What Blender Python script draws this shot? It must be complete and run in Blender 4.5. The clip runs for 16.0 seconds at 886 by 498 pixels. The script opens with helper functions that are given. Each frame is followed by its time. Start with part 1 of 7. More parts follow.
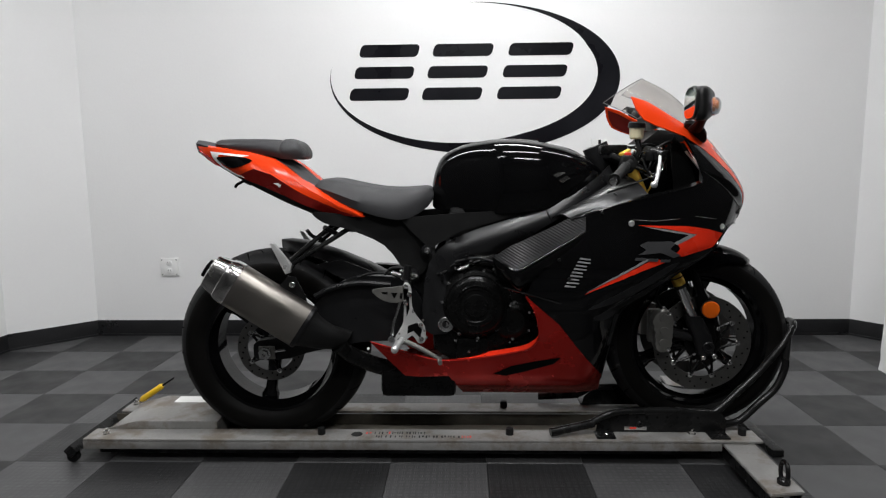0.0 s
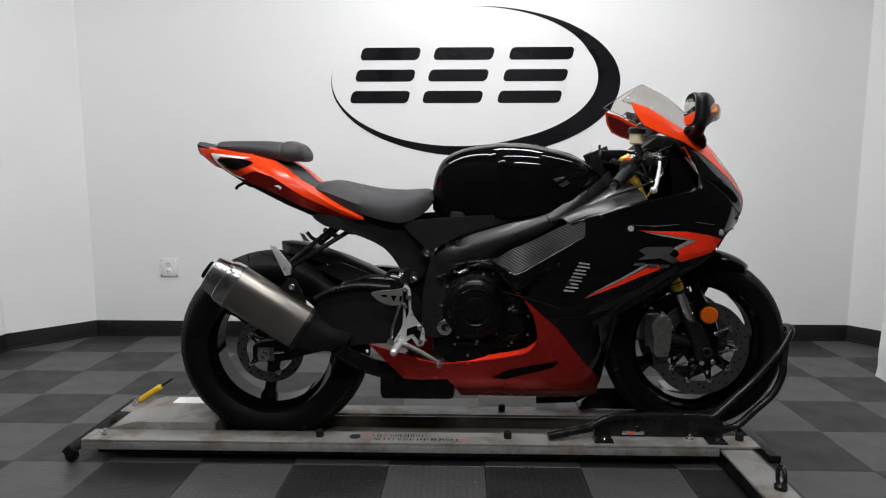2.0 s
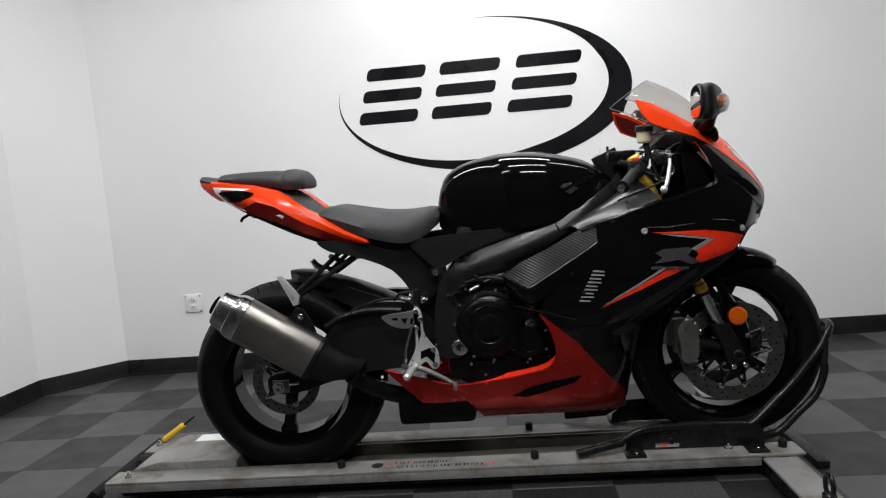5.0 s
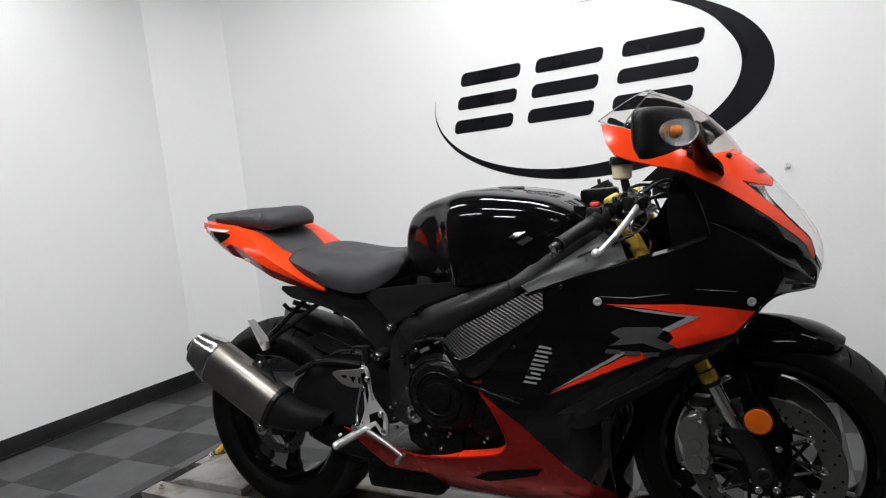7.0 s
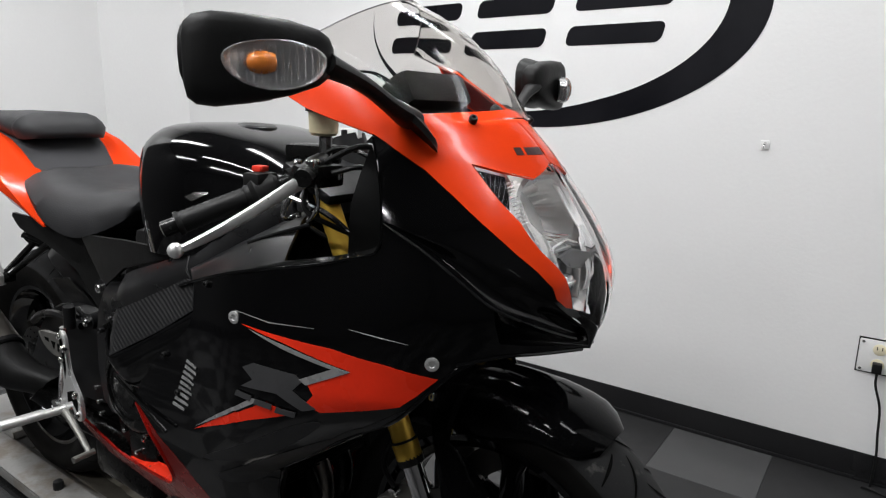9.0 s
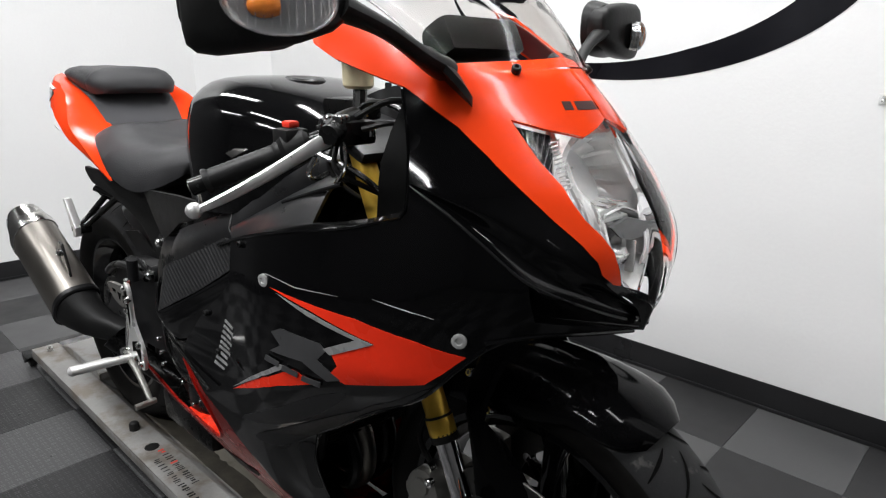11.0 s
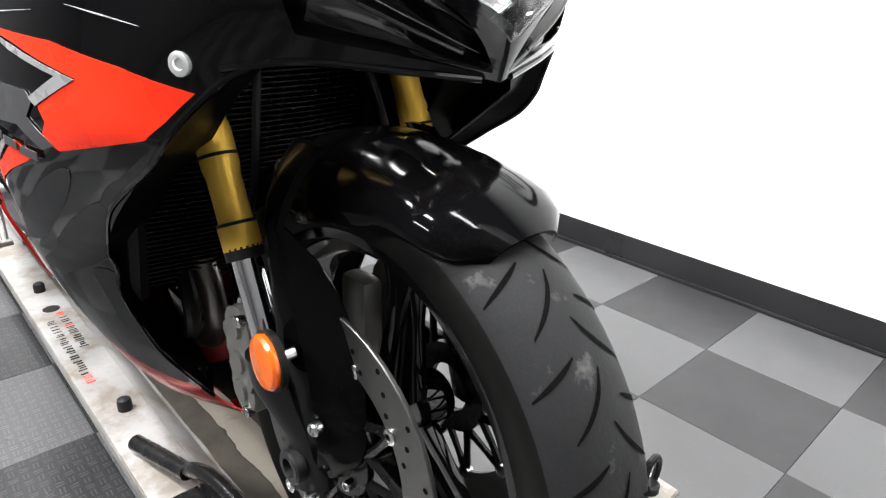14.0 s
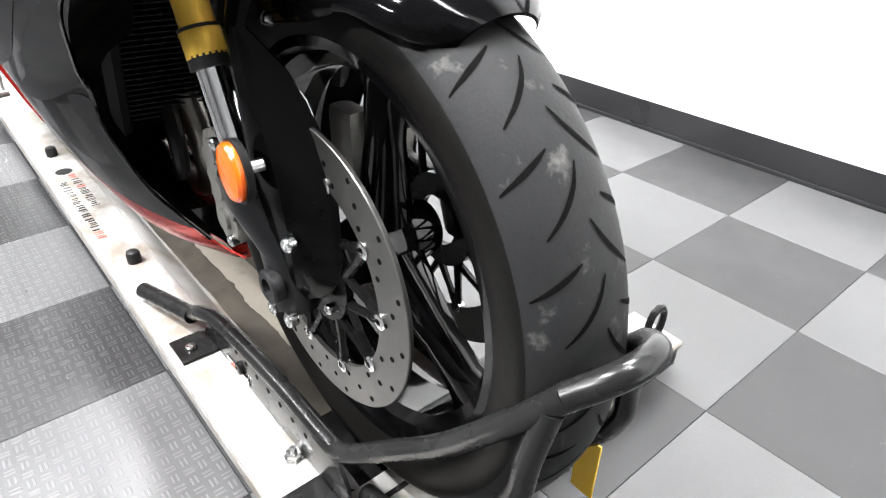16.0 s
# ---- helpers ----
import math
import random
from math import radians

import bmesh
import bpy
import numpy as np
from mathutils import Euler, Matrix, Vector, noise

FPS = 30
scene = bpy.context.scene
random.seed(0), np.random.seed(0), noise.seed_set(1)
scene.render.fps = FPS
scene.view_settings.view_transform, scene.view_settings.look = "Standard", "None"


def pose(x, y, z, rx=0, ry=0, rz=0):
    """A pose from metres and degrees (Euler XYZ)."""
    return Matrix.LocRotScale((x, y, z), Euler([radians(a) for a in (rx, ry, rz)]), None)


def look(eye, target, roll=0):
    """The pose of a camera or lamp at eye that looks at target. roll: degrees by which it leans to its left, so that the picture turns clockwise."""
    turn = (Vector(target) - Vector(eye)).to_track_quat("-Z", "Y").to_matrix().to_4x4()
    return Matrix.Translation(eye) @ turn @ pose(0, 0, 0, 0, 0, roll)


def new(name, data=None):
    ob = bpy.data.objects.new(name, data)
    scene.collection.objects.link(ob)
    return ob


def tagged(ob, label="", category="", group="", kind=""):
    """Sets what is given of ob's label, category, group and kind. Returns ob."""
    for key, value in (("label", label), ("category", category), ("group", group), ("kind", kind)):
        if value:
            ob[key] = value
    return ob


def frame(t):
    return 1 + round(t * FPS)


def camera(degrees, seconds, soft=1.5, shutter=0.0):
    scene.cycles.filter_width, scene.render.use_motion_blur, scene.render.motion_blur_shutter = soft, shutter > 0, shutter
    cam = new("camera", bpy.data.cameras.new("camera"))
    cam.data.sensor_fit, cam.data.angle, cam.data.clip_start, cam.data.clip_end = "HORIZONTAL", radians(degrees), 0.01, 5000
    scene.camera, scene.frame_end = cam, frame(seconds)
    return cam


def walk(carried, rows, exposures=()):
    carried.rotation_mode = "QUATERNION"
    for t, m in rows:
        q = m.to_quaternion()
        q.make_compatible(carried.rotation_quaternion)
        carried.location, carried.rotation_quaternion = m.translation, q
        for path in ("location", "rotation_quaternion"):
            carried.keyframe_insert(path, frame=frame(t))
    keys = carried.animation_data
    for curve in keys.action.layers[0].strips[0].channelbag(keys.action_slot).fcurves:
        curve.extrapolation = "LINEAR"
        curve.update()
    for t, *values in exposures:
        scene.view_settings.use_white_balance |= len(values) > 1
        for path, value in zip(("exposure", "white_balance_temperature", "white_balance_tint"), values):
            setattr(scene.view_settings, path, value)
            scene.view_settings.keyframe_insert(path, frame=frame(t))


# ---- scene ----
cam = camera(69.5, 16.0, soft=1.2)
PATH = [
    (0, (0.618, -2.088, 0.934), (0.561, -0.107, 0.668), -0.5),
    (0.5, (0.616, -2.08, 0.933), (0.56, -0.098, 0.669), -0.3),
    (1, (0.617, -2.086, 0.937), (0.558, -0.104, 0.676), 0.0),
    (1.5, (0.617, -2.091, 0.938), (0.56, -0.109, 0.677), -0.2),
    (2, (0.615, -2.093, 0.938), (0.562, -0.111, 0.679), 0.0),
    (2.5, (0.62, -2.095, 0.938), (0.565, -0.113, 0.676), 0.1),
    (3, (0.62, -2.089, 0.937), (0.56, -0.108, 0.667), 0.1),
    (3.2, (0.619, -2.092, 0.929), (0.555, -0.111, 0.659), 0.2),
    (5.3, (0.738, -1.997, 0.941), (0.554, -0.015, 0.743), -5.4),
    (5.5, (0.817, -1.96, 0.952), (0.591, 0.018, 0.758), -4.7),
    (5.8, (0.947, -1.862, 0.939), (0.834, 0.125, 0.742), -3.7),
    (6, (1.058, -1.773, 0.933), (0.981, 0.213, 0.711), -2.4),
    (6.2, (1.155, -1.682, 0.951), (1.096, 0.307, 0.746), -2.1),
    (6.5, (1.281, -1.595, 0.976), (0.949, 0.372, 0.843), -1.9),
    (6.8, (1.397, -1.587, 1.019), (0.547, 0.215, 0.850), -5.7),
    (7, (1.439, -1.548, 1.035), (0.498, 0.205, 0.829), -6.2),
    (7.2, (1.468, -1.479, 1.016), (0.560, 0.291, 0.812), -6.6),
    (7.5, (1.49, -1.31, 0.965), (0.74, 0.521, 0.679), -5.4),
    (7.7, (1.494, -1.165, 0.975), (0.804, 0.700, 0.766), -4.9),
    (8, (1.54, -1.007, 1.013), (0.77, 0.827, 0.798), 0.2),
    (8.2, (1.609, -0.912, 1.020), (0.812, 0.914, 0.847), -2.2),
    (8.5, (1.756, -0.829, 1.033), (0.813, 0.919, 0.795), -1.9),
    (8.8, (1.795, -0.782, 1.039), (0.707, 0.857, 0.683), -1.2),
    (9, (1.796, -0.783, 1.037), (0.669, 0.814, 0.614), 1.2),
    (9.2, (1.786, -0.777, 1.035), (0.693, 0.827, 0.554), 3.1),
    (11.3, (1.81, -0.66, 1.031), (0.473, 0.71, 0.45), 0.3),
    (11.5, (1.828, -0.64, 1.009), (0.491, 0.714, 0.394), -0.1),
    (12, (1.868, -0.594, 0.984), (0.532, 0.715, 0.276), -1.3),
    (12.5, (1.817, -0.573, 0.942), (0.54, 0.782, 0.211), 2.3),
    (13, (1.81, -0.518, 0.891), (0.492, 0.79, 0.146), 0.7),
    (13.5, (1.823, -0.437, 0.843), (0.457, 0.834, 0.122), 2.5),
    (14, (1.833, -0.384, 0.802), (0.49, 0.881, 0.03), 2.1),
    (14.5, (1.852, -0.351, 0.775), (0.504, 0.875, -0.051), 1.2),
    (15, (1.869, -0.347, 0.749), (0.539, 0.824, -0.178), 0.5),
    (15.5, (1.871, -0.346, 0.731), (0.561, 0.781, -0.276), -0.1),
    (16, (1.868, -0.346, 0.72), (0.575, 0.749, -0.343), 0.8),
]
EXPOSURES = [(0, -.12), (3.0, -.12), (6.0, -.04), (7.5, 0), (8.0, .03), (8.5, -.06), (9.0, -.04), (9.2, .03), (11.3, .45), (11.5, .6), (12.0, 1.08), (12.5, 1.48), (13.5, 2.1), (14.5, 2.25), (15.0, 2.4), (15.5, 2.65), (16, 2.9)]
walk(cam, [(t, look(eye, target, roll)) for t, eye, target, roll in PATH], EXPOSURES)

# ---- light and exposure ----
world = bpy.data.worlds.new("room_world")
scene.world = world
world.use_nodes = True
world.node_tree.nodes["Background"].inputs[0].default_value = (0.9, 0.95, 1.0, 1)
world.node_tree.nodes["Background"].inputs[1].default_value = 0.02
LAMP_Z = 2.62
LAMPS = [  # centre x, y, length, width, watts
    (0.75, 0.60, 1.3, 0.12, 23.0),
    (-0.95, 0.0, 1.3, 0.12, 13.0),
    (2.0, 0.0, 1.2, 0.12, 9.5),
    (0.7, -1.0, 1.3, 0.12, 40.0),
    (0.9, -2.5, 1.3, 0.12, 43.0),
    (-0.95, -1.9, 1.3, 0.12, 17.0),
]


# ---- small tools ----
def interp(t, tab):
    return float(np.interp(t, [p[0] for p in tab], [p[1] for p in tab]))


def nodes_of(m):
    m.use_nodes = True
    return m.node_tree, m.node_tree.nodes["Principled BSDF"]


def mat(name, color, rough=0.5, metal=0.0, coat=0.0, vary=0.12, scale=6.0, grain=180.0, bump=0.05, rvary=0.08, depth=0.002, spec=0.5):
    """A painted or moulded surface: colour varied at two scales, uneven gloss and a fine grain."""
    m = bpy.data.materials.new(name)
    nt, bs = nodes_of(m)
    tc = nt.nodes.new("ShaderNodeTexCoord")
    big = nt.nodes.new("ShaderNodeTexNoise")
    big.inputs["Scale"].default_value, big.inputs["Detail"].default_value = scale, 5
    fine = nt.nodes.new("ShaderNodeTexNoise")
    fine.inputs["Scale"].default_value, fine.inputs["Detail"].default_value = grain, 3
    add = nt.nodes.new("ShaderNodeMath")
    add.operation = "MULTIPLY_ADD"
    add.inputs[1].default_value, add.inputs[2].default_value = 0.35, 0.0
    nt.links.new(tc.outputs["Object"], big.inputs["Vector"])
    nt.links.new(tc.outputs["Object"], fine.inputs["Vector"])
    nt.links.new(fine.outputs["Fac"], add.inputs[0])
    tot = nt.nodes.new("ShaderNodeMath")
    nt.links.new(big.outputs["Fac"], tot.inputs[0])
    nt.links.new(add.outputs[0], tot.inputs[1])
    ramp = nt.nodes.new("ShaderNodeMapRange")
    ramp.inputs["From Min"].default_value, ramp.inputs["From Max"].default_value = 0.35, 1.0
    ramp.inputs["To Min"].default_value, ramp.inputs["To Max"].default_value = 1 - vary, 1 + vary
    nt.links.new(tot.outputs[0], ramp.inputs["Value"])
    mul = nt.nodes.new("ShaderNodeVectorMath")
    mul.operation = "SCALE"
    mul.inputs[0].default_value = color
    nt.links.new(ramp.outputs[0], mul.inputs["Scale"])
    nt.links.new(mul.outputs[0], bs.inputs["Base Color"])
    rr = nt.nodes.new("ShaderNodeMapRange")
    rr.inputs["From Min"].default_value, rr.inputs["From Max"].default_value = 0.3, 0.75
    rr.inputs["To Min"].default_value, rr.inputs["To Max"].default_value = max(0.02, rough - rvary), min(1, rough + rvary)
    nt.links.new(big.outputs["Fac"], rr.inputs["Value"])
    nt.links.new(rr.outputs[0], bs.inputs["Roughness"])
    bs.inputs["Metallic"].default_value = metal
    bs.inputs["Coat Weight"].default_value = coat
    bs.inputs["Specular IOR Level"].default_value = spec
    bs.inputs["Coat Roughness"].default_value = 0.04
    if bump:
        b = nt.nodes.new("ShaderNodeBump")
        b.inputs["Strength"].default_value, b.inputs["Distance"].default_value = bump, depth
        nt.links.new(fine.outputs["Fac"], b.inputs["Height"])
        nt.links.new(b.outputs[0], bs.inputs["Normal"])
    return m


def stripes(m, period, strength, turn=0.0):
    """Adds a fine ribbed weave to a material."""
    nt, bs = nodes_of(m)
    tc = nt.nodes.new("ShaderNodeTexCoord")
    mp = nt.nodes.new("ShaderNodeMapping")
    mp.inputs["Rotation"].default_value = (0, radians(turn), 0)
    wv = nt.nodes.new("ShaderNodeTexWave")
    wv.inputs["Scale"].default_value = 0.314 / period
    b = nt.nodes.new("ShaderNodeBump")
    b.inputs["Strength"].default_value, b.inputs["Distance"].default_value = strength, 0.003
    nt.links.new(tc.outputs["Object"], mp.inputs[0])
    nt.links.new(mp.outputs[0], wv.inputs["Vector"])
    nt.links.new(wv.outputs["Fac"], b.inputs["Height"])
    nt.links.new(b.outputs[0], bs.inputs["Normal"])
    return m


def glass(name, color, rough, ior=1.45, weight=1.0):
    m = bpy.data.materials.new(name)
    nt, bs = nodes_of(m)
    bs.inputs["Base Color"].default_value = (*color, 1)
    bs.inputs["Roughness"].default_value = rough
    bs.inputs["IOR"].default_value = ior
    bs.inputs["Transmission Weight"].default_value = weight
    return m


def link_mesh(name, bm, material, parent=None, sharp=35):
    bmesh.ops.recalc_face_normals(bm, faces=bm.faces[:])
    for f in bm.faces:
        f.smooth = True
    for e in bm.edges:
        e.smooth = len(e.link_faces) == 2 and e.calc_face_angle(0) < radians(sharp)
    me = bpy.data.meshes.new(name)
    bm.to_mesh(me)
    bm.free()
    me.materials.append(material)
    ob = new(name, me)
    ob.parent = parent
    return ob


def part(name, bm, material, parent, label="", sharp=35):
    return tagged(link_mesh(name, bm, material, parent, sharp), label)


def thing(name, label, category, at=(0, 0, 0), group=""):
    ob = new(name)
    ob.empty_display_size = 0.05
    ob.location = at
    return tagged(ob, label, category, group)


def B():
    return bmesh.new()


def box(bm, lo, hi, bevel=0.0, turn=None, segs=2):
    """A box between two corners, with rounded edges; turn: a matrix laid on it."""
    c = [(lo[i] + hi[i]) / 2 for i in range(3)]
    s = [abs(hi[i] - lo[i]) for i in range(3)]
    m = Matrix.Translation(c) @ Matrix.Diagonal((*s, 1))
    if turn:
        m = turn @ m
    got = bmesh.ops.create_cube(bm, size=1, matrix=m)["verts"]
    if bevel:
        es = {e for v in got for e in v.link_edges}
        bmesh.ops.bevel(bm, geom=list(es), offset=bevel, segments=segs, affect="EDGES", profile=0.6)
    return bm


def curve(pts, n=6):
    """A smooth line through the points, n steps between two of them."""
    p = [Vector(q) for q in pts]
    p = [p[0] * 2 - p[1]] + p + [p[-1] * 2 - p[-2]]
    out = []
    for i in range(1, len(p) - 2):
        a, b, c, d = p[i - 1:i + 3]
        for k in range(n):
            t = k / n
            out.append(0.5 * (2 * b + (c - a) * t + (2 * a - 5 * b + 4 * c - d) * t * t + (3 * b - a - 3 * c + d) * t ** 3))
    out.append(p[-2])
    return out


def loft(bm, loops, cap=True, closed=True):
    """Skins loops of equal length."""
    rows = [[bm.verts.new(q) for q in lp] for lp in loops]
    n = len(rows[0])
    for a, b in zip(rows, rows[1:]):
        for i in range(n if closed else n - 1):
            j = (i + 1) % n
            bm.faces.new((a[i], a[j], b[j], b[i]))
    if cap and closed:
        bm.faces.new(rows[0][::-1])
        bm.faces.new(rows[-1])
    return bm


def sweep(bm, pts, radius, seg=12, flat=1.0, cap=True):
    """A tube along a line; radius: one number, or one for each point."""
    pts = [Vector(q) for q in pts]
    rad = radius if isinstance(radius, (list, tuple)) else [radius] * len(pts)
    loops, side = [], None
    for i, q in enumerate(pts):
        way = (pts[min(i + 1, len(pts) - 1)] - pts[max(i - 1, 0)]).normalized()
        if side is None:
            side = way.cross(Vector((0.03, 0.05, 1))).normalized()
        side = (side - way * side.dot(way)).normalized()
        up = side.cross(way)
        loops.append([q + rad[i] * (math.cos(a) * side + flat * math.sin(a) * up) for a in (2 * math.pi * k / seg for k in range(seg))])
    return loft(bm, loops, cap)


def lathe(bm, prof, centre, axis=(0, 1, 0), seg=48, closed=False):
    """Turns a profile of (along, radius) round an axis through centre."""
    ax = Vector(axis).normalized()
    s = ax.orthogonal().normalized()
    u = ax.cross(s)
    c = Vector(centre)
    rings = []
    for a, r in prof:
        if r < 1e-6:
            rings.append([bm.verts.new(c + ax * a)])
        else:
            rings.append([bm.verts.new(c + ax * a + r * (math.cos(t) * s + math.sin(t) * u)) for t in (2 * math.pi * k / seg for k in range(seg))])
    pairs = list(zip(rings, rings[1:]))
    if closed:
        pairs.append((rings[-1], rings[0]))
    for a, b in pairs:
        for i in range(seg):
            j = (i + 1) % seg
            f = [a[i % len(a)], a[j % len(a)], b[j % len(b)], b[i % len(b)]]
            f = list(dict.fromkeys(f))
            if len(f) > 2:
                bm.faces.new(f)
    return bm


def prism(bm, outline, y0, y1, bevel=0.0, segs=2):
    """A plate with an outline in x and z, from y0 to y1."""
    lo = [bm.verts.new((x, y0, z)) for x, z in outline]
    hi = [bm.verts.new((x, y1, z)) for x, z in outline]
    n = len(lo)
    fs = [bm.faces.new(lo), bm.faces.new(hi[::-1])]
    for i in range(n):
        j = (i + 1) % n
        fs.append(bm.faces.new((lo[i], hi[i], hi[j], lo[j])))
    if bevel:
        es = {e for f in fs[:2] for e in f.edges}
        bmesh.ops.bevel(bm, geom=list(es), offset=bevel, segments=segs, affect="EDGES", profile=0.6)
    return bm


def skin(bm, outline, place, step, thick, off=0.0):
    """A shell over a curved surface: outline in the surface's own two numbers, place gives the point, step the mesh width."""
    flat = B()
    flat.faces.new([flat.verts.new((a, 0, b)) for a, b in outline])
    for axis, d in ((0, step[0]), (2, step[1])):
        lo, hi = min(v.co[axis] for v in flat.verts), max(v.co[axis] for v in flat.verts)
        k = math.floor(lo / d) + 1
        while k * d < hi - 1e-6:
            co, no = [0, 0, 0], [0, 0, 0]
            co[axis], no[axis] = k * d, 1
            bmesh.ops.bisect_plane(flat, geom=flat.verts[:] + flat.edges[:] + flat.faces[:], plane_co=co, plane_no=no, dist=1e-6)
            k += 1
    bmesh.ops.remove_doubles(flat, verts=flat.verts[:], dist=1e-5)
    e = 1e-3
    spot = {}
    for v in flat.verts:
        a, b = v.co.x, v.co.z
        p = Vector(place(a, b))
        n = (Vector(place(a + e, b)) - Vector(place(a - e, b))).cross(Vector(place(a, b + e)) - Vector(place(a, b - e)))
        if n.length > 1e-12:
            n.normalize()
        if n.y * p.y < 0:
            n = -n
        spot[v] = (bm.verts.new(p + n * off), bm.verts.new(p + n * (off - thick)))
    for f in flat.faces:
        bm.faces.new([spot[v][0] for v in f.verts])
        bm.faces.new([spot[v][1] for v in reversed(f.verts)])
    for ed in flat.edges:
        if len(ed.link_faces) == 1:
            a, b = ed.verts
            bm.faces.new((spot[a][0], spot[b][0], spot[b][1], spot[a][1]))
    flat.free()
    return bm


def fine(outline, d=0.02):
    """The same outline with more points on its edges."""
    out = []
    for a, b in zip(outline, outline[1:] + outline[:1]):
        n = max(1, int(math.hypot(b[0] - a[0], b[1] - a[1]) / d))
        out += [(a[0] + (b[0] - a[0]) * k / n, a[1] + (b[1] - a[1]) * k / n) for k in range(n)]
    return out


def soft_outline(pts, n=4):
    """A closed outline rounded through its points."""
    m = len(pts)
    p = [Vector(q) for q in pts]
    out = []
    for i in range(m):
        a, b, c, d = p[i - 1], p[i], p[(i + 1) % m], p[(i + 2) % m]
        for k in range(n):
            t = k / n
            q = 0.5 * (2 * b + (c - a) * t + (2 * a - 5 * b + 4 * c - d) * t * t + (3 * b - a - 3 * c + d) * t ** 3)
            out.append((q.x, q.y))
    return out


def bolt(parent, at, r=0.008, way=(0, -1, 0), material=None, name="bolt", length=0.006):
    """A hexagon-socket bolt head that stands out along way."""
    bm = B()
    lathe(bm, [(-0.004, 0), (-0.004, r * 0.9), (0, r), (length * 0.75, r), (length, r * 0.8), (length, r * 0.5), (length * 0.45, r * 0.42), (length * 0.45, 0)], at, way, 12)
    return part(name, bm, material or STEEL, parent, sharp=30)


def worn(m, tint, scale, edge, amount):
    """Blotches of another colour with ragged edges over a material: dirt, scuffs or talc."""
    nt, bs = nodes_of(m)
    old = bs.inputs["Base Color"].links[0].from_socket
    tc = nt.nodes.new("ShaderNodeTexCoord")
    ns = nt.nodes.new("ShaderNodeTexNoise")
    ns.inputs["Scale"].default_value, ns.inputs["Detail"].default_value, ns.inputs["Roughness"].default_value = scale, 8, 0.65
    rg = nt.nodes.new("ShaderNodeMapRange")
    rg.inputs["From Min"].default_value, rg.inputs["From Max"].default_value = edge - 0.06, edge + 0.07
    rg.inputs["To Min"].default_value, rg.inputs["To Max"].default_value = 0.0, amount
    mx = nt.nodes.new("ShaderNodeMix")
    mx.data_type = "RGBA"
    mx.inputs[7].default_value = (*tint, 1)
    nt.links.new(tc.outputs["Object"], ns.inputs["Vector"])
    nt.links.new(ns.outputs["Fac"], rg.inputs["Value"])
    nt.links.new(rg.outputs[0], mx.inputs[0])
    nt.links.new(old, mx.inputs[6])
    nt.links.new(mx.outputs[2], bs.inputs["Base Color"])
    return m


# ---- materials ----
WALL = mat("white_wall_paint", (0.78, 0.78, 0.775), 0.65, vary=0.03, scale=1.3, grain=90, bump=0.12, depth=0.004)
CEIL = mat("dark_ceiling_paint", (0.03, 0.03, 0.031), 0.8, vary=0.04, scale=2)
# for the added walls out of view, dark so that gloss paint reflects black
DARKWALL = mat("unseen_dark_wall", (0.025, 0.025, 0.026), 0.7, vary=0.1, scale=2)
VINYL = mat("black_vinyl_base", (0.012, 0.012, 0.013), 0.32, vary=0.3, scale=4, grain=60, bump=0.1)
DECAL = mat("black_wall_vinyl", (0.0065, 0.0065, 0.0085), 0.38, vary=0.5, scale=3, grain=25, bump=0.12, rvary=0.2, spec=0.12)
GLOSS = mat("black_gloss_paint", (0.0022, 0.0022, 0.0024), 0.07, vary=0.2, bump=0.0, rvary=0.03, spec=0.30)
EDGE = mat("black_edge_gloss", (0.003, 0.003, 0.003), 0.10, vary=0.2, bump=0.0, rvary=0.03, spec=1.0)
SATIN = mat("black_satin_frame", (0.008, 0.008, 0.0085), 0.34, vary=0.25, scale=14, bump=0.06, spec=0.26)
PLASTIC = mat("black_plastic", (0.008, 0.008, 0.008), 0.46, vary=0.25, scale=20, bump=0.15, spec=0.2)
ENGINE = mat("black_engine_metal", (0.004, 0.004, 0.004), 0.28, vary=0.4, scale=25, bump=0.1, spec=0.14)
RUBBER = worn(mat("tyre_rubber", (0.0108, 0.0108, 0.0112), 0.6, vary=0.3, scale=9, grain=260, bump=0.12, rvary=0.1, spec=0.16), (0.085, 0.083, 0.078), 34, 0.655, 0.7)
GROOVE = mat("groove_rubber", (0.002, 0.002, 0.002), 0.9, vary=0.2, spec=0.05)
ORANGE = mat("candy_orange_paint", (0.68, 0.043, 0.006), 0.22, coat=0.15, vary=0.05, scale=12, bump=0.0, rvary=0.03, spec=0.2)
RED = mat("candy_red_paint", (0.42, 0.014, 0.009), 0.27, coat=0.12, vary=0.10, scale=12, bump=0.0, rvary=0.03, metal=0.6, spec=0.3)
FLASH = mat("candy_flash_paint", (0.72, 0.030, 0.010), 0.28, coat=0.0, vary=0.08, scale=12, bump=0.0, rvary=0.03, spec=0.16)
SIDEWALL = mat("tyre_sidewall", (0.0048, 0.0045, 0.0042), 0.5, vary=0.3, scale=14, grain=300, bump=0.08, spec=0.08)
GREYMARK = mat("grey_graphic", (0.20, 0.20, 0.20), 0.3, vary=0.12, scale=40)
LOZENGE = mat("charcoal_graphic", (0.017, 0.017, 0.018), 0.42, vary=0.2, scale=40, bump=0.0, rvary=0.03, spec=0.22)
SILVERMARK = mat("silver_graphic", (0.050, 0.050, 0.052), 0.35, metal=0.2, vary=0.12, scale=60)
DEEP = mat("matt_black_moulding", (0.0022, 0.0022, 0.0022), 0.42, vary=0.3, scale=20, grain=300, bump=0.05, spec=0.05)
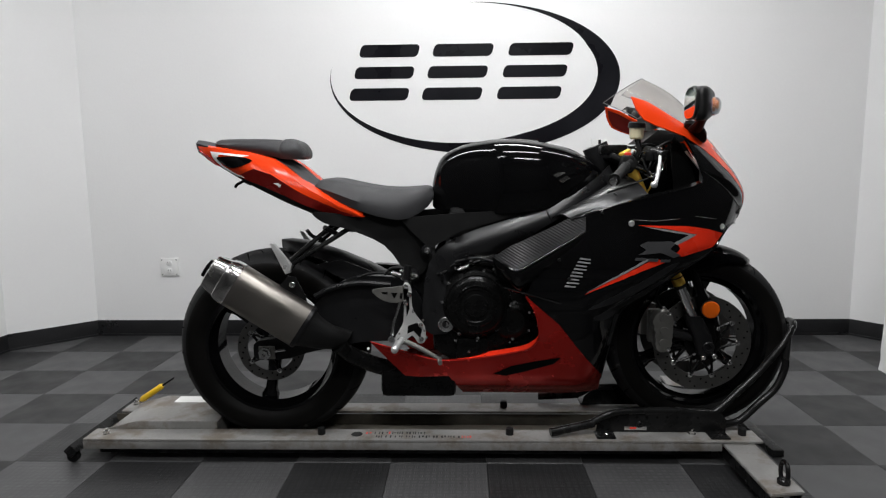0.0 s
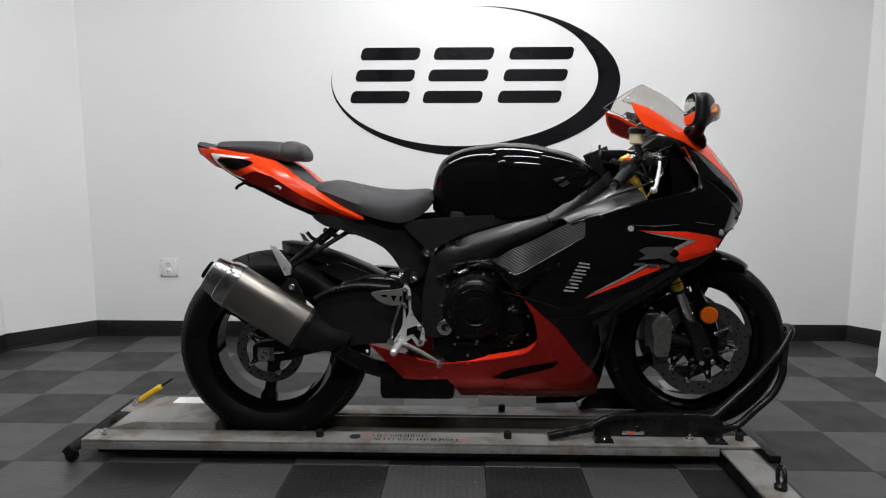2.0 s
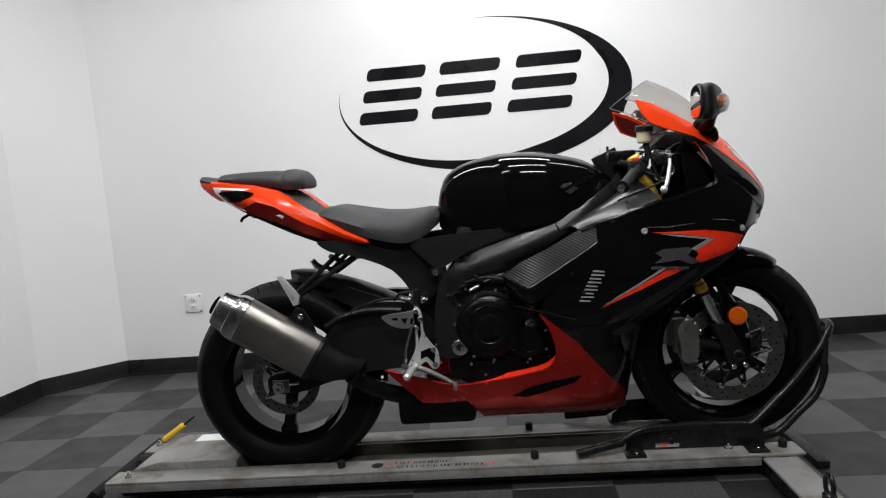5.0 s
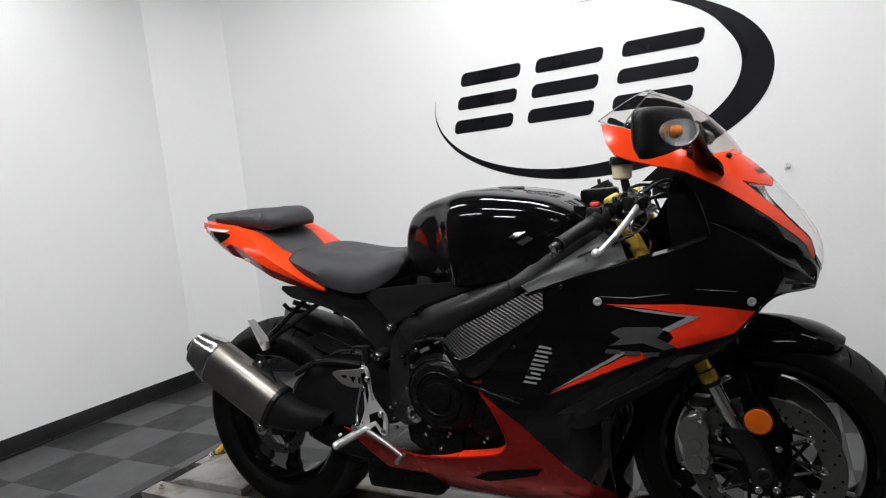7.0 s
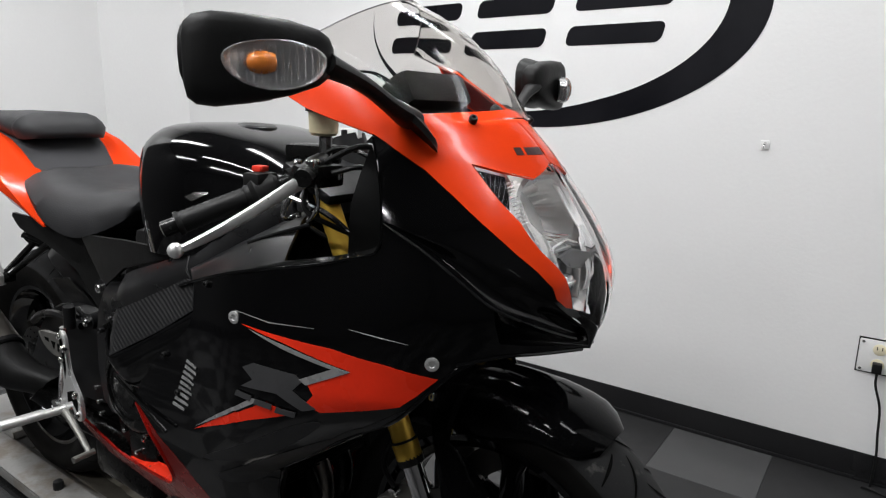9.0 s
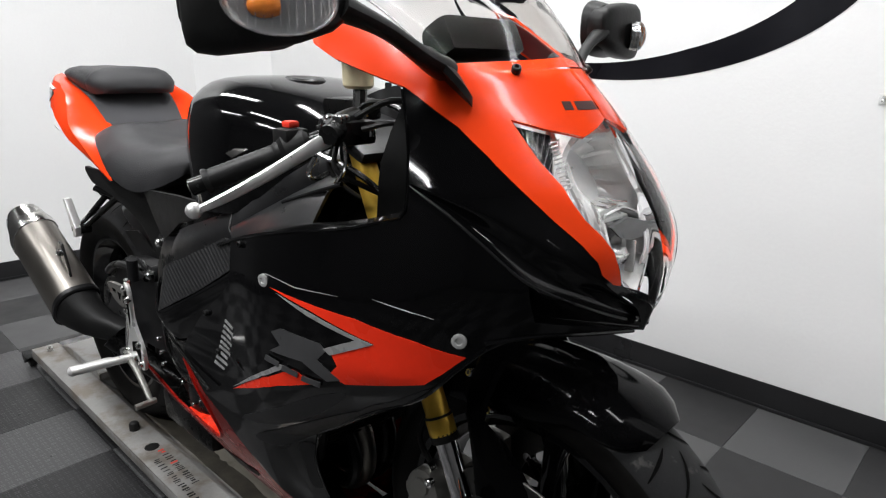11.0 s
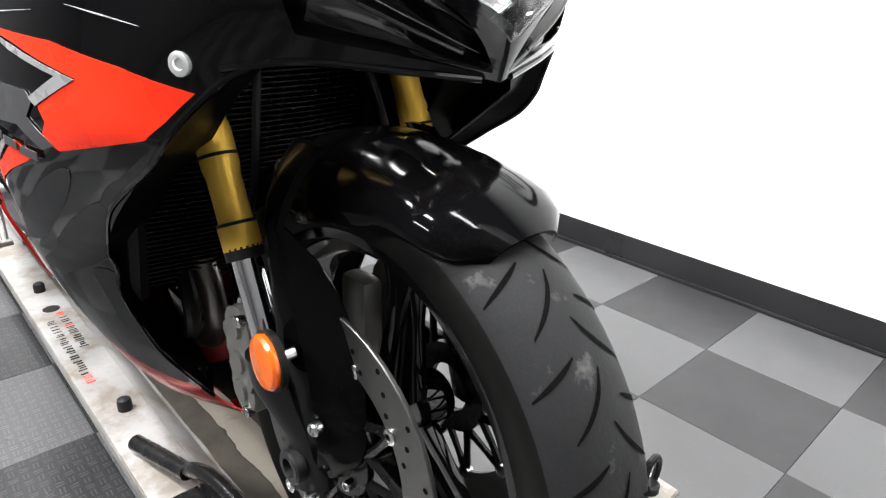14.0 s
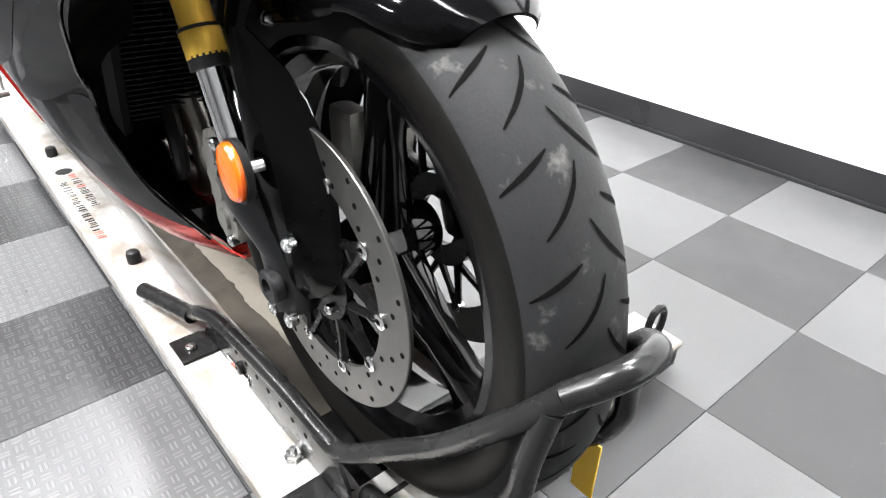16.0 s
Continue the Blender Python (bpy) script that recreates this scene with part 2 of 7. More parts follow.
FENDER = mat("black_fender_paint", (0.0022, 0.0022, 0.0024), 0.10, vary=0.2, bump=0.0, rvary=0.04, spec=0.08)
SPAR = mat("satin_alloy_black", (0.008, 0.008, 0.0085), 0.33, vary=0.2, scale=14, bump=0.05, spec=0.5)
SEAT = mat("seat_vinyl", (0.025, 0.025, 0.0265), 0.55, vary=0.15, scale=20, grain=420, bump=0.3, spec=0.32)
CARBON = stripes(mat("ribbed_black_trim", (0.016, 0.016, 0.0165), 0.36, vary=0.2, bump=0.0, spec=0.45), 0.0075, 0.32, 60)
TRIM = mat("grey_tail_trim", (0.045, 0.045, 0.048), 0.7, vary=0.15, scale=20, grain=500, bump=0.3, spec=0.2)
STEEL = mat("bright_steel", (0.62, 0.62, 0.61), 0.22, metal=1.0, vary=0.15, scale=40, bump=0.05)
CHROME = mat("polished_chrome", (0.80, 0.80, 0.80), 0.07, metal=1.0, vary=0.04, bump=0.0, rvary=0.02)
ALU = mat("brushed_silver_alloy", (0.22, 0.215, 0.20), 0.40, metal=0.7, vary=0.14, scale=30, grain=300, bump=0.1)
LEVER = mat("bright_lever_alloy", (0.68, 0.68, 0.67), 0.34, metal=0.65, vary=0.1, scale=30, grain=300, bump=0.05)
TITAN = mat("titanium_silencer", (0.215, 0.20, 0.18), 0.40, metal=0.92, vary=0.14, scale=9, grain=350, bump=0.02)
GOLD = mat("gold_anodised", (0.86, 0.55, 0.08), 0.40, metal=0.6, vary=0.08, scale=30, bump=0.02)
DISC = mat("disc_steel", (0.11, 0.108, 0.103), 0.4, metal=0.85, vary=0.15, scale=50, grain=200, bump=0.08)
RAIL = worn(mat("worn_aluminium", (0.28, 0.275, 0.265), 0.5, metal=0.4, vary=0.22, scale=11, grain=120, bump=0.12, rvary=0.15), (0.14, 0.105, 0.07), 9, 0.55, 0.65)
TROUGH = mat("grip_tape", (0.050, 0.045, 0.036), 0.8, vary=0.6, scale=18, grain=500, bump=0.6, spec=0.2)
TROUGHBED = worn(mat("dusty_trough_bed", (0.20, 0.186, 0.155), 0.7, vary=0.2, scale=9, grain=300, bump=0.3, spec=0.2), (0.06, 0.048, 0.034), 7, 0.6, 0.7)
STEELBLACK = mat("black_powder_coat", (0.008, 0.008, 0.008), 0.27, vary=0.4, scale=18, grain=80, bump=0.08, rvary=0.1, spec=0.22)
TAILRED = glass("red_tail_lens", (0.75, 0.01, 0.01), 0.08, 1.45, 0.5)
AMBER = glass("amber_lens", (0.95, 0.20, 0.01), 0.12, 1.49, 0.55)
BULB = mat("amber_turn_bulb", (0.42, 0.12, 0.015), 0.2, vary=0.3, scale=60)
AMBERIN = mat("amber_reflector_back", (0.62, 0.15, 0.012), 0.3, vary=0.1)
TURNLENS = glass("ribbed_clear_lens", (1, 1, 1), 0.20, 1.25)
CLEAR = glass("clear_lens", (1, 1, 1), 0.02, 1.12)
LAMPSILVER = mat("lamp_silvering", (0.56, 0.56, 0.55), 0.25, metal=0.7, vary=0.08, grain=26, bump=0.25, depth=0.008)
LAMPGREY = mat("lamp_housing_grey", (0.66, 0.66, 0.66), 0.28, metal=0.3, vary=0.15, grain=30, bump=0.3, depth=0.010)
LAMPFLUTE = mat("fluted_chrome", (0.42, 0.42, 0.42), 0.22, metal=0.85, vary=0.05, bump=0.0, rvary=0.03)
LAMPDISH = mat("lamp_dish", (0.76, 0.76, 0.75), 0.26, metal=0.35, vary=0.12, grain=90, bump=0.25, depth=0.004)
POLISH = mat("satin_bright_steel", (0.62, 0.61, 0.59), 0.24, metal=1.0, vary=0.1, scale=30, bump=0.03)
SMOKE = glass("smoked_screen", (0.80, 0.78, 0.76), 0.02, 1.15)
CREAM = mat("fluid_cup", (0.66, 0.60, 0.40), 0.3, vary=0.08)
MIRRORED = mat("mirror_glass", (0.85, 0.85, 0.85), 0.03, metal=1.0, vary=0.0, bump=0.0, rvary=0.0)
YELLOW = mat("yellow_handle", (0.80, 0.50, 0.02), 0.35, vary=0.1)
IVORY = mat("ivory_socket", (0.72, 0.66, 0.48), 0.4, vary=0.05)
PLATEW = mat("white_cover_plate", (0.74, 0.74, 0.73), 0.45, vary=0.05, scale=20)
PAPER = mat("white_label", (0.80, 0.80, 0.78), 0.5, vary=0.06, scale=30)
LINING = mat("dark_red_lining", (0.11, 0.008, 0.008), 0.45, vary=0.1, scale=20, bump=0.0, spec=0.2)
MAROON = mat("dark_maroon_graphic", (0.030, 0.006, 0.006), 0.35, vary=0.1, scale=30)
SWITCH = mat("red_switch", (0.75, 0.04, 0.02), 0.4, vary=0.05)
SHEET = mat("white_plastic_sheet", (0.80, 0.80, 0.80), 0.45, vary=0.05, scale=3, grain=20, bump=0.35, depth=0.02)
CORE = mat("radiator_core", (0.007, 0.007, 0.007), 0.5, spec=0.25, metal=0.2, vary=0.3, scale=60)
LAMPGLOW = bpy.data.materials.new("lamp_diffuser")
_nt, _bs = nodes_of(LAMPGLOW)
_bs.inputs["Emission Color"].default_value = (0.985, 0.99, 1.0, 1)
_bs.inputs["Emission Strength"].default_value = 10.0


def tile_material(name, color, bars_on=0.0):
    """A snap-together floor tile, plain or with a raised basket weave of paired bars."""
    m = worn(mat(name, color, 0.36 if bars_on else 0.48, vary=0.16, scale=7, grain=160, bump=0.0, rvary=0.12, spec=0.35), (0.16, 0.155, 0.15), 31, 0.72, 0.5)
    if not bars_on:
        return m
    nt, bs = nodes_of(m)

    def op(kind, a, b=0.0):
        n = nt.nodes.new("ShaderNodeMath")
        n.operation = kind
        for i, v in enumerate((a, b)):
            if isinstance(v, (int, float)):
                n.inputs[i].default_value = v
            else:
                nt.links.new(v, n.inputs[i])
        return n.outputs[0]

    tc = nt.nodes.new("ShaderNodeTexCoord")
    sp = nt.nodes.new("ShaderNodeSeparateXYZ")
    nt.links.new(tc.outputs["Object"], sp.inputs[0])
    p, q = op("DIVIDE", sp.outputs[0], 0.01885), op("DIVIDE", sp.outputs[1], 0.01875)
    fx, fy = op("ABSOLUTE", op("SUBTRACT", op("FRACT", p), 0.5)), op("ABSOLUTE", op("SUBTRACT", op("FRACT", q), 0.5))
    odd = op("MODULO", op("ADD", op("ADD", op("FLOOR", p), op("FLOOR", q)), 200), 2)

    def ease(v, low, high):
        n = nt.nodes.new("ShaderNodeMapRange")
        n.interpolation_type = "SMOOTHSTEP"
        n.inputs["From Min"].default_value, n.inputs["From Max"].default_value = high, low
        n.inputs["To Min"].default_value, n.inputs["To Max"].default_value = 1.0, 0.0
        nt.links.new(v, n.inputs["Value"])
        return n.outputs[0]

    def bars(along, across):
        return op("MULTIPLY", ease(along, 0.42, 0.31), ease(op("ABSOLUTE", op("SUBTRACT", across, 0.17)), 0.12, 0.04))

    h = op("ADD", op("MULTIPLY", odd, bars(fx, fy)), op("MULTIPLY", op("SUBTRACT", 1, odd), bars(fy, fx)))
    old = bs.inputs["Base Color"].links[0].from_socket
    # sheen on the raised bars, put into the base colour as a lighter tone
    bar_sheen = nt.nodes.new("ShaderNodeVectorMath")
    bar_sheen.operation = "SCALE"
    nt.links.new(old, bar_sheen.inputs[0])
    nt.links.new(op("ADD", 0.92, op("MULTIPLY", h, bars_on)), bar_sheen.inputs["Scale"])
    nt.links.new(bar_sheen.outputs[0], bs.inputs["Base Color"])
    b = nt.nodes.new("ShaderNodeBump")
    b.inputs["Strength"].default_value, b.inputs["Distance"].default_value = 0.5, 0.0006
    nt.links.new(h, b.inputs["Height"])
    nt.links.new(b.outputs[0], bs.inputs["Normal"])
    return m


TILELIGHT, TILEDARK = tile_material("light_grey_tile", (0.062, 0.062, 0.063)), tile_material("dark_grey_tile", (0.0195, 0.0195, 0.0201))
BARLIGHT, BARDARK = tile_material("light_grey_barred_tile", (0.058, 0.058, 0.059), 0.40), tile_material("dark_grey_barred_tile", (0.016, 0.016, 0.0166), 1.0)

# ---- the room ----
WALL_Y = 1.32
LEFT_X, RIGHT_X, BACK_Y, TOP = -1.75, 2.92, -4.2, 2.75


def wall(name, a, b, label, paint=None):
    """An upright wall with its inner face from a to b in plan, and its vinyl base; the room lies to the right of a to b."""
    ax, ay = a
    bx, by = b
    way = Vector((bx - ax, by - ay, 0))
    ln = way.length
    way.normalize()
    turn = Matrix.Translation((ax, ay, 0)) @ Matrix.Rotation(math.atan2(way.y, way.x), 4, "Z")
    bm = box(B(), (-0.1, 0.0, -0.02), (ln + 0.1, 0.12, TOP + 0.05), 0.0, turn)
    ob = tagged(link_mesh(name, bm, paint or WALL), label, "wall", kind="structure")
    bm = B()
    for lo, hi, bv in (((0, -0.004, 0.002), (ln, -0.0005, 0.088), 0.0015), ((0, -0.011, 0.001), (ln, -0.0045, 0.012), 0.003)):
        box(bm, lo, hi, bv, turn)
    tagged(link_mesh("baseboard_" + name[5:], bm, VINYL), "black vinyl cove base along the white wall", "baseboard", kind="structure")
    return ob


CORNER_L, TURN_L, WEST_MID = (-1.40, WALL_Y), (-1.70, 1.02), (-1.75, -0.15)
CORNER_R, TURN_R, EAST_MID = (2.70, WALL_Y), (2.90, 1.08), (2.92, 0.2)
wall("wall_north", CORNER_L, CORNER_R, "smooth white painted wall behind the motorcycle")
wall("wall_northwest", TURN_L, CORNER_L, "short white painted wall set across the corner")
wall("wall_west", WEST_MID, TURN_L, "white painted side wall")
# the dark walls are unseen, added to darken reflections in the fairing
wall("wall_southwest", (WEST_MID[0], BACK_Y), WEST_MID, "unseen dark side wall, added to keep reflections black", DARKWALL)
wall("wall_northeast", CORNER_R, TURN_R, "short white painted wall set across the corner")
wall("wall_east", TURN_R, EAST_MID, "plain white painted wall beside the white sheet")
wall("wall_southeast", EAST_MID, (EAST_MID[0], BACK_Y), "unseen dark side wall, added to keep reflections black", DARKWALL)
wall("wall_south", (EAST_MID[0], BACK_Y), (WEST_MID[0], BACK_Y), "unseen dark wall behind the camera, added to keep reflections black", DARKWALL)
bm = box(B(), (LEFT_X - 0.2, BACK_Y - 0.2, TOP), (RIGHT_X + 0.2, WALL_Y + 0.2, TOP + 0.1))
tagged(link_mesh("ceiling", bm, CEIL), "plain dark ceiling", "ceiling", kind="structure")
bm = box(B(), (LEFT_X - 0.2, BACK_Y - 0.2, -0.1), (RIGHT_X + 0.2, WALL_Y + 0.2, -0.013))
floor = tagged(link_mesh("floor", bm, TROUGH), "floor of light and dark grey snap-together tiles", "floor", kind="structure")


def ceiling_light(x, y, ln, wd, power):
    t = thing("ceiling_light", "white fluorescent ceiling light, switched on", "ceiling light", (x, y, TOP), "ceiling lights")
    bm = box(B(), (-ln / 2 - 0.03, -wd / 2 - 0.03, -0.07), (ln / 2 + 0.03, wd / 2 + 0.03, -0.002), 0.006)
    part("housing", bm, PLATEW, t)
    bm = box(B(), (-ln / 2, -wd / 2, -0.082), (ln / 2, wd / 2, -0.0715), 0.004)
    part("diffuser", bm, LAMPGLOW, t, "glowing white diffuser")
    lamp = bpy.data.lights.new("fluorescent", "AREA")
    lamp.shape, lamp.size, lamp.size_y, lamp.energy, lamp.color = "RECTANGLE", ln, wd, power, (0.985, 0.99, 1.0)
    ob = new("fluorescent", lamp)
    ob.location = (x, y, LAMP_Z)


for spec in LAMPS:
    ceiling_light(*spec)


# ---- marks and fittings on the wall ----
def wall_sign():
    """Plain slanted bars, within a tapering ring."""
    t = thing("wall_sign", "large black vinyl mark, slanted bars within a tapering swoosh", "wall sign", (0, WALL_Y, 0))
    z0, z1, lean = 1.262, 1.545, 0.075

    def block(x0, x1):

        def sl(x, z):
            return x + lean * (z - z0) / (z1 - z0)

        def rounded(xa, xb, za, zb, rr):
            out = []
            for cx, cz, a0 in ((xb - rr, zb - rr, 0), (xa + rr, zb - rr, 90), (xa + rr, za + rr, 180), (xb - rr, za + rr, 270)):
                for k in range(6):
                    a = radians(a0 + 90 * k / 5)
                    out.append((sl(cx + rr * math.cos(a), cz + rr * math.sin(a)), cz + rr * math.sin(a)))
            return out

        w = x1 - x0 - lean
        h = (z1 - z0) / 5
        for za, zb in ((z0, z0 + 1.12 * h), (z0 + 1.96 * h, z0 + 3.04 * h), (z0 + 3.88 * h, z1)):
            part("bar", prism(B(), rounded(x0, x0 + w, za, zb, 0.022), -0.0012, 0.0, 0), DECAL, t)

    block(0.032, 0.413)
    block(0.412, 0.795)
    block(0.803, 1.205)
    bm = B()
    n = 90
    a0, a1 = 170.0, 452.0
    ring = []
    for k in range(n + 1):
        th = radians(a0 + (a1 - a0) * k / n)
        c, s = math.cos(th), math.sin(th)
        po = Vector((0.69 + 0.752 * c, 1.368 + 0.382 * s))
        pi = Vector((0.645 + 0.682 * c, 1.392 + 0.340 * s))
        f = min(1, k / 40) ** 0.8 * min(1, (n - k) / 22) ** 0.9
        pi = po + (pi - po) * max(0.02, f)
        ring.append((po, pi))
    loops = [[(po.x, -0.0012, po.y), (pi.x, -0.0012, pi.y), (pi.x, 0, pi.y), (po.x, 0, po.y)] for po, pi in ring]
    loft(bm, loops)
    part("swoosh", bm, DECAL, t, "tapering black swoosh")


wall_sign()


def outlet(x, z, corded):
    t = thing("wall_outlet", "white double wall outlet" + (" with a black plug and cord" if corded else " on the white wall"), "outlet", (x, WALL_Y, z))
    box_bm = box(B(), (-0.052, -0.003, -0.052), (0.052, -0.0002, 0.052), 0.001)
    part("backing", box_bm, PLASTIC if corded else PLATEW, t)
    part("cover_plate", box(B(), (-0.049, -0.008, -0.048), (0.049, -0.0035, 0.048), 0.003), PLATEW, t)
    for dz in (0.022, -0.022):
        bm = lathe(B(), [(0.0, 0.0), (0.0, 0.0165), (0.003, 0.0165), (0.004, 0.015), (0.004, 0.0)], (0, -0.0065, dz), (0, -1, 0), 20)
        part("socket", bm, IVORY if corded else PLATEW, t)
        bm = B()
        for dx in (-0.006, 0.006):
            box(bm, (dx - 0.0012, -0.0112, dz - 0.001), (dx + 0.0012, -0.0107, dz + 0.008))
        part("slots", bm, PLASTIC, t)
    for dx in (-0.04, 0.04):
        for dz in (-0.04, 0.04):
            bolt(t, (dx, -0.008, dz), 0.004, name="screw", length=0.002)
    if corded:
        pl = thing("power_plug", "black plug with a cord that hangs down the wall", "plug", (x, WALL_Y, z))
        part("plug_body", box(B(), (-0.012, -0.040, -0.040), (0.012, -0.0125, -0.012), 0.004), PLASTIC, pl)
        line = curve([(0.002, -0.034, -0.040), (0.004, -0.036, -0.075), (0.022, -0.030, -0.14), (0.028, -0.022, -0.22), (0.034, -0.022, -0.30), (0.03, -0.024, -0.40), (0.02, -0.05, z * -1 + 0.006), (0.16, -0.075, z * -1 + 0.005), (0.42, -0.05, z * -1 + 0.005)], 8)
        part("cord", sweep(B(), line, 0.0035, 8), PLASTIC, pl)


outlet(-0.975, 0.385, False)
outlet(1.824, 0.384, True)
t = thing("wall_hook", "small clear plastic hook stuck to the white wall", "hook", (1.466, WALL_Y, 0.958))
part("pad", box(B(), (-0.012, -0.004, -0.013), (0.012, -0.0003, 0.013), 0.002), PLATEW, t)
part("nose", sweep(B(), curve([(0, -0.004, 0.006), (0, -0.014, 0.0), (0.001, -0.017, -0.008)], 4), 0.004, 8), STEEL, t)


def white_sheet():
    """A hanging sheet of wrinkled white plastic."""
    random.seed(4)
    t = thing("hanging_sheet", "wrinkled white plastic sheet that hangs to the floor", "sheet", (0, 0, 0))
    bm = B()
    nu, nv = 24, 60
    a, b = Vector((2.475, 0.72)), Vector((2.385, 0.10))
    rows = []
    for j in range(nv + 1):
        z = 0.004 + (TOP - 0.01) * j / nv
        row = []
        for i in range(nu + 1):
            q = a.lerp(b, i / nu)
            s = i / nu * 0.62
            low = max(0.0, 1 - z / 0.9)
            d = 0.010 * math.sin(s * 17 + 1.5 * math.sin(z * 2)) + (0.008 + 0.03 * low) * noise.noise((s * 3, z * 4, 1.0)) + 0.012 * noise.noise((s * 9, z * 10, 3.0))
            row.append((q.x + d, q.y - 0.03 * z * (1 - i / nu), z))
        rows.append(row)
    for side in (0.0, 0.0025):
        vs = [[bm.verts.new((x + side, y, z)) for x, y, z in r] for r in rows]
        for r0, r1 in zip(vs, vs[1:]):
            for i in range(nu):
                bm.faces.new((r0[i], r0[i + 1], r1[i + 1], r1[i]))
    part("sheet", bm, SHEET, t, sharp=60)


white_sheet()


# ---- the dolly under the motorcycle ----
def wheel_dolly():
    t = thing("motorcycle_dolly", "low aluminium motorcycle dolly with a dark trough, on casters", "dolly", (0, 0, 0))
    rail_z = 0.078
    for name, y0, y1 in (("front_rail", -0.195, -0.112), ("rear_rail", 0.040, 0.118)):
        bm = box(B(), (-0.585, y0, rail_z - 0.008), (1.545, y1, rail_z), 0.0025)
        yy = y0 if y0 < -0.1 else y1
        box(bm, (-0.585, min(yy, yy + (0.005 if yy < 0 else -0.005)), 0.045), (1.42, max(yy, yy + (0.005 if yy < 0 else -0.005)), rail_z - 0.0085), 0.0015)
        part(name, bm, RAIL, t, "worn aluminium rail")
    bm = box(B(), (-0.60, -0.1115, 0.022), (1.42, 0.0395, 0.030), 0.002)
    part("trough_wall", box(B(), (-0.60, 0.0355, 0.0305), (1.42, 0.0395, 0.069), 0.001), TROUGH, t)
    rows = [[(x, -0.1118, 0.0765), (x, -0.108, 0.0745), (x, -0.070, 0.0318), (x, -0.064, 0.0305), (x, -0.072, 0.0302), (x, -0.1118, 0.0715)] for x in (-0.18, 0.3, 0.8, 1.42)]
    part("trough_wall", loft(B(), rows), RAIL, t, "sloping aluminium side of the trough")
    part("trough", bm, TROUGHBED, t, "dusty beige trough floor")
    random.seed(11)
    bm = B()
    rows = []
    for k in range(240):
        x = -0.15 + 1.55 * k / 239
        a = -0.064 + 0.004 * noise.noise((x * 14, 2.0, 0)) + 0.002 * noise.noise((x * 60, 7.0, 0))
        w = 0.044 + 0.007 * noise.noise((x * 9, 2.0, 0)) + 0.004 * noise.noise((x * 45, 5.0, 0))
        row = [(x, a, 0.0302)]
        for k2 in range(7):
            f = k2 / 6
            row.append((x, a + w * (.04 + .92 * f), 0.0312 + 0.0026 * abs(noise.noise((x * 80, f * 6, 1.0)))))
        rows.append(row + [(x, a + w, 0.0302)])
    loft(bm, rows)
    part("dirt_line", bm, TROUGH, t, "gritty brown dirt along the trough's edge")
    part("underframe", box(B(), (-0.55, -0.165, 0.020), (1.40, -0.125, 0.044), 0.003), STEELBLACK, t)
    part("underframe", box(B(), (-0.55, 0.055, 0.020), (1.40, 0.095, 0.044), 0.003), STEELBLACK, t)
    # end cover over the trough behind the rear wheel
    bm = B()
    loops = []
    for x, z in ((-0.560, 0.060), (-0.535, 0.082), (-0.45, 0.104), (-0.20, 0.104), (-0.185, 0.100), (-0.184, 0.080)):
        loops.append([(x, -0.111, z), (x, 0.1165, z), (x, 0.1165, z - 0.006), (x, -0.111, z - 0.006)])
    loft(bm, loops)
    part("end_cover", bm, RAIL, t, "raised aluminium end cover")
    skirt = [(-0.558, 0.0785), (-0.535, 0.0815), (-0.45, 0.1035), (-0.20, 0.1035), (-0.186, 0.0985), (-0.184, 0.0785)]
    part("end_skirt", prism(B(), skirt, -0.1145, -0.1115, 0.0006), RAIL, t)
    part("end_plate", box(B(), (-0.187, -0.110, 0.034), (-0.184, 0.038, 0.079)), RAIL, t)
    part("end_bar", sweep(B(), [(-0.615, -0.215, 0.045), (-0.615, 0.20, 0.045)], 0.022, 4), STEELBLACK, t, "black end bar")
    # cross beam with two arms
    bm = B()
    prism_pts = [(1.424, -0.497), (1.522, -0.480), (1.522, 0.446), (1.424, 0.452)]
    lo = [bm.verts.new((x, y, 0.058)) for x, y in prism_pts]
    hi = [bm.verts.new((x, y, 0.0675)) for x, y in prism_pts]
    fs = [bm.faces.new(lo[::-1]), bm.faces.new(hi)]
    for i in range(4):
        j = (i + 1) % 4
        fs.append(bm.faces.new((lo[i], lo[j], hi[j], hi[i])))
    bmesh.ops.bevel(bm, geom=list({e for f in fs for e in f.edges}), offset=0.002, segments=2, affect="EDGES")
    part("cross_arm", bm, RAIL, t, "worn aluminium cross arm")
    bm = box(B(), (1.428, -0.48, 0.022), (1.434, 0.44, 0.0575))
    box(bm, (1.512, -0.47, 0.022), (1.518, 0.44, 0.0575))
    part("arm_channel", bm, STEELBLACK, t)
    for y in (-0.435, 0.41):
        ring = [(1.487, y + 0.020 * math.cos(a) + 0.0, 0.100 + 0.030 * math.sin(a)) for a in (2 * math.pi * k / 20 for k in range(21))]
        bm = sweep(B(), ring, 0.006, 8, cap=False)
        lathe(bm, [(0, 0), (0, 0.017), (0.012, 0.017), (0.016, 0.012), (0.016, 0)], (1.487, y, 0.0665), (0, 0, 1), 16)
        part("eye_bolt", bm, STEELBLACK, t, "black eye bolt")
    # casters and feet
    for x, y in ((-0.62, -0.19), (-0.62, 0.17), (1.47, -0.45), (1.47, 0.40)):
        bm = lathe(B(), [(-0.010, 0), (-0.010, 0.016), (-0.007, 0.0195), (0.007, 0.0195), (0.010, 0.016), (0.010, 0)], (x, y, 0.0205), (0, 1, 0), 20)
        part("caster", bm, PLASTIC, t)
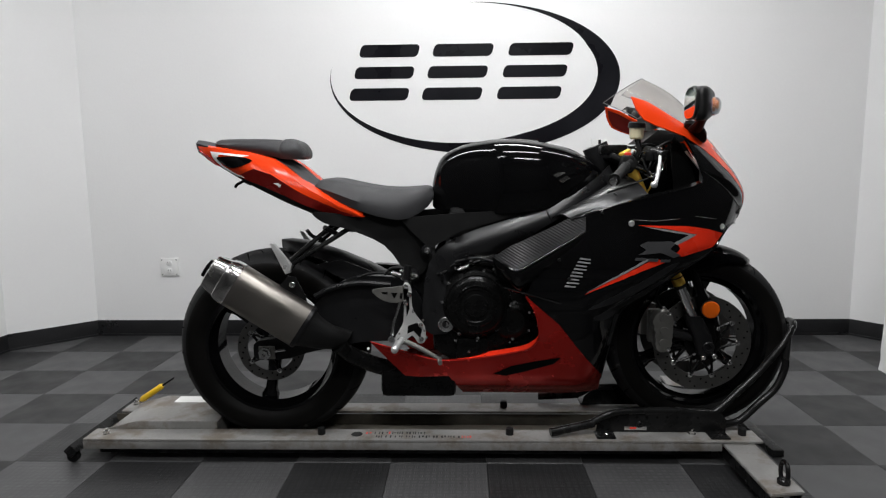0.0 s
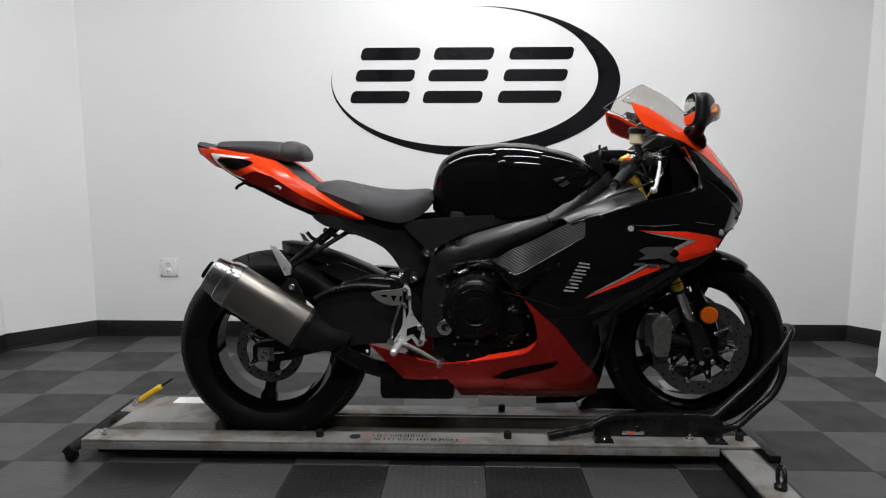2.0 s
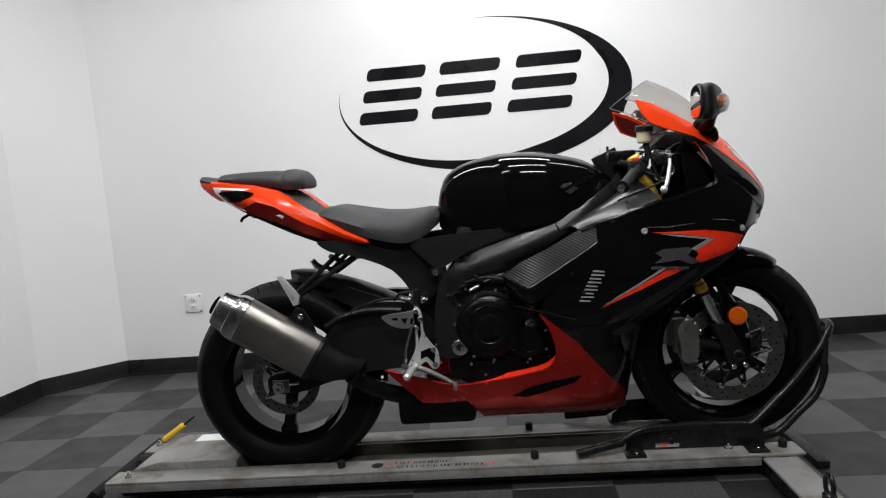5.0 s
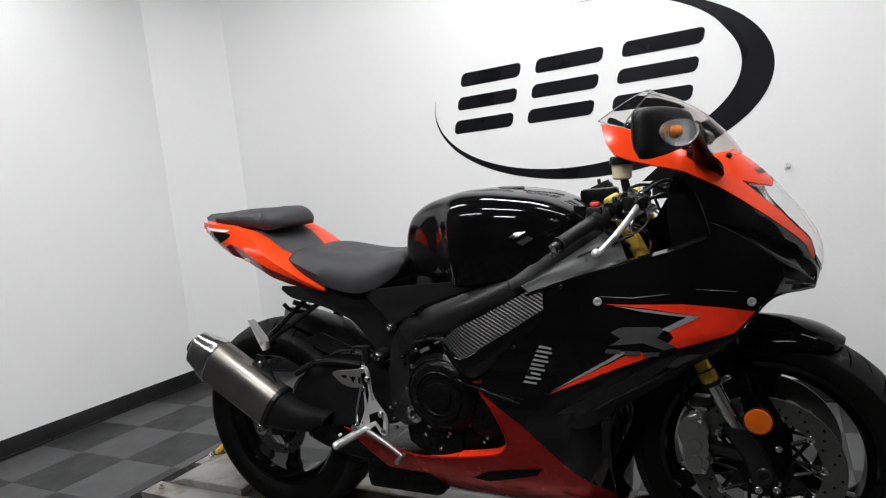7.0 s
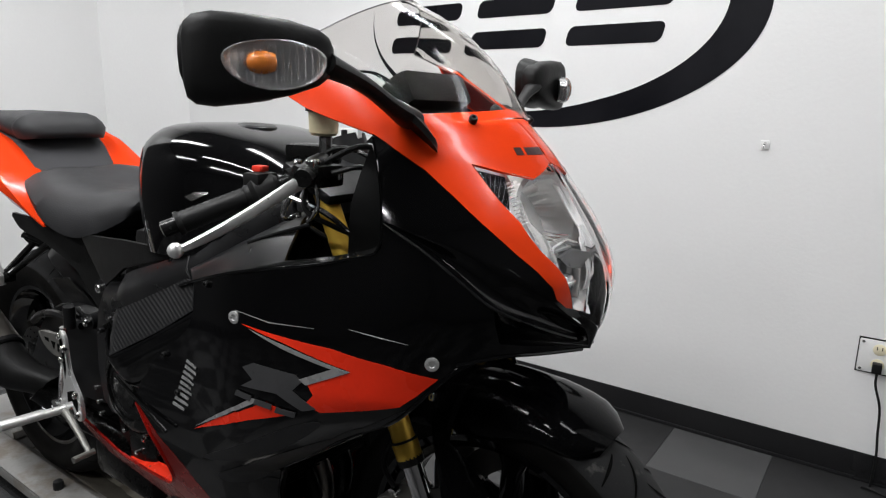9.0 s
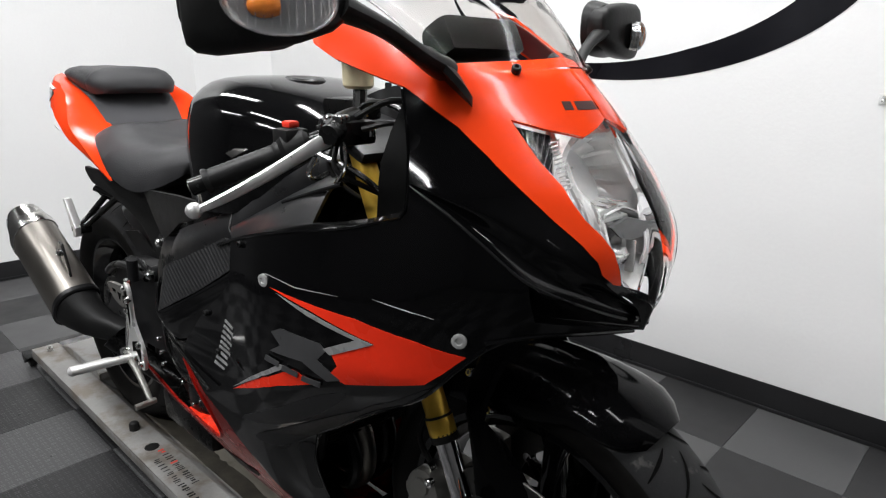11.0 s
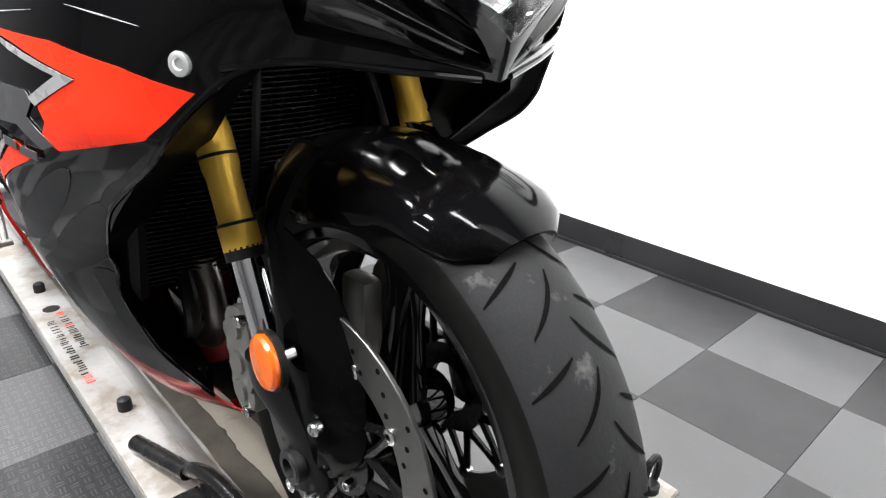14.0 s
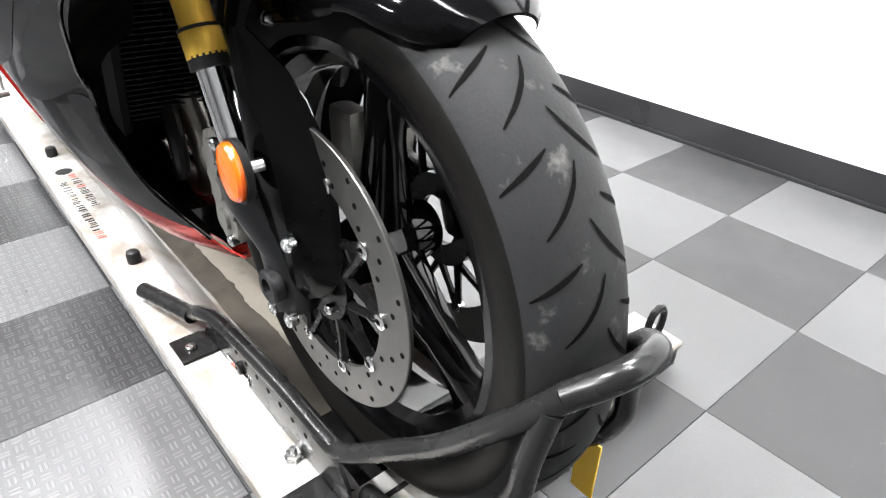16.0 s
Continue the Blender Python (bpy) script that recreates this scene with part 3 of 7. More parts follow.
    for x, y in ((0.168, -0.150), (0.769, -0.148), (0.765, 0.082), (1.50, -0.145)):
        bm = lathe(B(), [(0, 0), (0, 0.0125), (0.016, 0.0125), (0.022, 0.011), (0.025, 0.006), (0.025, 0)], (x, y, rail_z - 0.001), (0, 0, 1), 18)
        part("rubber_peg", bm, PLASTIC, t, "black rubber peg")
    for x, y, z in ((-0.53, -0.152, rail_z), (-0.56, 0.10, 0.0785), (1.345, -0.14, rail_z)):
        bm = lathe(B(), [(0, 0), (0, 0.013), (0.002, 0.013), (0.002, 0.010), (0.011, 0.010), (0.011, 0.005), (0.018, 0.005), (0.018, 0)], (x, y, z - 0.0005), (0, 0, 1), 6)
        part("nut", bm, STEEL, t)
    # printed marks and the label
    random.seed(5)
    for y0, y1, xa, xb, reds in ((-0.150, -0.133, 0.310, 0.50, (0, 1, 6)), (-0.177, -0.161, 0.345, 0.655, (24, 25, 26, 27, 28))):
        x, k = xa, 0
        while x < xb:
            wide = random.choice((0.003, 0.004, 0.0055))
            part("print_mark", box(B(), (x, y0 + random.choice((0, 0, 0.004)), rail_z + 0.0002), (x + wide, y1 - random.choice((0, 0, 0.003)), rail_z + 0.0005)), SWITCH if k in reds else PLASTIC, t)
            x += wide + random.choice((0.004, 0.006, 0.011))
            k += 1
    part("print_emblem", lathe(B(), [(.0002, 0), (.0002, .018), (.0006, .018), (.0006, 0)], (.282, -.152, rail_z), (0, 0, 1), 20), PLASTIC, t, "round black printed emblem")
    part("label", box(B(), (-0.40, 0.052, 0.1043), (-0.285, 0.108, 0.1052)), PAPER, t, "white printed label")
    part("label", box(B(), (-0.283, 0.052, 0.1043), (-0.245, 0.108, 0.1052)), YELLOW, t, "yellow printed label")


wheel_dolly()

t = thing("screwdriver", "yellow-handled tool leaning on the dolly's end", "tool", (0, 0, 0))
a, b = Vector((-0.556, 0.122, 0.084)), Vector((-0.425, 0.118, 0.172))
w = b - a
part("grip", sweep(B(), [a + w * f for f in (0, 0.04, 0.1, 0.5, 0.62, 0.66)], [0.006, 0.010, 0.0115, 0.0105, 0.011, 0.007], 12), YELLOW, t)
part("shaft", sweep(B(), [a + w * f for f in (0.655, 0.7, 0.98, 1.0)], [0.0035, 0.0035, 0.0035, 0.001], 8), PLASTIC, t, "dark shaft")


def wheel_chock():
    """The black tube stand that holds the front wheel."""
    t = thing("wheel_chock", "black tubular steel chock round the front wheel", "wheel stand", (0, 0, 0))
    for s in (-1, 1):
        def P(x, y, z):
            return (x, YC + s * y, z)
        line = [P(0.895, 0.158, 0.094), P(1.035, 0.128, 0.112)]
        part("foot_tube", sweep(B(), line, 0.0135, 14), STEELBLACK, t)
        line = curve([P(1.03, 0.126, 0.113), P(1.075, 0.122, 0.136), P(1.13, 0.115, 0.146), P(1.28, 0.108, 0.146), P(1.39, 0.106, 0.140), P(1.43, 0.105, 0.146), P(1.50, 0.088, 0.202), P(1.565, 0.074, 0.258), P(1.634, 0.066, 0.339), P(1.672, 0.048, 0.386)], 6)
        part("hoop_tube", sweep(B(), line, 0.0115, 14), STEELBLACK, t)
        bm = prism(B(), [(1.045, 0.080), (1.05, 0.108), (1.09, 0.138), (1.44, 0.142), (1.455, 0.12), (1.455, 0.0785)], YC + s * 0.113, YC + s * 0.118, 0.001)
        pl = part("side_plate", bm, STEELBLACK, t)
        for k in range(9):
            x = 1.11 + 0.032 * k
            bm = lathe(B(), [(0, 0), (0, 0.0038), (0.0006, 0.0038), (0.0006, 0)], (x, YC + s * 0.1181, 0.128), (0, s, 0), 10)
            part("hole", bm, GROOVE, pl)
        for x in (1.068, 1.42):
            bm = box(B(), (x - 0.030, YC + s * 0.118, 0.0782), (x + 0.030, YC + s * 0.172, 0.083), 0.002)
            part("foot_bracket", bm, STEELBLACK, t)
            bolt(t, (x + 0.004, YC + s * 0.150, 0.083), 0.008, (0, 0, 1))
        line = curve([P(1.455, 0.094, 0.094), P(1.51, 0.090, 0.108), P(1.567, 0.086, 0.160), P(1.622, 0.080, 0.212), P(1.652, 0.070, 0.272), P(1.656, 0.064, 0.315), P(1.664, 0.054, 0.372)], 6)
        part("lower_tube", sweep(B(), line, 0.0115, 12), STEELBLACK, t)
        bolt(t, (1.182, YC + s * 0.1183, 0.105), 0.010, (0, s, 0), STEELBLACK)
    line = curve([(1.670, YC - 0.049, 0.384), (1.692, YC - 0.026, 0.404), (1.699, YC, 0.410), (1.692, YC + 0.026, 0.404), (1.670, YC + 0.049, 0.384)], 6)
    part("hoop_top", sweep(B(), line, 0.0118, 14), STEELBLACK, t)
    bm = loft(B(), [[(1.30 + 0.02 * k, YC - 0.112, 0.0555 + 0.0009 * (k - 4) ** 2), (1.30 + 0.02 * k, YC + 0.112, 0.0555 + 0.0009 * (k - 4) ** 2), (1.30 + 0.02 * k, YC + 0.112, 0.0515 + 0.0009 * (k - 4) ** 2), (1.30 + 0.02 * k, YC - 0.112, 0.0515 + 0.0009 * (k - 4) ** 2)] for k in range(9)])
    part("cradle", bm, STEELBLACK, t)
    part("maker_plate", box(B(), (1.135, YC - 0.1200, 0.086), (1.205, YC - 0.1185, 0.099), 0.0005), STEEL, t, "small bright maker's plate")
    part("maker_mark", box(B(), (1.152, YC - 0.1208, 0.090), (1.172, YC - 0.1202, 0.096)), SWITCH, t)
    part("floor_bar", box(B(), (1.598, -.145, .002), (1.636, .12, .026), 0.004), STEELBLACK, t, "flat black bar on the floor")
    part("strap", box(B(), (1.603, YC + 0.083, 0.115), (1.632, YC + 0.086, 0.198), 0.001), YELLOW, t, "yellow strap end")


# ---- the motorcycle: its outer skin is one surface, width and nose by height ----
YC = -0.012
XR = 1.10
WIDE = [(.17, .03), (.19, .06), (.21, .10), (.25, .14), (.30, .17), (.36, .20), (.42, .225), (.50, .25), (.57, .272), (.62, .276), (.70, .272), (.76, .265), (.85, .250), (.93, .240), (.97, .232), (1.0, .225), (1.03, .214), (1.06, .205), (1.09, .19), (1.12, .17), (1.20, .12)]
NOSE = [(.17, 1.40), (.60, 1.47), (.72, 1.49), (.76, 1.504), (.80, 1.511), (.83, 1.511), (.87, 1.494), (.907, 1.469), (.95, 1.438), (.997, 1.402), (1.03, 1.365), (1.06, 1.328), (1.12, 1.268), (1.20, 1.19)]
ZS = np.linspace(.17, 1.2, 207)


def smooth_table(tab):
    v = np.interp(ZS, [p[0] for p in tab], [p[1] for p in tab])
    pad = np.pad(v, 5, mode="edge")
    return np.convolve(pad, np.ones(11) / 11, mode="valid")


WIDE_S, NOSE_S = smooth_table(WIDE), smooth_table(NOSE)


CREST = [(1.311, .906), (1.343, .888), (1.366, .873), (1.405, .842), (1.434, .812), (1.455, .796), (1.476, .776), (1.487, .758), (1.499, .741)]
BROW = [(1.311, .908), (1.356, .895), (1.395, .883), (1.431, .867), (1.455, .848), (1.478, .820), (1.493, .794), (1.501, .757)]
CHIN = [(1.436, .748), (1.466, .742), (1.486, .736), (1.499, .734)]
FOLD_X = np.linspace(1.311, 1.499, 61)


def rounded(tab):
    v = np.interp(FOLD_X, [p[0] for p in tab], [p[1] for p in tab])
    return np.convolve(np.concatenate([2 * v[0] - v[4:0:-1], v, 2 * v[-1] - v[-2:-6:-1]]), np.ones(9) / 9, mode="valid")


CREST_Z, BROW_Z = rounded(CREST), rounded(BROW)
TAPER = [(.19, .50), (.24, .48), (.352, .32), (.444, .27), (.49, .26), (.54, .21), (.60, .13), (.65, .04), (.69, 0), (.76, 0)]


FULL = [(.60, 2.0), (.68, 2.2), (.90, 2.2), (.96, 1.95), (1.0, 1.8), (1.2, 1.8)]


def cowl_point(u, z, side=-1):
    n = float(np.interp(z, ZS, NOSE_S)) - XR
    w = float(np.interp(z, ZS, WIDE_S))
    if u <= 0:
        x = XR + u * n
        y = w * (1 - .18 * max(0, min(1, (.8 - x) / .45)))
        f = max(0, min(1, (1.1 - x) / .16))
        y *= 1 - .09 * f * f * (3 - 2 * f) * max(0, min(1, (z - .50) / .10))
    else:
        u = min(u, 2 - u)
        s = math.sin(u * math.pi / 2)
        p = interp(z, FULL)
        x, y = XR + n * s, w * max(0.0, 1 - s ** p) ** (1 / p) * (1 - interp(z, [(.74, .80), (.80, .42), (.84, .22)]) * s ** 10)
    # the lower side draws in towards the front
    if z < .76:
        x0, xw = interp(z, [(.25, .95), (.50, .97), (.60, 1.05), (.70, 1.12)]), interp(z, [(.25, .125), (.50, .13), (.60, .18), (.70, .2)])
        y *= 1 - interp(z, TAPER) * max(0, min(1.15, (x - x0) / xw)) ** 2.5
    return (x, side * y, z)


def sunk(x, z, d, side):
    """A point of the fairing's surface, moved inwards by d."""
    u = cowl_u(x, z)
    p = Vector(cowl_point(u, z, side))
    a = max(0, min(1, u)) * math.pi / 2
    return p + Vector((-math.sin(a) * d, -side * math.cos(a) * d, 0))


def nose_folds(s):
    """The long hollow between brow and crest, and the scoop under the crest."""
    rows = []
    cols = [k / 16 for k in range(17)]
    for x, zc, zb in zip(FOLD_X, CREST_Z, BROW_Z):
        zb = max(zb, zc + .0006)
        deep = min(.011, .45 * (zb - zc))
        row = []
        for f in cols:
            g = math.sin(math.pi / 2 * min(1, f / .32)) * (1 if f < .32 else .5 + .5 * math.cos(math.pi * (f - .32) / .68))
            row.append(sunk(x, zc + (zb - zc) * f, deep * g, s))
        rows.append(row + [q + Vector((-.001, -s * .003, 0)) for q in row[::-1]])
    part("nose_hollow", loft(B(), rows), GLOSS, bike, "long hollow fold in the black nose", 60)
    rows = []
    cols = [0, .02, .12, .25, .4, .5, .60, .63, .66, .70, .85, 1]
    for x in [1.4340, 1.4352] + [1.437 + .0595 * k / 24 for k in range(25)]:
        zc, zl = float(np.interp(x, FOLD_X, CREST_Z)), interp(x, CHIN)
        deep = 0 if x < 1.4345 else .015 * max(0, 1 - (x - 1.437) / .058) ** .8
        row = []
        for f in cols:
            g = math.sin(math.pi / 2 * min(1, f / .5)) * (1 if f < .62 else max(0, (.70 - f) / .08))
            row.append(sunk(x, zc + (zl - zc) * f, deep * g, s))
        rows.append(row + [q + Vector((-.002, -s * .003, 0)) for q in row[::-1]])
    part("chin_scoop", loft(B(), rows), GLOSS, bike, "shallow scoop in the black chin", 50)


def cowl_u(x, z):
    q = (x - XR) / (float(np.interp(z, ZS, NOSE_S)) - XR)
    return q if q <= 0 else math.asin(min(1, q)) * 2 / math.pi


def cowl(name, outline, material, parent, side=-1, thick=0.003, off=0.0, label="", step=(0.03, 0.007)):
    """A panel of the fairing. outline: (x, z), or (None, z) for the middle line of the nose."""
    pts = [(9.0 if x is None else x, z) for x, z in outline]
    flat = []
    for (xa, za), (xb, zb) in zip(pts, pts[1:] + pts[:1]):
        ua, ub = cowl_u(xa, za), cowl_u(xb, zb)
        n = max(1, int(math.hypot(xb - xa if max(xa, xb) < 5 else 0.05, zb - za) / 0.02))
        for k in range(n):
            f = k / n
            z = za + (zb - za) * f
            if max(xa, xb) < 5:
                flat.append((cowl_u(xa + (xb - xa) * f, z), z))
            else:
                flat.append((ua + (ub - ua) * f, z))
    bm = skin(B(), flat, lambda u, z: cowl_point(u, z, side), step, thick, off)
    return part(name, bm, material, parent, label, 40)


bike = thing("motorcycle", "black and orange faired sports motorcycle held upright on a dolly", "motorcycle", (0, YC, 0))


LEAD = [(1.416, .745), (1.400, .734), (1.377, .709), (1.360, .688), (1.333, .662), (1.283, .632), (1.233, .600), (1.165, .550), (1.115, .515), (1.092, .485), (1.080, .44), (1.068, .352), (1.064, .30)]


def fairing():
    for s in (-1, 1):
        fold = list(zip(FOLD_X, BROW_Z))[::-3] + [(x, z) for x, z in zip(FOLD_X, CREST_Z) if x < 1.4335][1::2]
        cowl("side_fairing", [(.975, .784), (1.04, .804), (1.118, .826), (1.238, .851), (1.305, .870), (1.314, .885), (1.295, .948), (1.264, 1.008), (1.334, .966), (1.370, .938), (1.418, .898), (1.443, .874), (1.468, .849), (1.480, .832), (1.4835, .817), (1.4895, .805)] + [(float(x), float(z)) for x, z in fold] + [(1.4345, .812), (1.436, .790), (1.4375, .770), (1.439, .748)] + LEAD + [(1.058, .268), (.98, .364), (.906, .461), (.806, .552), (.83, .61), (.885, .681), (.975, .736)], GLOSS, bike, s, label="glossy black side fairing", step=(0.03, 0.006))
        nose_folds(s)
        wrap = .030 if s > 0 else 0
        cowl("chin_tip", [(1.491, .803), (None, .772), (None, .732), (1.492, .735), (1.4955, .742), (1.4965, .750), (1.4975, .765), (1.494, .788)], GLOSS, bike, s)
        cowl("belly_pan", [(.336, .392), (.414, .368), (.548, .330), (.675, .342), (.81, .374), (.838, .395), (.849, .433), (.834, .498), (.803, .552), (.904, .461), (.978, .364), (1.060, .266), (1.066, .195), (.95, .188), (.623, .190), (.578, .27), (.444, .263)], RED, bike, s, label="deep red belly pan")
        # the bright upper edge of the belly pan
        # thin dark patch that paints a blurred reflection onto the belly pan
        cowl("belly_reflection", [(.716, .284), (.77, .316), (.84, .334), (.918, .348), (.899, .325), (.80, .292), (.755, .278)], DEEP, bike, s, 0.0008, 0.0012, "dark reflection painted on the belly pan")
        part("belly_edge", sweep(B(), curve([cowl_point(cowl_u(x, z), z, s) for x, z in ((.345, .389), (.414, .368), (.548, .331), (.675, .343), (.80, .372), (.838, .398), (.848, .433), (.834, .498), (.806, .548))], 5), 0.0030, 8), RED, bike)
        edge = curve([cowl_point(cowl_u(x, z), z, s) for x, z in ((.60, .333), (.64, .337), (.675, .343), (.80, .372), (.838, .398), (.848, .425))], 5)
        n = len(edge)
        rows = []
        for k, q in enumerate(edge):
            f = math.sin(math.pi * k / (n - 1)) ** .7
            a, b = q + Vector((0, 0, -.001)), q + Vector((-.004 * f, -s * (.003 + .020 * f), .001 + .008 * f))
            rows.append([a, b, b + Vector((0, 0, -.003)), a + Vector((0, -s * .002, -.003))])
        # flash paint on the red pan's ledge imitates the highlight along it
        part("belly_ledge", loft(B(), rows), FLASH, bike, "upper ledge of the belly pan, highlight put in as brighter paint")
        cowl("orange_flash", [(1.116, .7555), (1.262, .751), (1.332, .739), (1.384, .724), (1.363, .702), (1.346, .687), (1.302, .6765), (1.248, .664), (1.226, .671), (1.241, .687), (1.233, .699), (1.291, .726), (1.197, .745)], FLASH, bike, s, 0.0008, 0.0012, "orange-red flash graphic")
        cowl("orange_flash", [(.975, .555), (1.06, .606), (1.112, .632), (1.164, .660), (1.207, .6525), (1.13, .625), (1.06, .594)], FLASH, bike, s, 0.0008, 0.0012, "orange-red flash graphic")
        cowl("grey_line", [(1.131, .752), (1.20, .7425), (1.290, .7255), (1.231, .6985), (1.220, .704), (1.266, .7255), (1.19, .7385)], GREYMARK, bike, s, 0.0008, 0.0022, "grey outline graphic")
        cowl("grey_line", [(.978, .560), (1.06, .612), (1.105, .638), (1.140, .660), (1.155, .660), (1.11, .634), (1.06, .606)], GREYMARK, bike, s, 0.0008, 0.0022)
        # maker's mark as plain slanted shapes
        cowl("grey_block", [(1.122, .699), (1.143, .709), (1.214, .709), (1.225, .702), (1.210, .687), (1.243, .668), (1.222, .661), (1.184, .677), (1.119, .672), (1.142, .686)], SILVERMARK, bike, s, 0.0008, 0.0016)
        for k in range(3):
            x, z = 1.108 + .036 * k, .6655 - .003 * k
            cowl("grey_block", [(x, z - .009), (x + .030, z - .010), (x + .033, z - .002), (x + .004, z - .001)], SILVERMARK, bike, s, 0.0008, 0.0032)
        # grey lettering panel on the side as plain bars
        for k in range(9):
            f = k / 9
            x, z = .915 + .047 * f, .577 + .090 * f
            cowl("grey_bar", [(x, z), (x + .031 + .005 * (k % 2), z - .003), (x + .033 + .005 * (k % 2), z + .001), (x + .003, z + .005)], GREYMARK, bike, s, 0.0008, 0.0012)
        # two-tone lozenges on the lower flank
        for o in ([(.985, .508), (1.06, .553), (1.132, .593), (1.201, .633), (1.245, .647), (1.191, .601), (1.083, .537)],
                  [(1.004, .481), (1.057, .512), (1.135, .558), (1.205, .597), (1.240, .613), (1.210, .582), (1.150, .539), (1.069, .485), (1.03, .472)],
                  [(1.190, .572), (1.258, .627), (1.30, .650), (1.345, .6785), (1.350, .678), (1.316, .650), (1.262, .615), (1.175, .556)],
                  [(1.071, .482), (1.089, .478), (1.078, .435), (1.072, .385), (1.058, .385), (1.066, .44)]):
            cowl("grey_lozenge", soft_outline(o, 3), LOZENGE, bike, s, 0.0006, 0.0008, "dark grey lozenge graphic")
        # upper cowl in orange, from the wing beside the screen to the edge of the lamp
        cowl("upper_cowl", [(1.112, 1.121), (1.160, 1.106), (1.235, 1.064), (1.300, 1.032), (None, 1.040), (None, .974), (1.4235, .955), (1.370 - wrap, .974), (1.410 - wrap, .932), (1.436 - wrap, .907), (1.461 - wrap, .875), (1.476 - wrap * .6, .858), (1.487 - wrap * .3, .841), (1.4915, .823), (1.4925, .803), (1.4885, .8055), (1.4825, .8175), (1.479, .8325), (1.467, .850), (1.442, .875), (1.417, .899), (1.369, .939), (1.333, .967), (1.268, 1.006), (1.22, 1.022), (1.178, 1.036), (1.142, 1.053), (1.122, 1.085)], ORANGE, bike, s, 0.004, 0.001, "bright orange upper cowl")
        line = curve([Vector(cowl_point(cowl_u(x, z), z, s)) for x, z in ((1.40, .742), (1.415, .745), (1.439, .748), (1.466, .742), (1.490, .735))], 6)
        part("chin_edge", sweep(B(), line, 0.0028, 8), GLOSS, bike)
        line = curve([Vector(cowl_point(cowl_u(x, z), z, s)) for x, z in list(zip(FOLD_X, CREST_Z))[:-2:3]], 2)
        part("crest_edge", sweep(B(), line, [.0004 + .0011 * min(1, k / 4) for k in range(len(line))], 6), SPAR, bike)
        if s > 0:
            # inner wall of the air duct under the chin
            outer = [(1.385, s * .168, .726), (1.35, s * .186, .692), (1.284, s * .215, .654), (1.23, s * .235, .629)]
            inner = [(1.405, s * .115, .722), (1.374, s * .15, .698), (1.318, s * .15, .655), (1.262, s * .15, .612)]
            rows = [[a, b, (b[0] - .003, b[1] + .003, b[2] + .003), (a[0] - .003, a[1], a[2] + .003)] for a, b in zip(outer, inner)]
            part("duct_lining", loft(B(), rows), DEEP, bike)
        line = curve([Vector(cowl_point(cowl_u(x, z), z, s)) for x, z in ((.935, .770), (.967, .782), (1.04, .805), (1.118, .826), (1.238, .851), (1.308, .871))], 5)
        part("top_bead", sweep(B(), line, [.0030 - .0014 * k / (len(line) - 1) for k in range(len(line))], 8), GLOSS, bike)
        rows = []
        for q in line:
            f = max(0, min(1, (1.16 - q.x) / .08))
            b = Vector((q.x - .002, q.y * (.91 - .09 * f), q.z + .006 + .004 * f))
            rows.append([q, b, b + Vector((0, 0, -.003)), q + Vector((0, 0, -.003))])
        part("top_ledge", loft(B(), rows), EDGE, bike)
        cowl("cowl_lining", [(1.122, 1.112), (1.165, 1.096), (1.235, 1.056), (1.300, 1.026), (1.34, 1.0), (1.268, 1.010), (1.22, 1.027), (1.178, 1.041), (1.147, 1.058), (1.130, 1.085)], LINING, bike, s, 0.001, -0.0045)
        # edge bead down the front of the side fairing and the duct wall behind it
        lead = LEAD + [(1.062, .245)]
        pts = [Vector(cowl_point(cowl_u(x, z), z, s)) for x, z in lead]
        part("edge_bead", sweep(B(), curve(pts, 4), 0.0030, 8), GLOSS, bike)
        inner = [Vector((q.x - 0.075, q.y * 0.62, q.z - 0.005)) for q in pts]
        bm = loft(B(), [[a, a.lerp(b, .5) + Vector((-.012, 0, 0)), b, b + Vector((-.004, 0, 0)), a + Vector((-.004, 0, 0))] for a, b in zip(curve(pts, 3), curve(inner, 3))])
        part("duct_wall", bm, DEEP, bike)
        for x, z in ((1.099, .761), (1.379, .744)):
            p = cowl_point(cowl_u(x, z), z, s)
            bolt(bike, p, 0.0088, (0.15 if x < 1.2 else 0.55, s, 0), LEVER, length=.003)
        for x, z in ((.90, .655), (.93, .60), (1.02, .79)):
            bolt(bike, cowl_point(cowl_u(x, z), z, s), 0.005, (0, s, 0), PLASTIC)
        # gap between upper and lower side panels, its glint painted as grey lines
        for seg in (((1.101, .771), (1.167, .767), (1.238, .772)), ((1.286, .778), (1.322, .773), (1.356, .767))):
            line = [Vector(cowl_point(cowl_u(x, z), z, s)) + Vector((0, s * 0.001, 0)) for x, z in seg]
            part("seam_glint", sweep(B(), line, [.0003, .0008, .0003], 6), GREYMARK, bike)
        # ribbed trim panel below the frame
        def proud(x, s=s):
            return s * interp(x, [(.70, .236), (.735, .262), (.776, .276), (.83, .268), (.90, .254), (.985, .245)])

        pts = fine([(.709, .661), (.776, .630), (.885, .688), (.985, .747), (.983, .776), (.945, .782), (.835, .730), (.761, .698)], .03)
        part("ribbed_trim", skin(B(), pts, lambda x, z: (x, proud(x) - s * .25 * max(0, z - .63 - .56 * (x - .776)), z), (0.03, 0.012), 0.006), CARBON, bike, "ribbed dark grey trim")
        # its lower edge rounds under into the side of the fairing
        rows = []
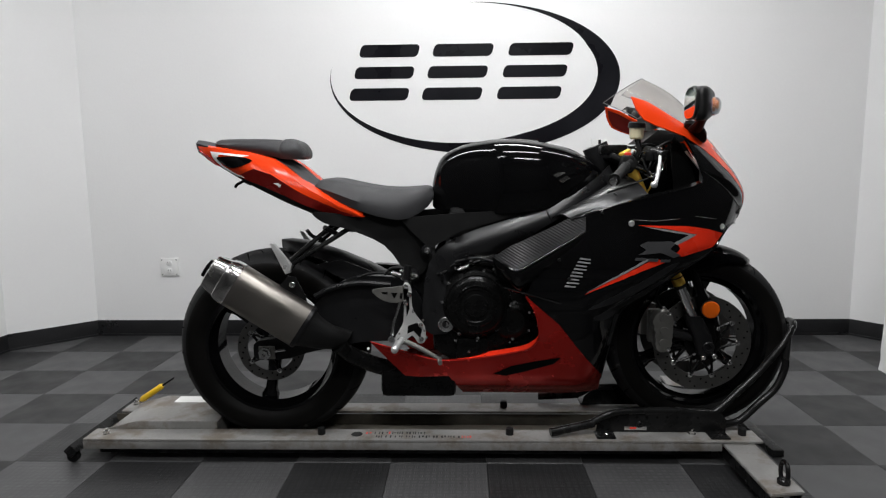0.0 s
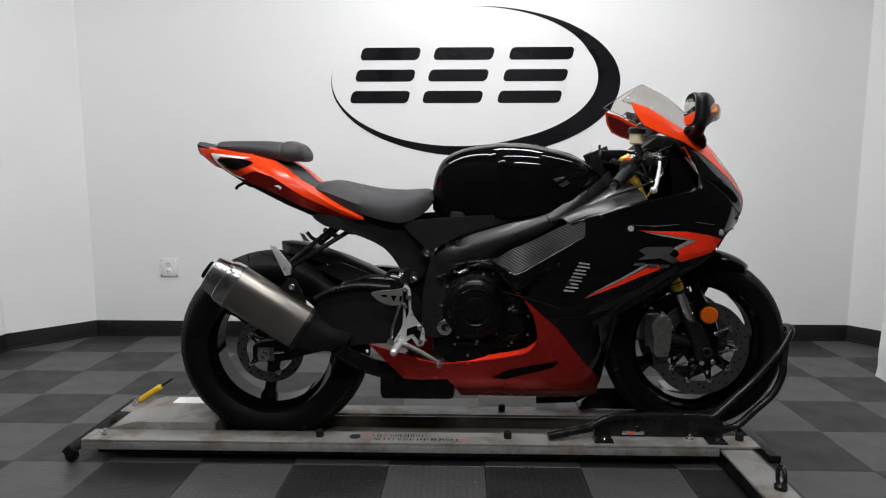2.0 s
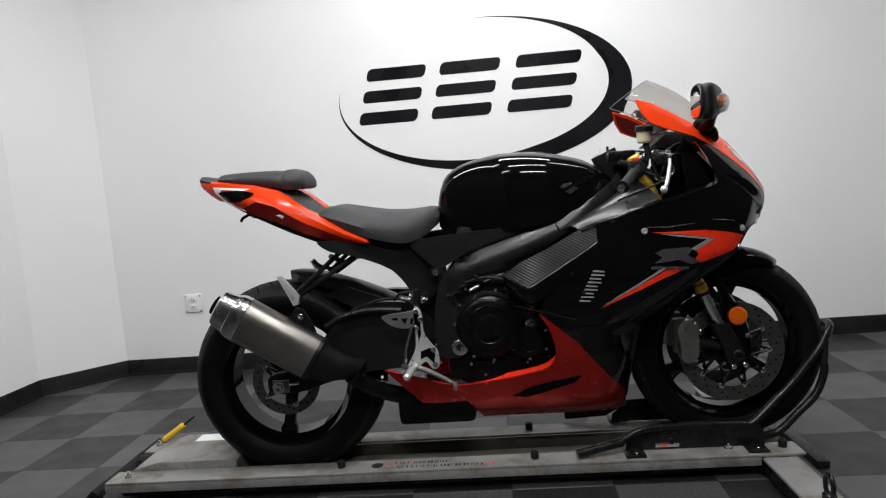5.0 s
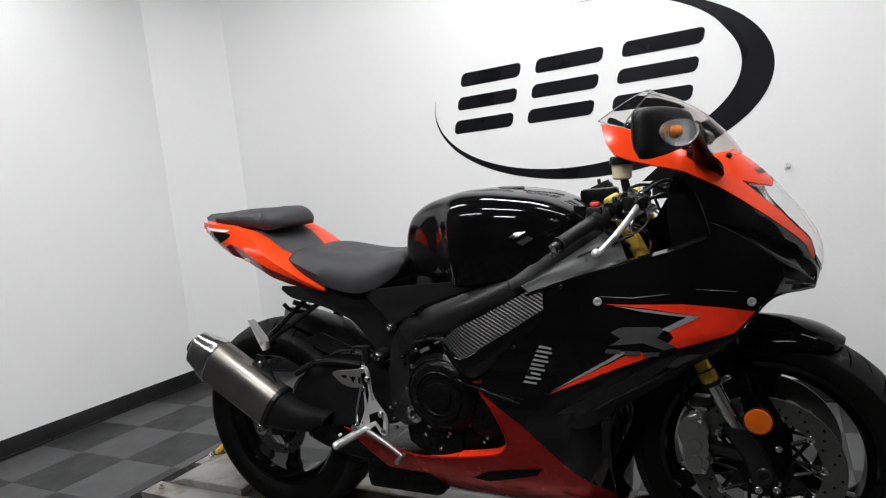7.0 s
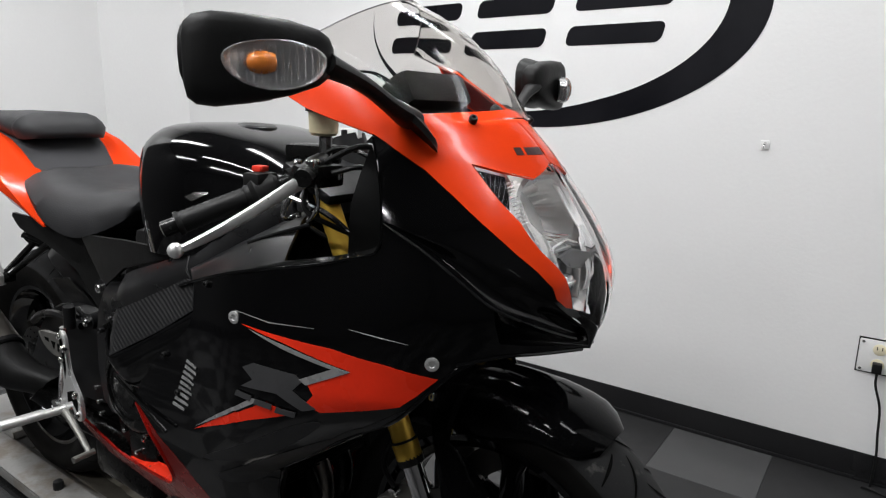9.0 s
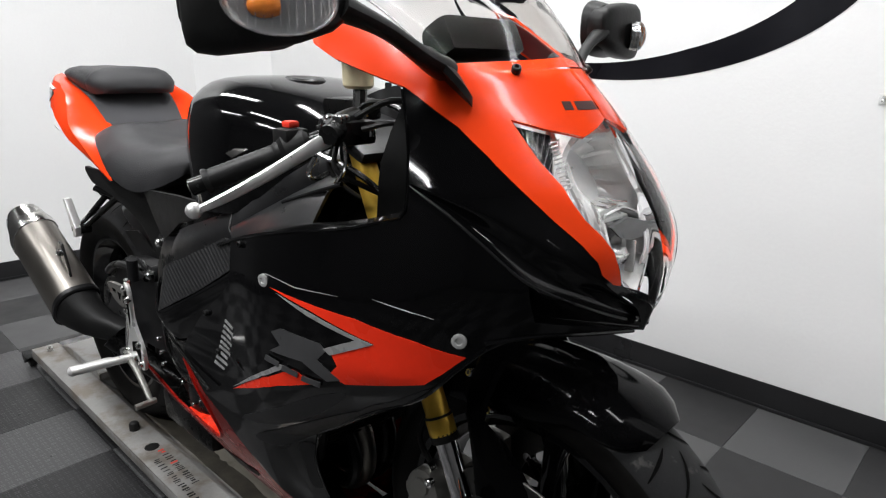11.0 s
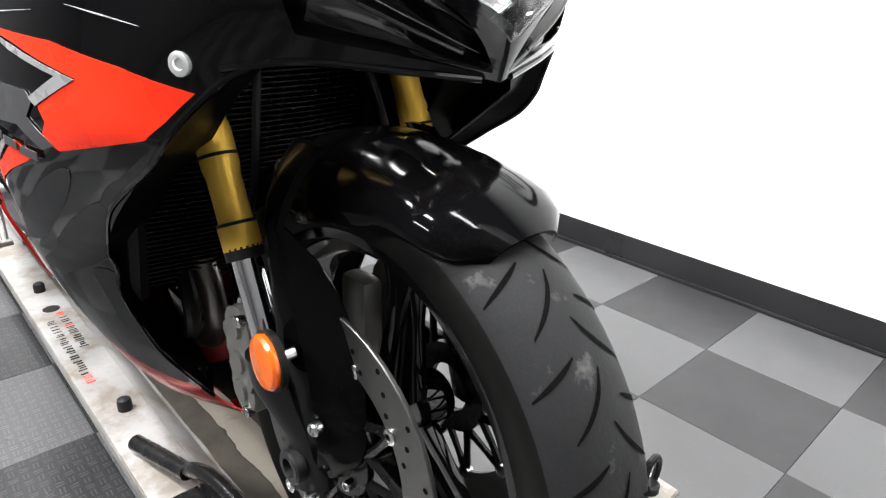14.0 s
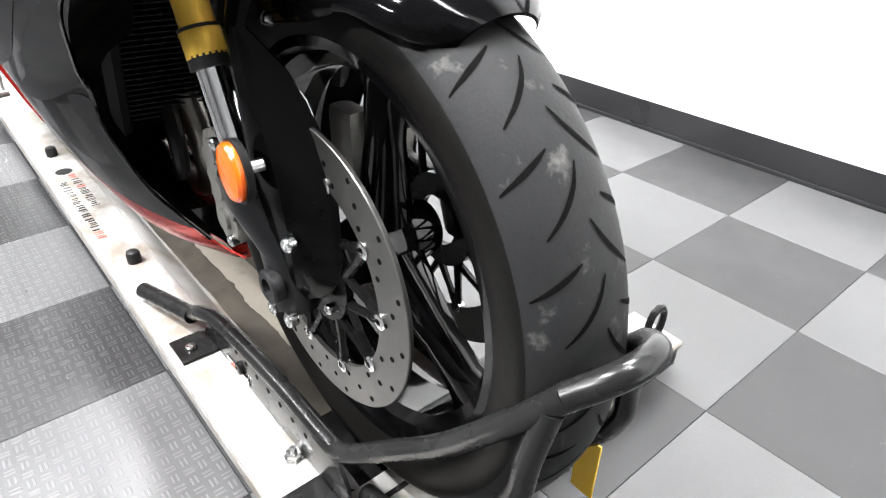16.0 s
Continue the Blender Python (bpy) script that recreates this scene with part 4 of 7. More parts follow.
        for q in curve([Vector((x, proud(x), z)) for x, z in ((.709, .661), (.740, .643), (.776, .630), (.83, .656), (.885, .687), (.94, .718), (.985, .746))], 4):
            f = max(0, min(1, (.985 - q.x) / .12))
            row = [q + Vector((0, -s * .002, .002)), q + Vector((.002, s * .001, -.006)), q + Vector((.006, -s * .006 * f, -.016 - .012 * f)), q + Vector((.012, -s * .022 * f, -.026 - .030 * f)), q + Vector((.014, -s * (.006 + .048 * f), -.034 - .046 * f))]
            rows.append(row + [p + Vector((-.002, -s * .004, .002)) for p in row[::-1]])
        part("trim_fold", loft(B(), rows), GLOSS, bike, "glossy black lower fold of the trim", 60)
        # inner side panel between trim and engine
        pts = fine([(.79, .63), (.90, .695), (.93, .77), (.97, .75), (.87, .64), (.81, .555)], .03)
        bm = skin(B(), pts, lambda x, z, s=s: (x, s * .228, z), (0.03, 0.03), 0.008)
        part("inner_panel", bm, DEEP, bike)
        # dark lining inside the cut-out beside the bars
        lining = [(1.25, .855), (1.32, .868), (1.318, .885), (1.30, .95), (1.268, 1.012), (1.25, .99), (1.245, .92)]
        flat = [(cowl_u(x, z), z) for x, z in fine(lining, .03)]
        bm = skin(B(), flat, lambda u, z, s=s: tuple(Vector(cowl_point(u, z, s)) * 1.0 + Vector((-.012, -s * .045, 0))), (0.08, 0.03), 0.003)
        part("cowl_lining", bm, DEEP, bike)
        # bright bar along the corner of the fairing opening
        a, b = Vector((.742, s * .252, .576)), Vector((.905, s * .262, .529))
        part("edge_bar", sweep(B(), [a, a.lerp(b, .5), b], 0.0030, 10), EDGE, bike)


def belly_front():
    rows = []
    for z, w, x in ((.186, .030, 1.050), (.205, .052, 1.058), (.228, .064, 1.062), (.245, .074, 1.063), (.27, .088, 1.064), (.30, .104, 1.065)):
        half = [-1, -.9, -.7, -.45, -.2, 0, .2, .45, .7, .9, 1]
        row = [(x + .014 * (1 - b * b) - .02 * max(0, .23 - z) * (1 - b * b) * 10, w * b, z) for b in half]
        rows.append(row + [(px - .004, py * .98, pz) for px, py, pz in row[::-1]])
    part("belly_front", loft(B(), rows[2:]), GLOSS, bike, "black front wall of the belly fairing", 50)
    part("belly_lip", loft(B(), rows[:3]), RED, bike, "red lip below the belly fairing", 50)
    rows = []
    for x, w in ((.62, .055), (.80, .058), (.95, .050), (1.052, .034)):
        rows.append([(x, -w, .191), (x, 0, .184), (x, w, .191), (x, w, .188), (x, 0, .181), (x, -w, .188)])
    part("belly_floor", loft(B(), rows), RED, bike)


def screen_and_lamp():
    bm = B()
    loops = []
    nu, nv = 16, 12
    for j in range(nv + 1):
        v = j / nv
        row = []
        for i in range(nu + 1):
            a = -1 + 2 * i / nu
            base = Vector((1.372 - 0.075 * a * a, 0.138 * a, 1.030 - 0.012 * a * a))
            top = Vector((1.188 - 0.092 * abs(a) ** 1.6, 0.125 * a, 1.192 - 0.062 * abs(a) ** 1.8))
            q = base.lerp(top, v)
            q += Vector((0.018, 0, 0.016)) * math.sin(math.pi * v) * (1 - 0.5 * a * a)
            row.append(q)
        loops.append(row)
    inner = [[q + Vector((-0.0018, 0, -0.0018)) for q in r] for r in loops]
    ro = [[bm.verts.new(q) for q in r] for r in loops]
    ri = [[bm.verts.new(q) for q in r] for r in inner]
    for rows, flip in ((ro, False), (ri, True)):
        for a, b in zip(rows, rows[1:]):
            for i in range(nu):
                f = (a[i], a[i + 1], b[i + 1], b[i])
                bm.faces.new(f[::-1] if flip else f)
    rim = [(0, i) for i in range(nu + 1)] + [(j, nu) for j in range(1, nv + 1)] + [(nv, i) for i in range(nu - 1, -1, -1)] + [(j, 0) for j in range(nv - 1, 0, -1)]
    for (ja, ia), (jb, ib) in zip(rim, rim[1:] + rim[:1]):
        bm.faces.new((ro[ja][ia], ro[jb][ib], ri[jb][ib], ri[ja][ia]))
    sc = part("windscreen", bm, SMOKE, bike, "clear double-bubble windscreen", 50)
    sc.visible_shadow = False
    for s in (-1, 1):
        line = [loops[j][0 if s < 0 else nu] for j in range(nv + 1)]
        part("screen_edge", sweep(B(), line, 0.0012, 6), GREYMARK, bike)
        bolt(bike, (1.347, s * 0.075, 1.026), 0.006, (0.6, s * 0.5, 0.8), PLASTIC)
    part("screen_edge", sweep(B(), loops[nv], 0.0012, 6), GREYMARK, bike)
    # the lamp: clear outer lens, a round bowl over a wide lower one, bright side walls
    for s in (-1, 1):
        wrap = .030 if s > 0 else 0
        out = [(1.370 - wrap, .974), (1.4235, .955), (None, .974), (None, .762), (1.499, .785), (1.4925, .803), (1.4915, .823), (1.487 - wrap * .3, .841), (1.476 - wrap * .6, .858), (1.461 - wrap, .875), (1.436 - wrap, .907), (1.410 - wrap, .932)]
        lens = cowl("headlight_lens", out, CLEAR, bike, s, 0.002, 0.002, "clear headlight lens")
        lens.visible_shadow = False

        def wall(u, z, s=s):
            p = Vector(cowl_point(u, z, s))
            f = max(0, min(1, (u - .62) / .24))
            d = .014 + .020 * f + .003 * abs(math.sin(u * 70 + z * 12)) + .0015 * math.sin(z * 120)
            return p + Vector((-d * .9, -s * d * .25, 0))

        edge = [(cowl_u(1.412, .952), .952), (.80, .972), (.82, .90), (.87, .86), (.87, .80), (cowl_u(1.488, .806), .806), (cowl_u(1.445, .884), .884), (cowl_u(1.416, .925), .925)]
        part("lamp_wall", skin(B(), edge, wall, (0.012, 0.006), 0.002), LAMPSILVER if s < 0 else LAMPGREY, bike, "bright ribbed lamp wall", 30)
        if s > 0:
            # black band added along the far edge of the lens, hides the orange behind
            cowl("lens_border", [(1.340, .974), (1.398, .962), (1.404, .945), (1.428, .910), (1.452, .878), (1.470, .858), (1.484, .838), (1.4895, .820), (1.491, .790), (1.4995, .770), (1.4985, .785), (1.4925, .803), (1.4915, .823), (1.478, .841), (1.458, .858), (1.431, .875), (1.406, .907), (1.380, .932)], DEEP, bike, s, 0.001, -0.002)
            cowl("lens_border", [(1.380, .934), (1.406, .909), (1.431, .877), (1.458, .860), (1.478, .843), (1.4925, .824), (1.4935, .802), (1.488, .8045), (1.482, .8165), (1.478, .8315), (1.465, .850), (1.440, .875), (1.415, .899), (1.369, .939)], GLOSS, bike, s, 0.001, 0.0028)
        # dark corner cell with thin fins and the ribbed strip beside it
        bm = skin(B(), [(cowl_u(1.376, .968), .968), (cowl_u(1.408, .957), .957), (cowl_u(1.420, .937), .937), (cowl_u(1.430, .914), .914), (cowl_u(1.408, .936), .936)], lambda u, z, s=s: tuple(Vector(cowl_point(u, z, s)) + Vector((-.012, -s * .004, 0))), (0.05, 0.02), 0.002)
        cell = part("corner_cell", bm, DEEP, bike, "dark finned corner of the lamp")
        for k in range(7):
            f = k / 6
            a, b = (1.384 + .030 * f, .9655 - .012 * f), (1.390 + .034 * f, .958 - .038 * f)
            line = [Vector(cowl_point(cowl_u(x, z), z, s)) + Vector((-.009, -s * .003, 0)) for x, z in (a, b)]
            part("fin", sweep(B(), line, 0.0004, 6), SILVERMARK, cell)
        for k in range(12 if s < 0 else 0):
            f = k / 11
            x, z = 1.410 + .031 * f, .949 - .046 * f
            line = [Vector(cowl_point(cowl_u(x, z) + d, z + .10 * d, s)) + Vector((-.008, -s * .002, 0)) for d in (.0, .014, .028)]
            part("rib", sweep(B(), line, [.0005, .0011, .0005], 6), LAMPSILVER, cell, "bright rib")
        out = [(1.385, .960), (None, .968), (None, .775), (1.486, .805), (1.470, .84), (1.445, .884)]
        flat = [(cowl_u(9 if x is None else x, z), z) for x, z in out]
        bm = skin(B(), flat, lambda u, z, s=s: tuple(Vector(cowl_point(u, z, s)) + Vector((-0.090, 0, 0.004))), (0.1, 0.04), 0.003)
        part("lamp_housing", bm, LAMPGREY, bike, "silvered lamp housing")
    # upper bowl: an angular rim and flange round a deep fluted dish
    rim = curve([Vector(q) for q in ((1.412, 0, .958), (1.407, .052, .952), (1.416, .086, .925), (1.428, .094, .893), (1.437, .074, .862), (1.444, .038, .858), (1.446, 0, .860), (1.446, -.040, .862), (1.440, -.072, .872), (1.428, -.082, .900), (1.415, -.070, .930), (1.409, -.040, .952), (1.412, 0, .958))], 5)[:-1]
    mid, back = Vector((1.426, .006, .908)), Vector((1.352, .006, .902))
    rings = []
    for scale, deep, flute in ((1.06, .40, 0), (1.05, .02, 0), (.97, 0, 0), (.88, .07, 0), (.865, .10, 0), (.80, .30, .02), (.68, .55, .035), (.52, .78, .035), (.34, .92, .02), (.16, 1, 0)):
        rings.append([back + (mid - back) * (1 - deep) + (q - mid) * (scale - flute * (k // 2 % 2)) for k, q in enumerate(rim)])
    bowl = part("headlight_reflector", loft(B(), rings, cap=False), LAMPDISH, bike, "bright fluted upper dish", 20)
    part("bowl_flange", loft(B(), rings[1:5], cap=False), LAMPGREY, bowl, "pale grey flange")
    part("bulb_shield", lathe(B(), [(-.004, .017), (.010, .016), (.022, .012), (.027, .006), (.028, 0)], back, Vector((.99, 0, .1)), 20), LAMPFLUTE, bowl)
    for k in range(5):
        y = -.040 + .020 * k
        part("flute", sweep(B(), curve([Vector((1.376, y, .876)), Vector((1.404, y * 1.2 + .004, .868)), Vector((1.428, y * 1.3 + .008, .868))], 3), .0035, 8, .5), POLISH, bowl, "polished flute")
    # lower unit: a faceted angular reflector with a grey upper facet
    lip = [Vector(q) for q in ((1.452, -.052, .850), (1.444, -.024, .866), (1.441, .024, .869), (1.462, .066, .852), (1.464, .056, .806), (1.474, .026, .786), (1.484, -.006, .776), (1.485, -.038, .790), (1.478, -.056, .815))]
    heart = sum(lip, Vector()) / len(lip)
    facets = [[heart + (q - heart) * f + Vector((-d, 0, 0)) for q in lip] for f, d in ((1.0, .012), (1.03, .001), (.97, 0), (.90, .004), (.62, .026), (.22, .030))]
    low = part("headlight_reflector", loft(B(), facets, cap=False), LAMPSILVER, bike, "bright faceted lower reflector", 6)
    part("lamp_rim", sweep(B(), [q.copy() for q in lip] + [lip[0].copy()], .0020, 8, cap=False), CHROME, low, "bright angular rim")
    grey = [Vector(q) for q in ((1.452, -.020, .852), (1.452, .020, .858), (1.464, .058, .848), (1.462, .050, .832), (1.464, .004, .836), (1.462, -.016, .842))]
    part("upper_facet", loft(B(), [grey, [q + Vector((-.004, 0, .001)) for q in grey]]), SILVERMARK, low, "dark grey facet")
    part("bulb_shield", lathe(B(), [(-.012, .012), (.0, .013), (.010, .010), (.014, 0)], (1.455, -.008, .818), (1, 0, .1), 20), LAMPFLUTE, low)
    part("facet_bar", box(B(), (1.456, .012, .794), (1.468, .015, .834), .001), LAMPSILVER, low)
    part("facet_bar", box(B(), (1.458, -.036, .822), (1.474, -.012, .825), .001), LAMPSILVER, low)
    # name mark on the orange nose as plain bars
    for k in range(6):
        u0 = 0.813 + 0.052 * k
        bm = skin(B(), [(u0, .983), (u0 + 0.036, .983), (u0 + 0.036, .992), (u0, .992)], lambda u, z: cowl_point(u, z, -1), (0.05, 0.01), 0.0004, 0.0016)
        part("name_bar", bm, MAROON, bike)
    # dark dash behind the screen
    bm = box(B(), (1.20, -0.075, 1.035), (1.245, 0.075, 1.085), 0.012, Matrix.Translation((1.22, 0, 1.06)) @ Matrix.Rotation(radians(-28), 4, "Y") @ Matrix.Translation((-1.22, 0, -1.06)))
    part("instrument_panel", bm, PLASTIC, bike)
    bm = prism(B(), [(1.17, .99), (1.28, .985), (1.315, 1.005), (1.28, 1.025), (1.22, 1.03)], -0.085, 0.085, 0.004)
    part("cockpit_tray", bm, PLASTIC, bike)


def mirror(s):
    inn, out = Vector((1.297, s * 0.279, 1.088)), Vector((1.230, s * 0.394, 1.080))
    if s > 0:  # this one is turned a little further forward
        inn, out = Vector((1.250, 0.262, 1.092)), Vector((1.243, 0.385, 1.086))
    ax = (out - inn).normalized()
    fwd = Vector((ax.y * -s, ax.x * s, 0)).normalized() * (1 if s < 0 else 1)
    fwd = Vector((0.80, s * 0.6, 0)).normalized() if s < 0 else Vector((1, 0.06, 0)).normalized()
    loops = []
    for f, h, d in ((-0.045, 0.010, 0.009), (-0.01, 0.020, 0.017), (0.07, 0.028, 0.024), (0.3, 0.037, 0.030), (0.6, 0.043, 0.031), (0.85, 0.045, 0.028), (0.98, 0.042, 0.022), (1.04, 0.035, 0.013), (1.06, 0.022, 0.006)):
        c = inn.lerp(out, f)
        row = []
        for k in range(20):
            a = 2 * math.pi * k / 20
            ca, sa = math.cos(a), math.sin(a)
            px = math.copysign(abs(ca) ** 0.6, ca) * d
            pz = math.copysign(abs(sa) ** 0.6, sa) * h
            if px < 0:
                px *= 1.2
            else:
                px *= 0.68
            q = c + fwd * px + Vector((0, 0, pz))
            if s < 0:  # the housing ends in one plane behind
                q.x = max(q.x, 1.2285 + .1 * (q.y + .34))
            row.append(q)
        loops.append(row)
    m = part("mirror", loft(B(), loops), PLASTIC, bike, "black mirror housing with a clear turn lamp", 50)
    mid = inn.lerp(out, 0.5)
    gn = Vector((-0.995, 0.1, 0)) if s < 0 else -fwd
    gw = Vector((-0.1, -0.995, 0)) if s < 0 else ax

    def rounded(c, w, wide, high):
        return [c + w * wide * math.copysign(abs(math.cos(a)) ** .65, math.cos(a)) + Vector((0, 0, high)) * math.copysign(abs(math.sin(a)) ** .65, math.sin(a)) for a in (2 * math.pi * k / 28 for k in range(28))]

    back = mid - fwd * 0.030
    if s < 0:
        back = Vector((1.2265, -.338, 1.085))
    part("mirror_bezel", loft(B(), [rounded(back - gn * .012, gw, 0.058, 0.041) if s < 0 else rounded(mid - fwd * 0.006, ax, 0.060, 0.037), rounded(back, gw, 0.064, 0.044), rounded(back + gn * 0.003, gw, 0.061, 0.042)]), PLASTIC, m)
    bm = loft(B(), [rounded(back + gn * 0.0032, gw, 0.058, 0.039), rounded(back + gn * 0.0046, gw, 0.058, 0.039)])
    part("mirror_glass", bm, MIRRORED, m)
    c = inn.lerp(out, 0.41 if s < 0 else .80) + fwd * (0.0212 if s < 0 else .016) + Vector((0, 0, -0.005))
    if s > 0:  # the lamp on this side faces well outward
        fwd, ax = Vector((.80, .60, 0)), Vector((-.60, .80, 0))

    def oval(rows, n=24):
        return [[c + ax * (0.050 * r * math.cos(a) + 0.006 * math.sin(a)) + Vector((0, 0, 0.0255 * r * (math.sin(a) * (.72 if math.sin(a) > 0 else 1.15) + .12))) + fwd * d for a in (2 * math.pi * k / n for k in range(n))] for r, d in rows]

    part("turn_reflector", loft(B(), oval(((1.0, -0.012), (1.0, 0.0), (0.95, 0.0015), (0.9, 0.0)))), LAMPFLUTE, m, "silvered lamp dish")
    for k in range(13):
        q = c + ax * (-0.042 + 0.007 * k) + fwd * 0.0055
        hi = 0.0195 * math.sqrt(max(.05, 1 - ((-0.042 + 0.007 * k) / .052) ** 2))
        part("lamp_rib", box(B(), (-0.0003, -0.0003, -hi * .9), (0.0003, 0.0003, hi * .9), 0, Matrix.Translation(q)), LAMPFLUTE, m)
    line = [c + fwd * 0.001 + ax * (0.0 + 0.028 * k / 8) for k in range(9)]
    part("turn_bulb", sweep(B(), line, [0.002 + 0.006 * math.sin(math.pi * min(1, (k + 1) / 9)) ** .5 for k in range(9)], 14, 1.3), BULB, m, "amber bulb")
    ln = part("turn_lens", loft(B(), oval(((1.02, -0.006), (1.02, 0.002), (0.93, 0.008), (0.65, 0.0125), (0.25, 0.014)))), TURNLENS, m, "clear turn lamp lens")
    ln.visible_shadow = False
    line = curve([inn + ax * 0.004 + Vector((0, 0, -0.006)), Vector((1.303, s * 0.232, 1.064)), Vector((1.306, s * 0.184, 1.040)), Vector((1.306, s * 0.150, 1.026))], 6)
    if s > 0:
        line = curve([inn + Vector((0, .006, -.010)), Vector((1.258, .222, 1.062)), Vector((1.272, .172, 1.035)), Vector((1.283, .138, 1.020))], 6)
    n = len(line)
    part("mirror_stem", sweep(B(), line, [(0.021 if s < 0 else .016) - 0.007 * math.sin(math.pi * min(1, k / (n - 1) * 1.1)) for k in range(n)], 12, 0.62), PLASTIC, bike)
    bm = loft(B(), [[Vector(((1.308 if s < 0 else 1.280) + 0.034 * r * math.cos(a), s * ((0.148 if s < 0 else .134) + 0.022 * r * math.sin(a)), 1.020 - 0.5 * 0.040 * r * math.cos(a) + 0.02 * r * math.sin(a) * 1.0 + dz)) for a in (2 * math.pi * k / 16 for k in range(16))] for r, dz in ((1.0, -0.006), (1.0, 0.004), (0.6, 0.012))])
    part("mirror_foot", bm, PLASTIC, bike)


def tank():
    st = [(.528, .875, .80, .045), (.540, .920, .79, .064), (.565, .960, .785, .084), (.62, .988, .782, .114), (.69, 1.003, .782, .150), (.735, 1.008, .784, .180), (.81, 1.006, .79, .193), (.88, .995, .80, .190), (.95, .978, .815, .165), (1.01, .948, .85, .130), (1.05, .915, .87, .085)]
    sec = [(0, 1.0), (.30, .998), (.52, .985), (.68, .955), (.80, .905), (.885, .845), (.925, .80), (.965, .70), (.99, .58), (1.0, .46), (.985, .22), (.95, .0)]
    keys = curve([(a, b, c) for a, b, c, d in st], 3)
    ws = curve([(a, d, 0) for a, b, c, d in st], 3)
    loops = []
    for k, w in zip(keys, ws):
        x, zt, zb = k
        half = [(w.y * a, zb + (zt - zb) * b) for a, b in sec]
        row = [(x, -y, z) for y, z in half[::-1]] + [(x, y, z) for y, z in half[1:]]
        loops.append(row)
    part("fuel_tank", loft(B(), loops), GLOSS, bike, "glossy black fuel tank", 60)
    bm = lathe(B(), [(0, 0), (0, 0.036), (0.004, 0.036), (0.007, 0.032), (0.007, 0)], (.83, 0, .999), (0.08, 0, 1), 28)
    part("fuel_cap", bm, SATIN, bike)
    for s in (-1, 1):
        # emblem as a plain angular shape
        for o in ([(.887, .896), (.913, .909), (.925, .903), (.899, .890)], [(.903, .882), (.929, .895), (.941, .887), (.915, .874)]):
            bm = skin(B(), o, lambda x, z, s=s: (x, s * (.1925 - .35 * (x - .88) - 1.1 * max(0, z - .895) ** 1.2), z), (0.02, 0.02), 0.003, 0.002)
            part("tank_emblem", bm, POLISH, bike, "bright tank emblem")
        pts = fine([(.428, .770), (.528, .778), (.62, .786), (.76, .792), (.90, .806), (.753, .769), (.621, .732), (.522, .676), (.468, .728)], .03)
        bm = skin(B(), pts, lambda x, z, s=s: (x, s * (.152 + .012 * math.sin((x - .55) * 7)), z), (0.03, 0.03), 0.008)
        part("tank_trim", bm, PLASTIC, bike, "black trim below the tank")


def seats():
    st = [(.166, .876, .862, .112), (.183, .888, .852, .136), (.225, .889, .832, .156), (.30, .873, .800, .172), (.36, .862, .780, .176), (.43, .858, .766, .166), (.48, .861, .778, .138), (.515, .862, .802, .100), (.532, .850, .825, .080)]
    loops = []
    keys, ws = curve([(a, b, c) for a, b, c, d in st], 3), curve([(a, d, 0) for a, b, c, d in st], 3)
    for k, w in zip(keys, ws):
        x, zt, zb = k
        half = [(0, zt - .004), (w.y * .45, zt), (w.y * .72, zt - .006), (w.y * .88, zt - .022 * min(1, (zt - zb) / .06)), (w.y, zb + (zt - zb) * .35), (w.y * .97, zb), (w.y * .5, zb + .003)]
        loops.append([(x, -y, z) for y, z in half[::-1]] + [(x, y, z) for y, z in half[1:]])
    part("rider_seat", loft(B(), loops), SEAT, bike, "dark grey vinyl rider seat", 50)
    st = [(-.152, 1.006, .996, .060), (-.135, 1.015, .985, .090), (-.05, 1.017, .972, .104), (.02, 1.015, .962, .110), (.052, 1.011, .956, .108), (.060, 1.010, .953, .106), (.070, 1.016, .951, .107), (.092, 1.013, .950, .102), (.110, 1.003, .952, .090), (.122, .988, .957, .072), (.127, .972, .963, .050)]
    loops = []
    keys, ws = curve([(a, b, c) for a, b, c, d in st], 3), curve([(a, d, 0) for a, b, c, d in st], 3)
    for k, w in zip(keys, ws):
        x, zt, zb = k
        h = zt - zb
        half = [(0, zt), (w.y * .35, zt - .002), (w.y * .6, zt - .05 * h), (w.y * .8, zt - .17 * h), (w.y * .93, zt - .36 * h), (w.y, zb + h * .42), (w.y * .98, zb + h * .2), (w.y * .92, zb), (w.y * .5, zb)]
        loops.append([(x, -y, z) for y, z in half[::-1]] + [(x, y, z) for y, z in half[1:]])
    part("pillion_seat", loft(B(), loops), SEAT, bike, "black vinyl pillion pad", 50)


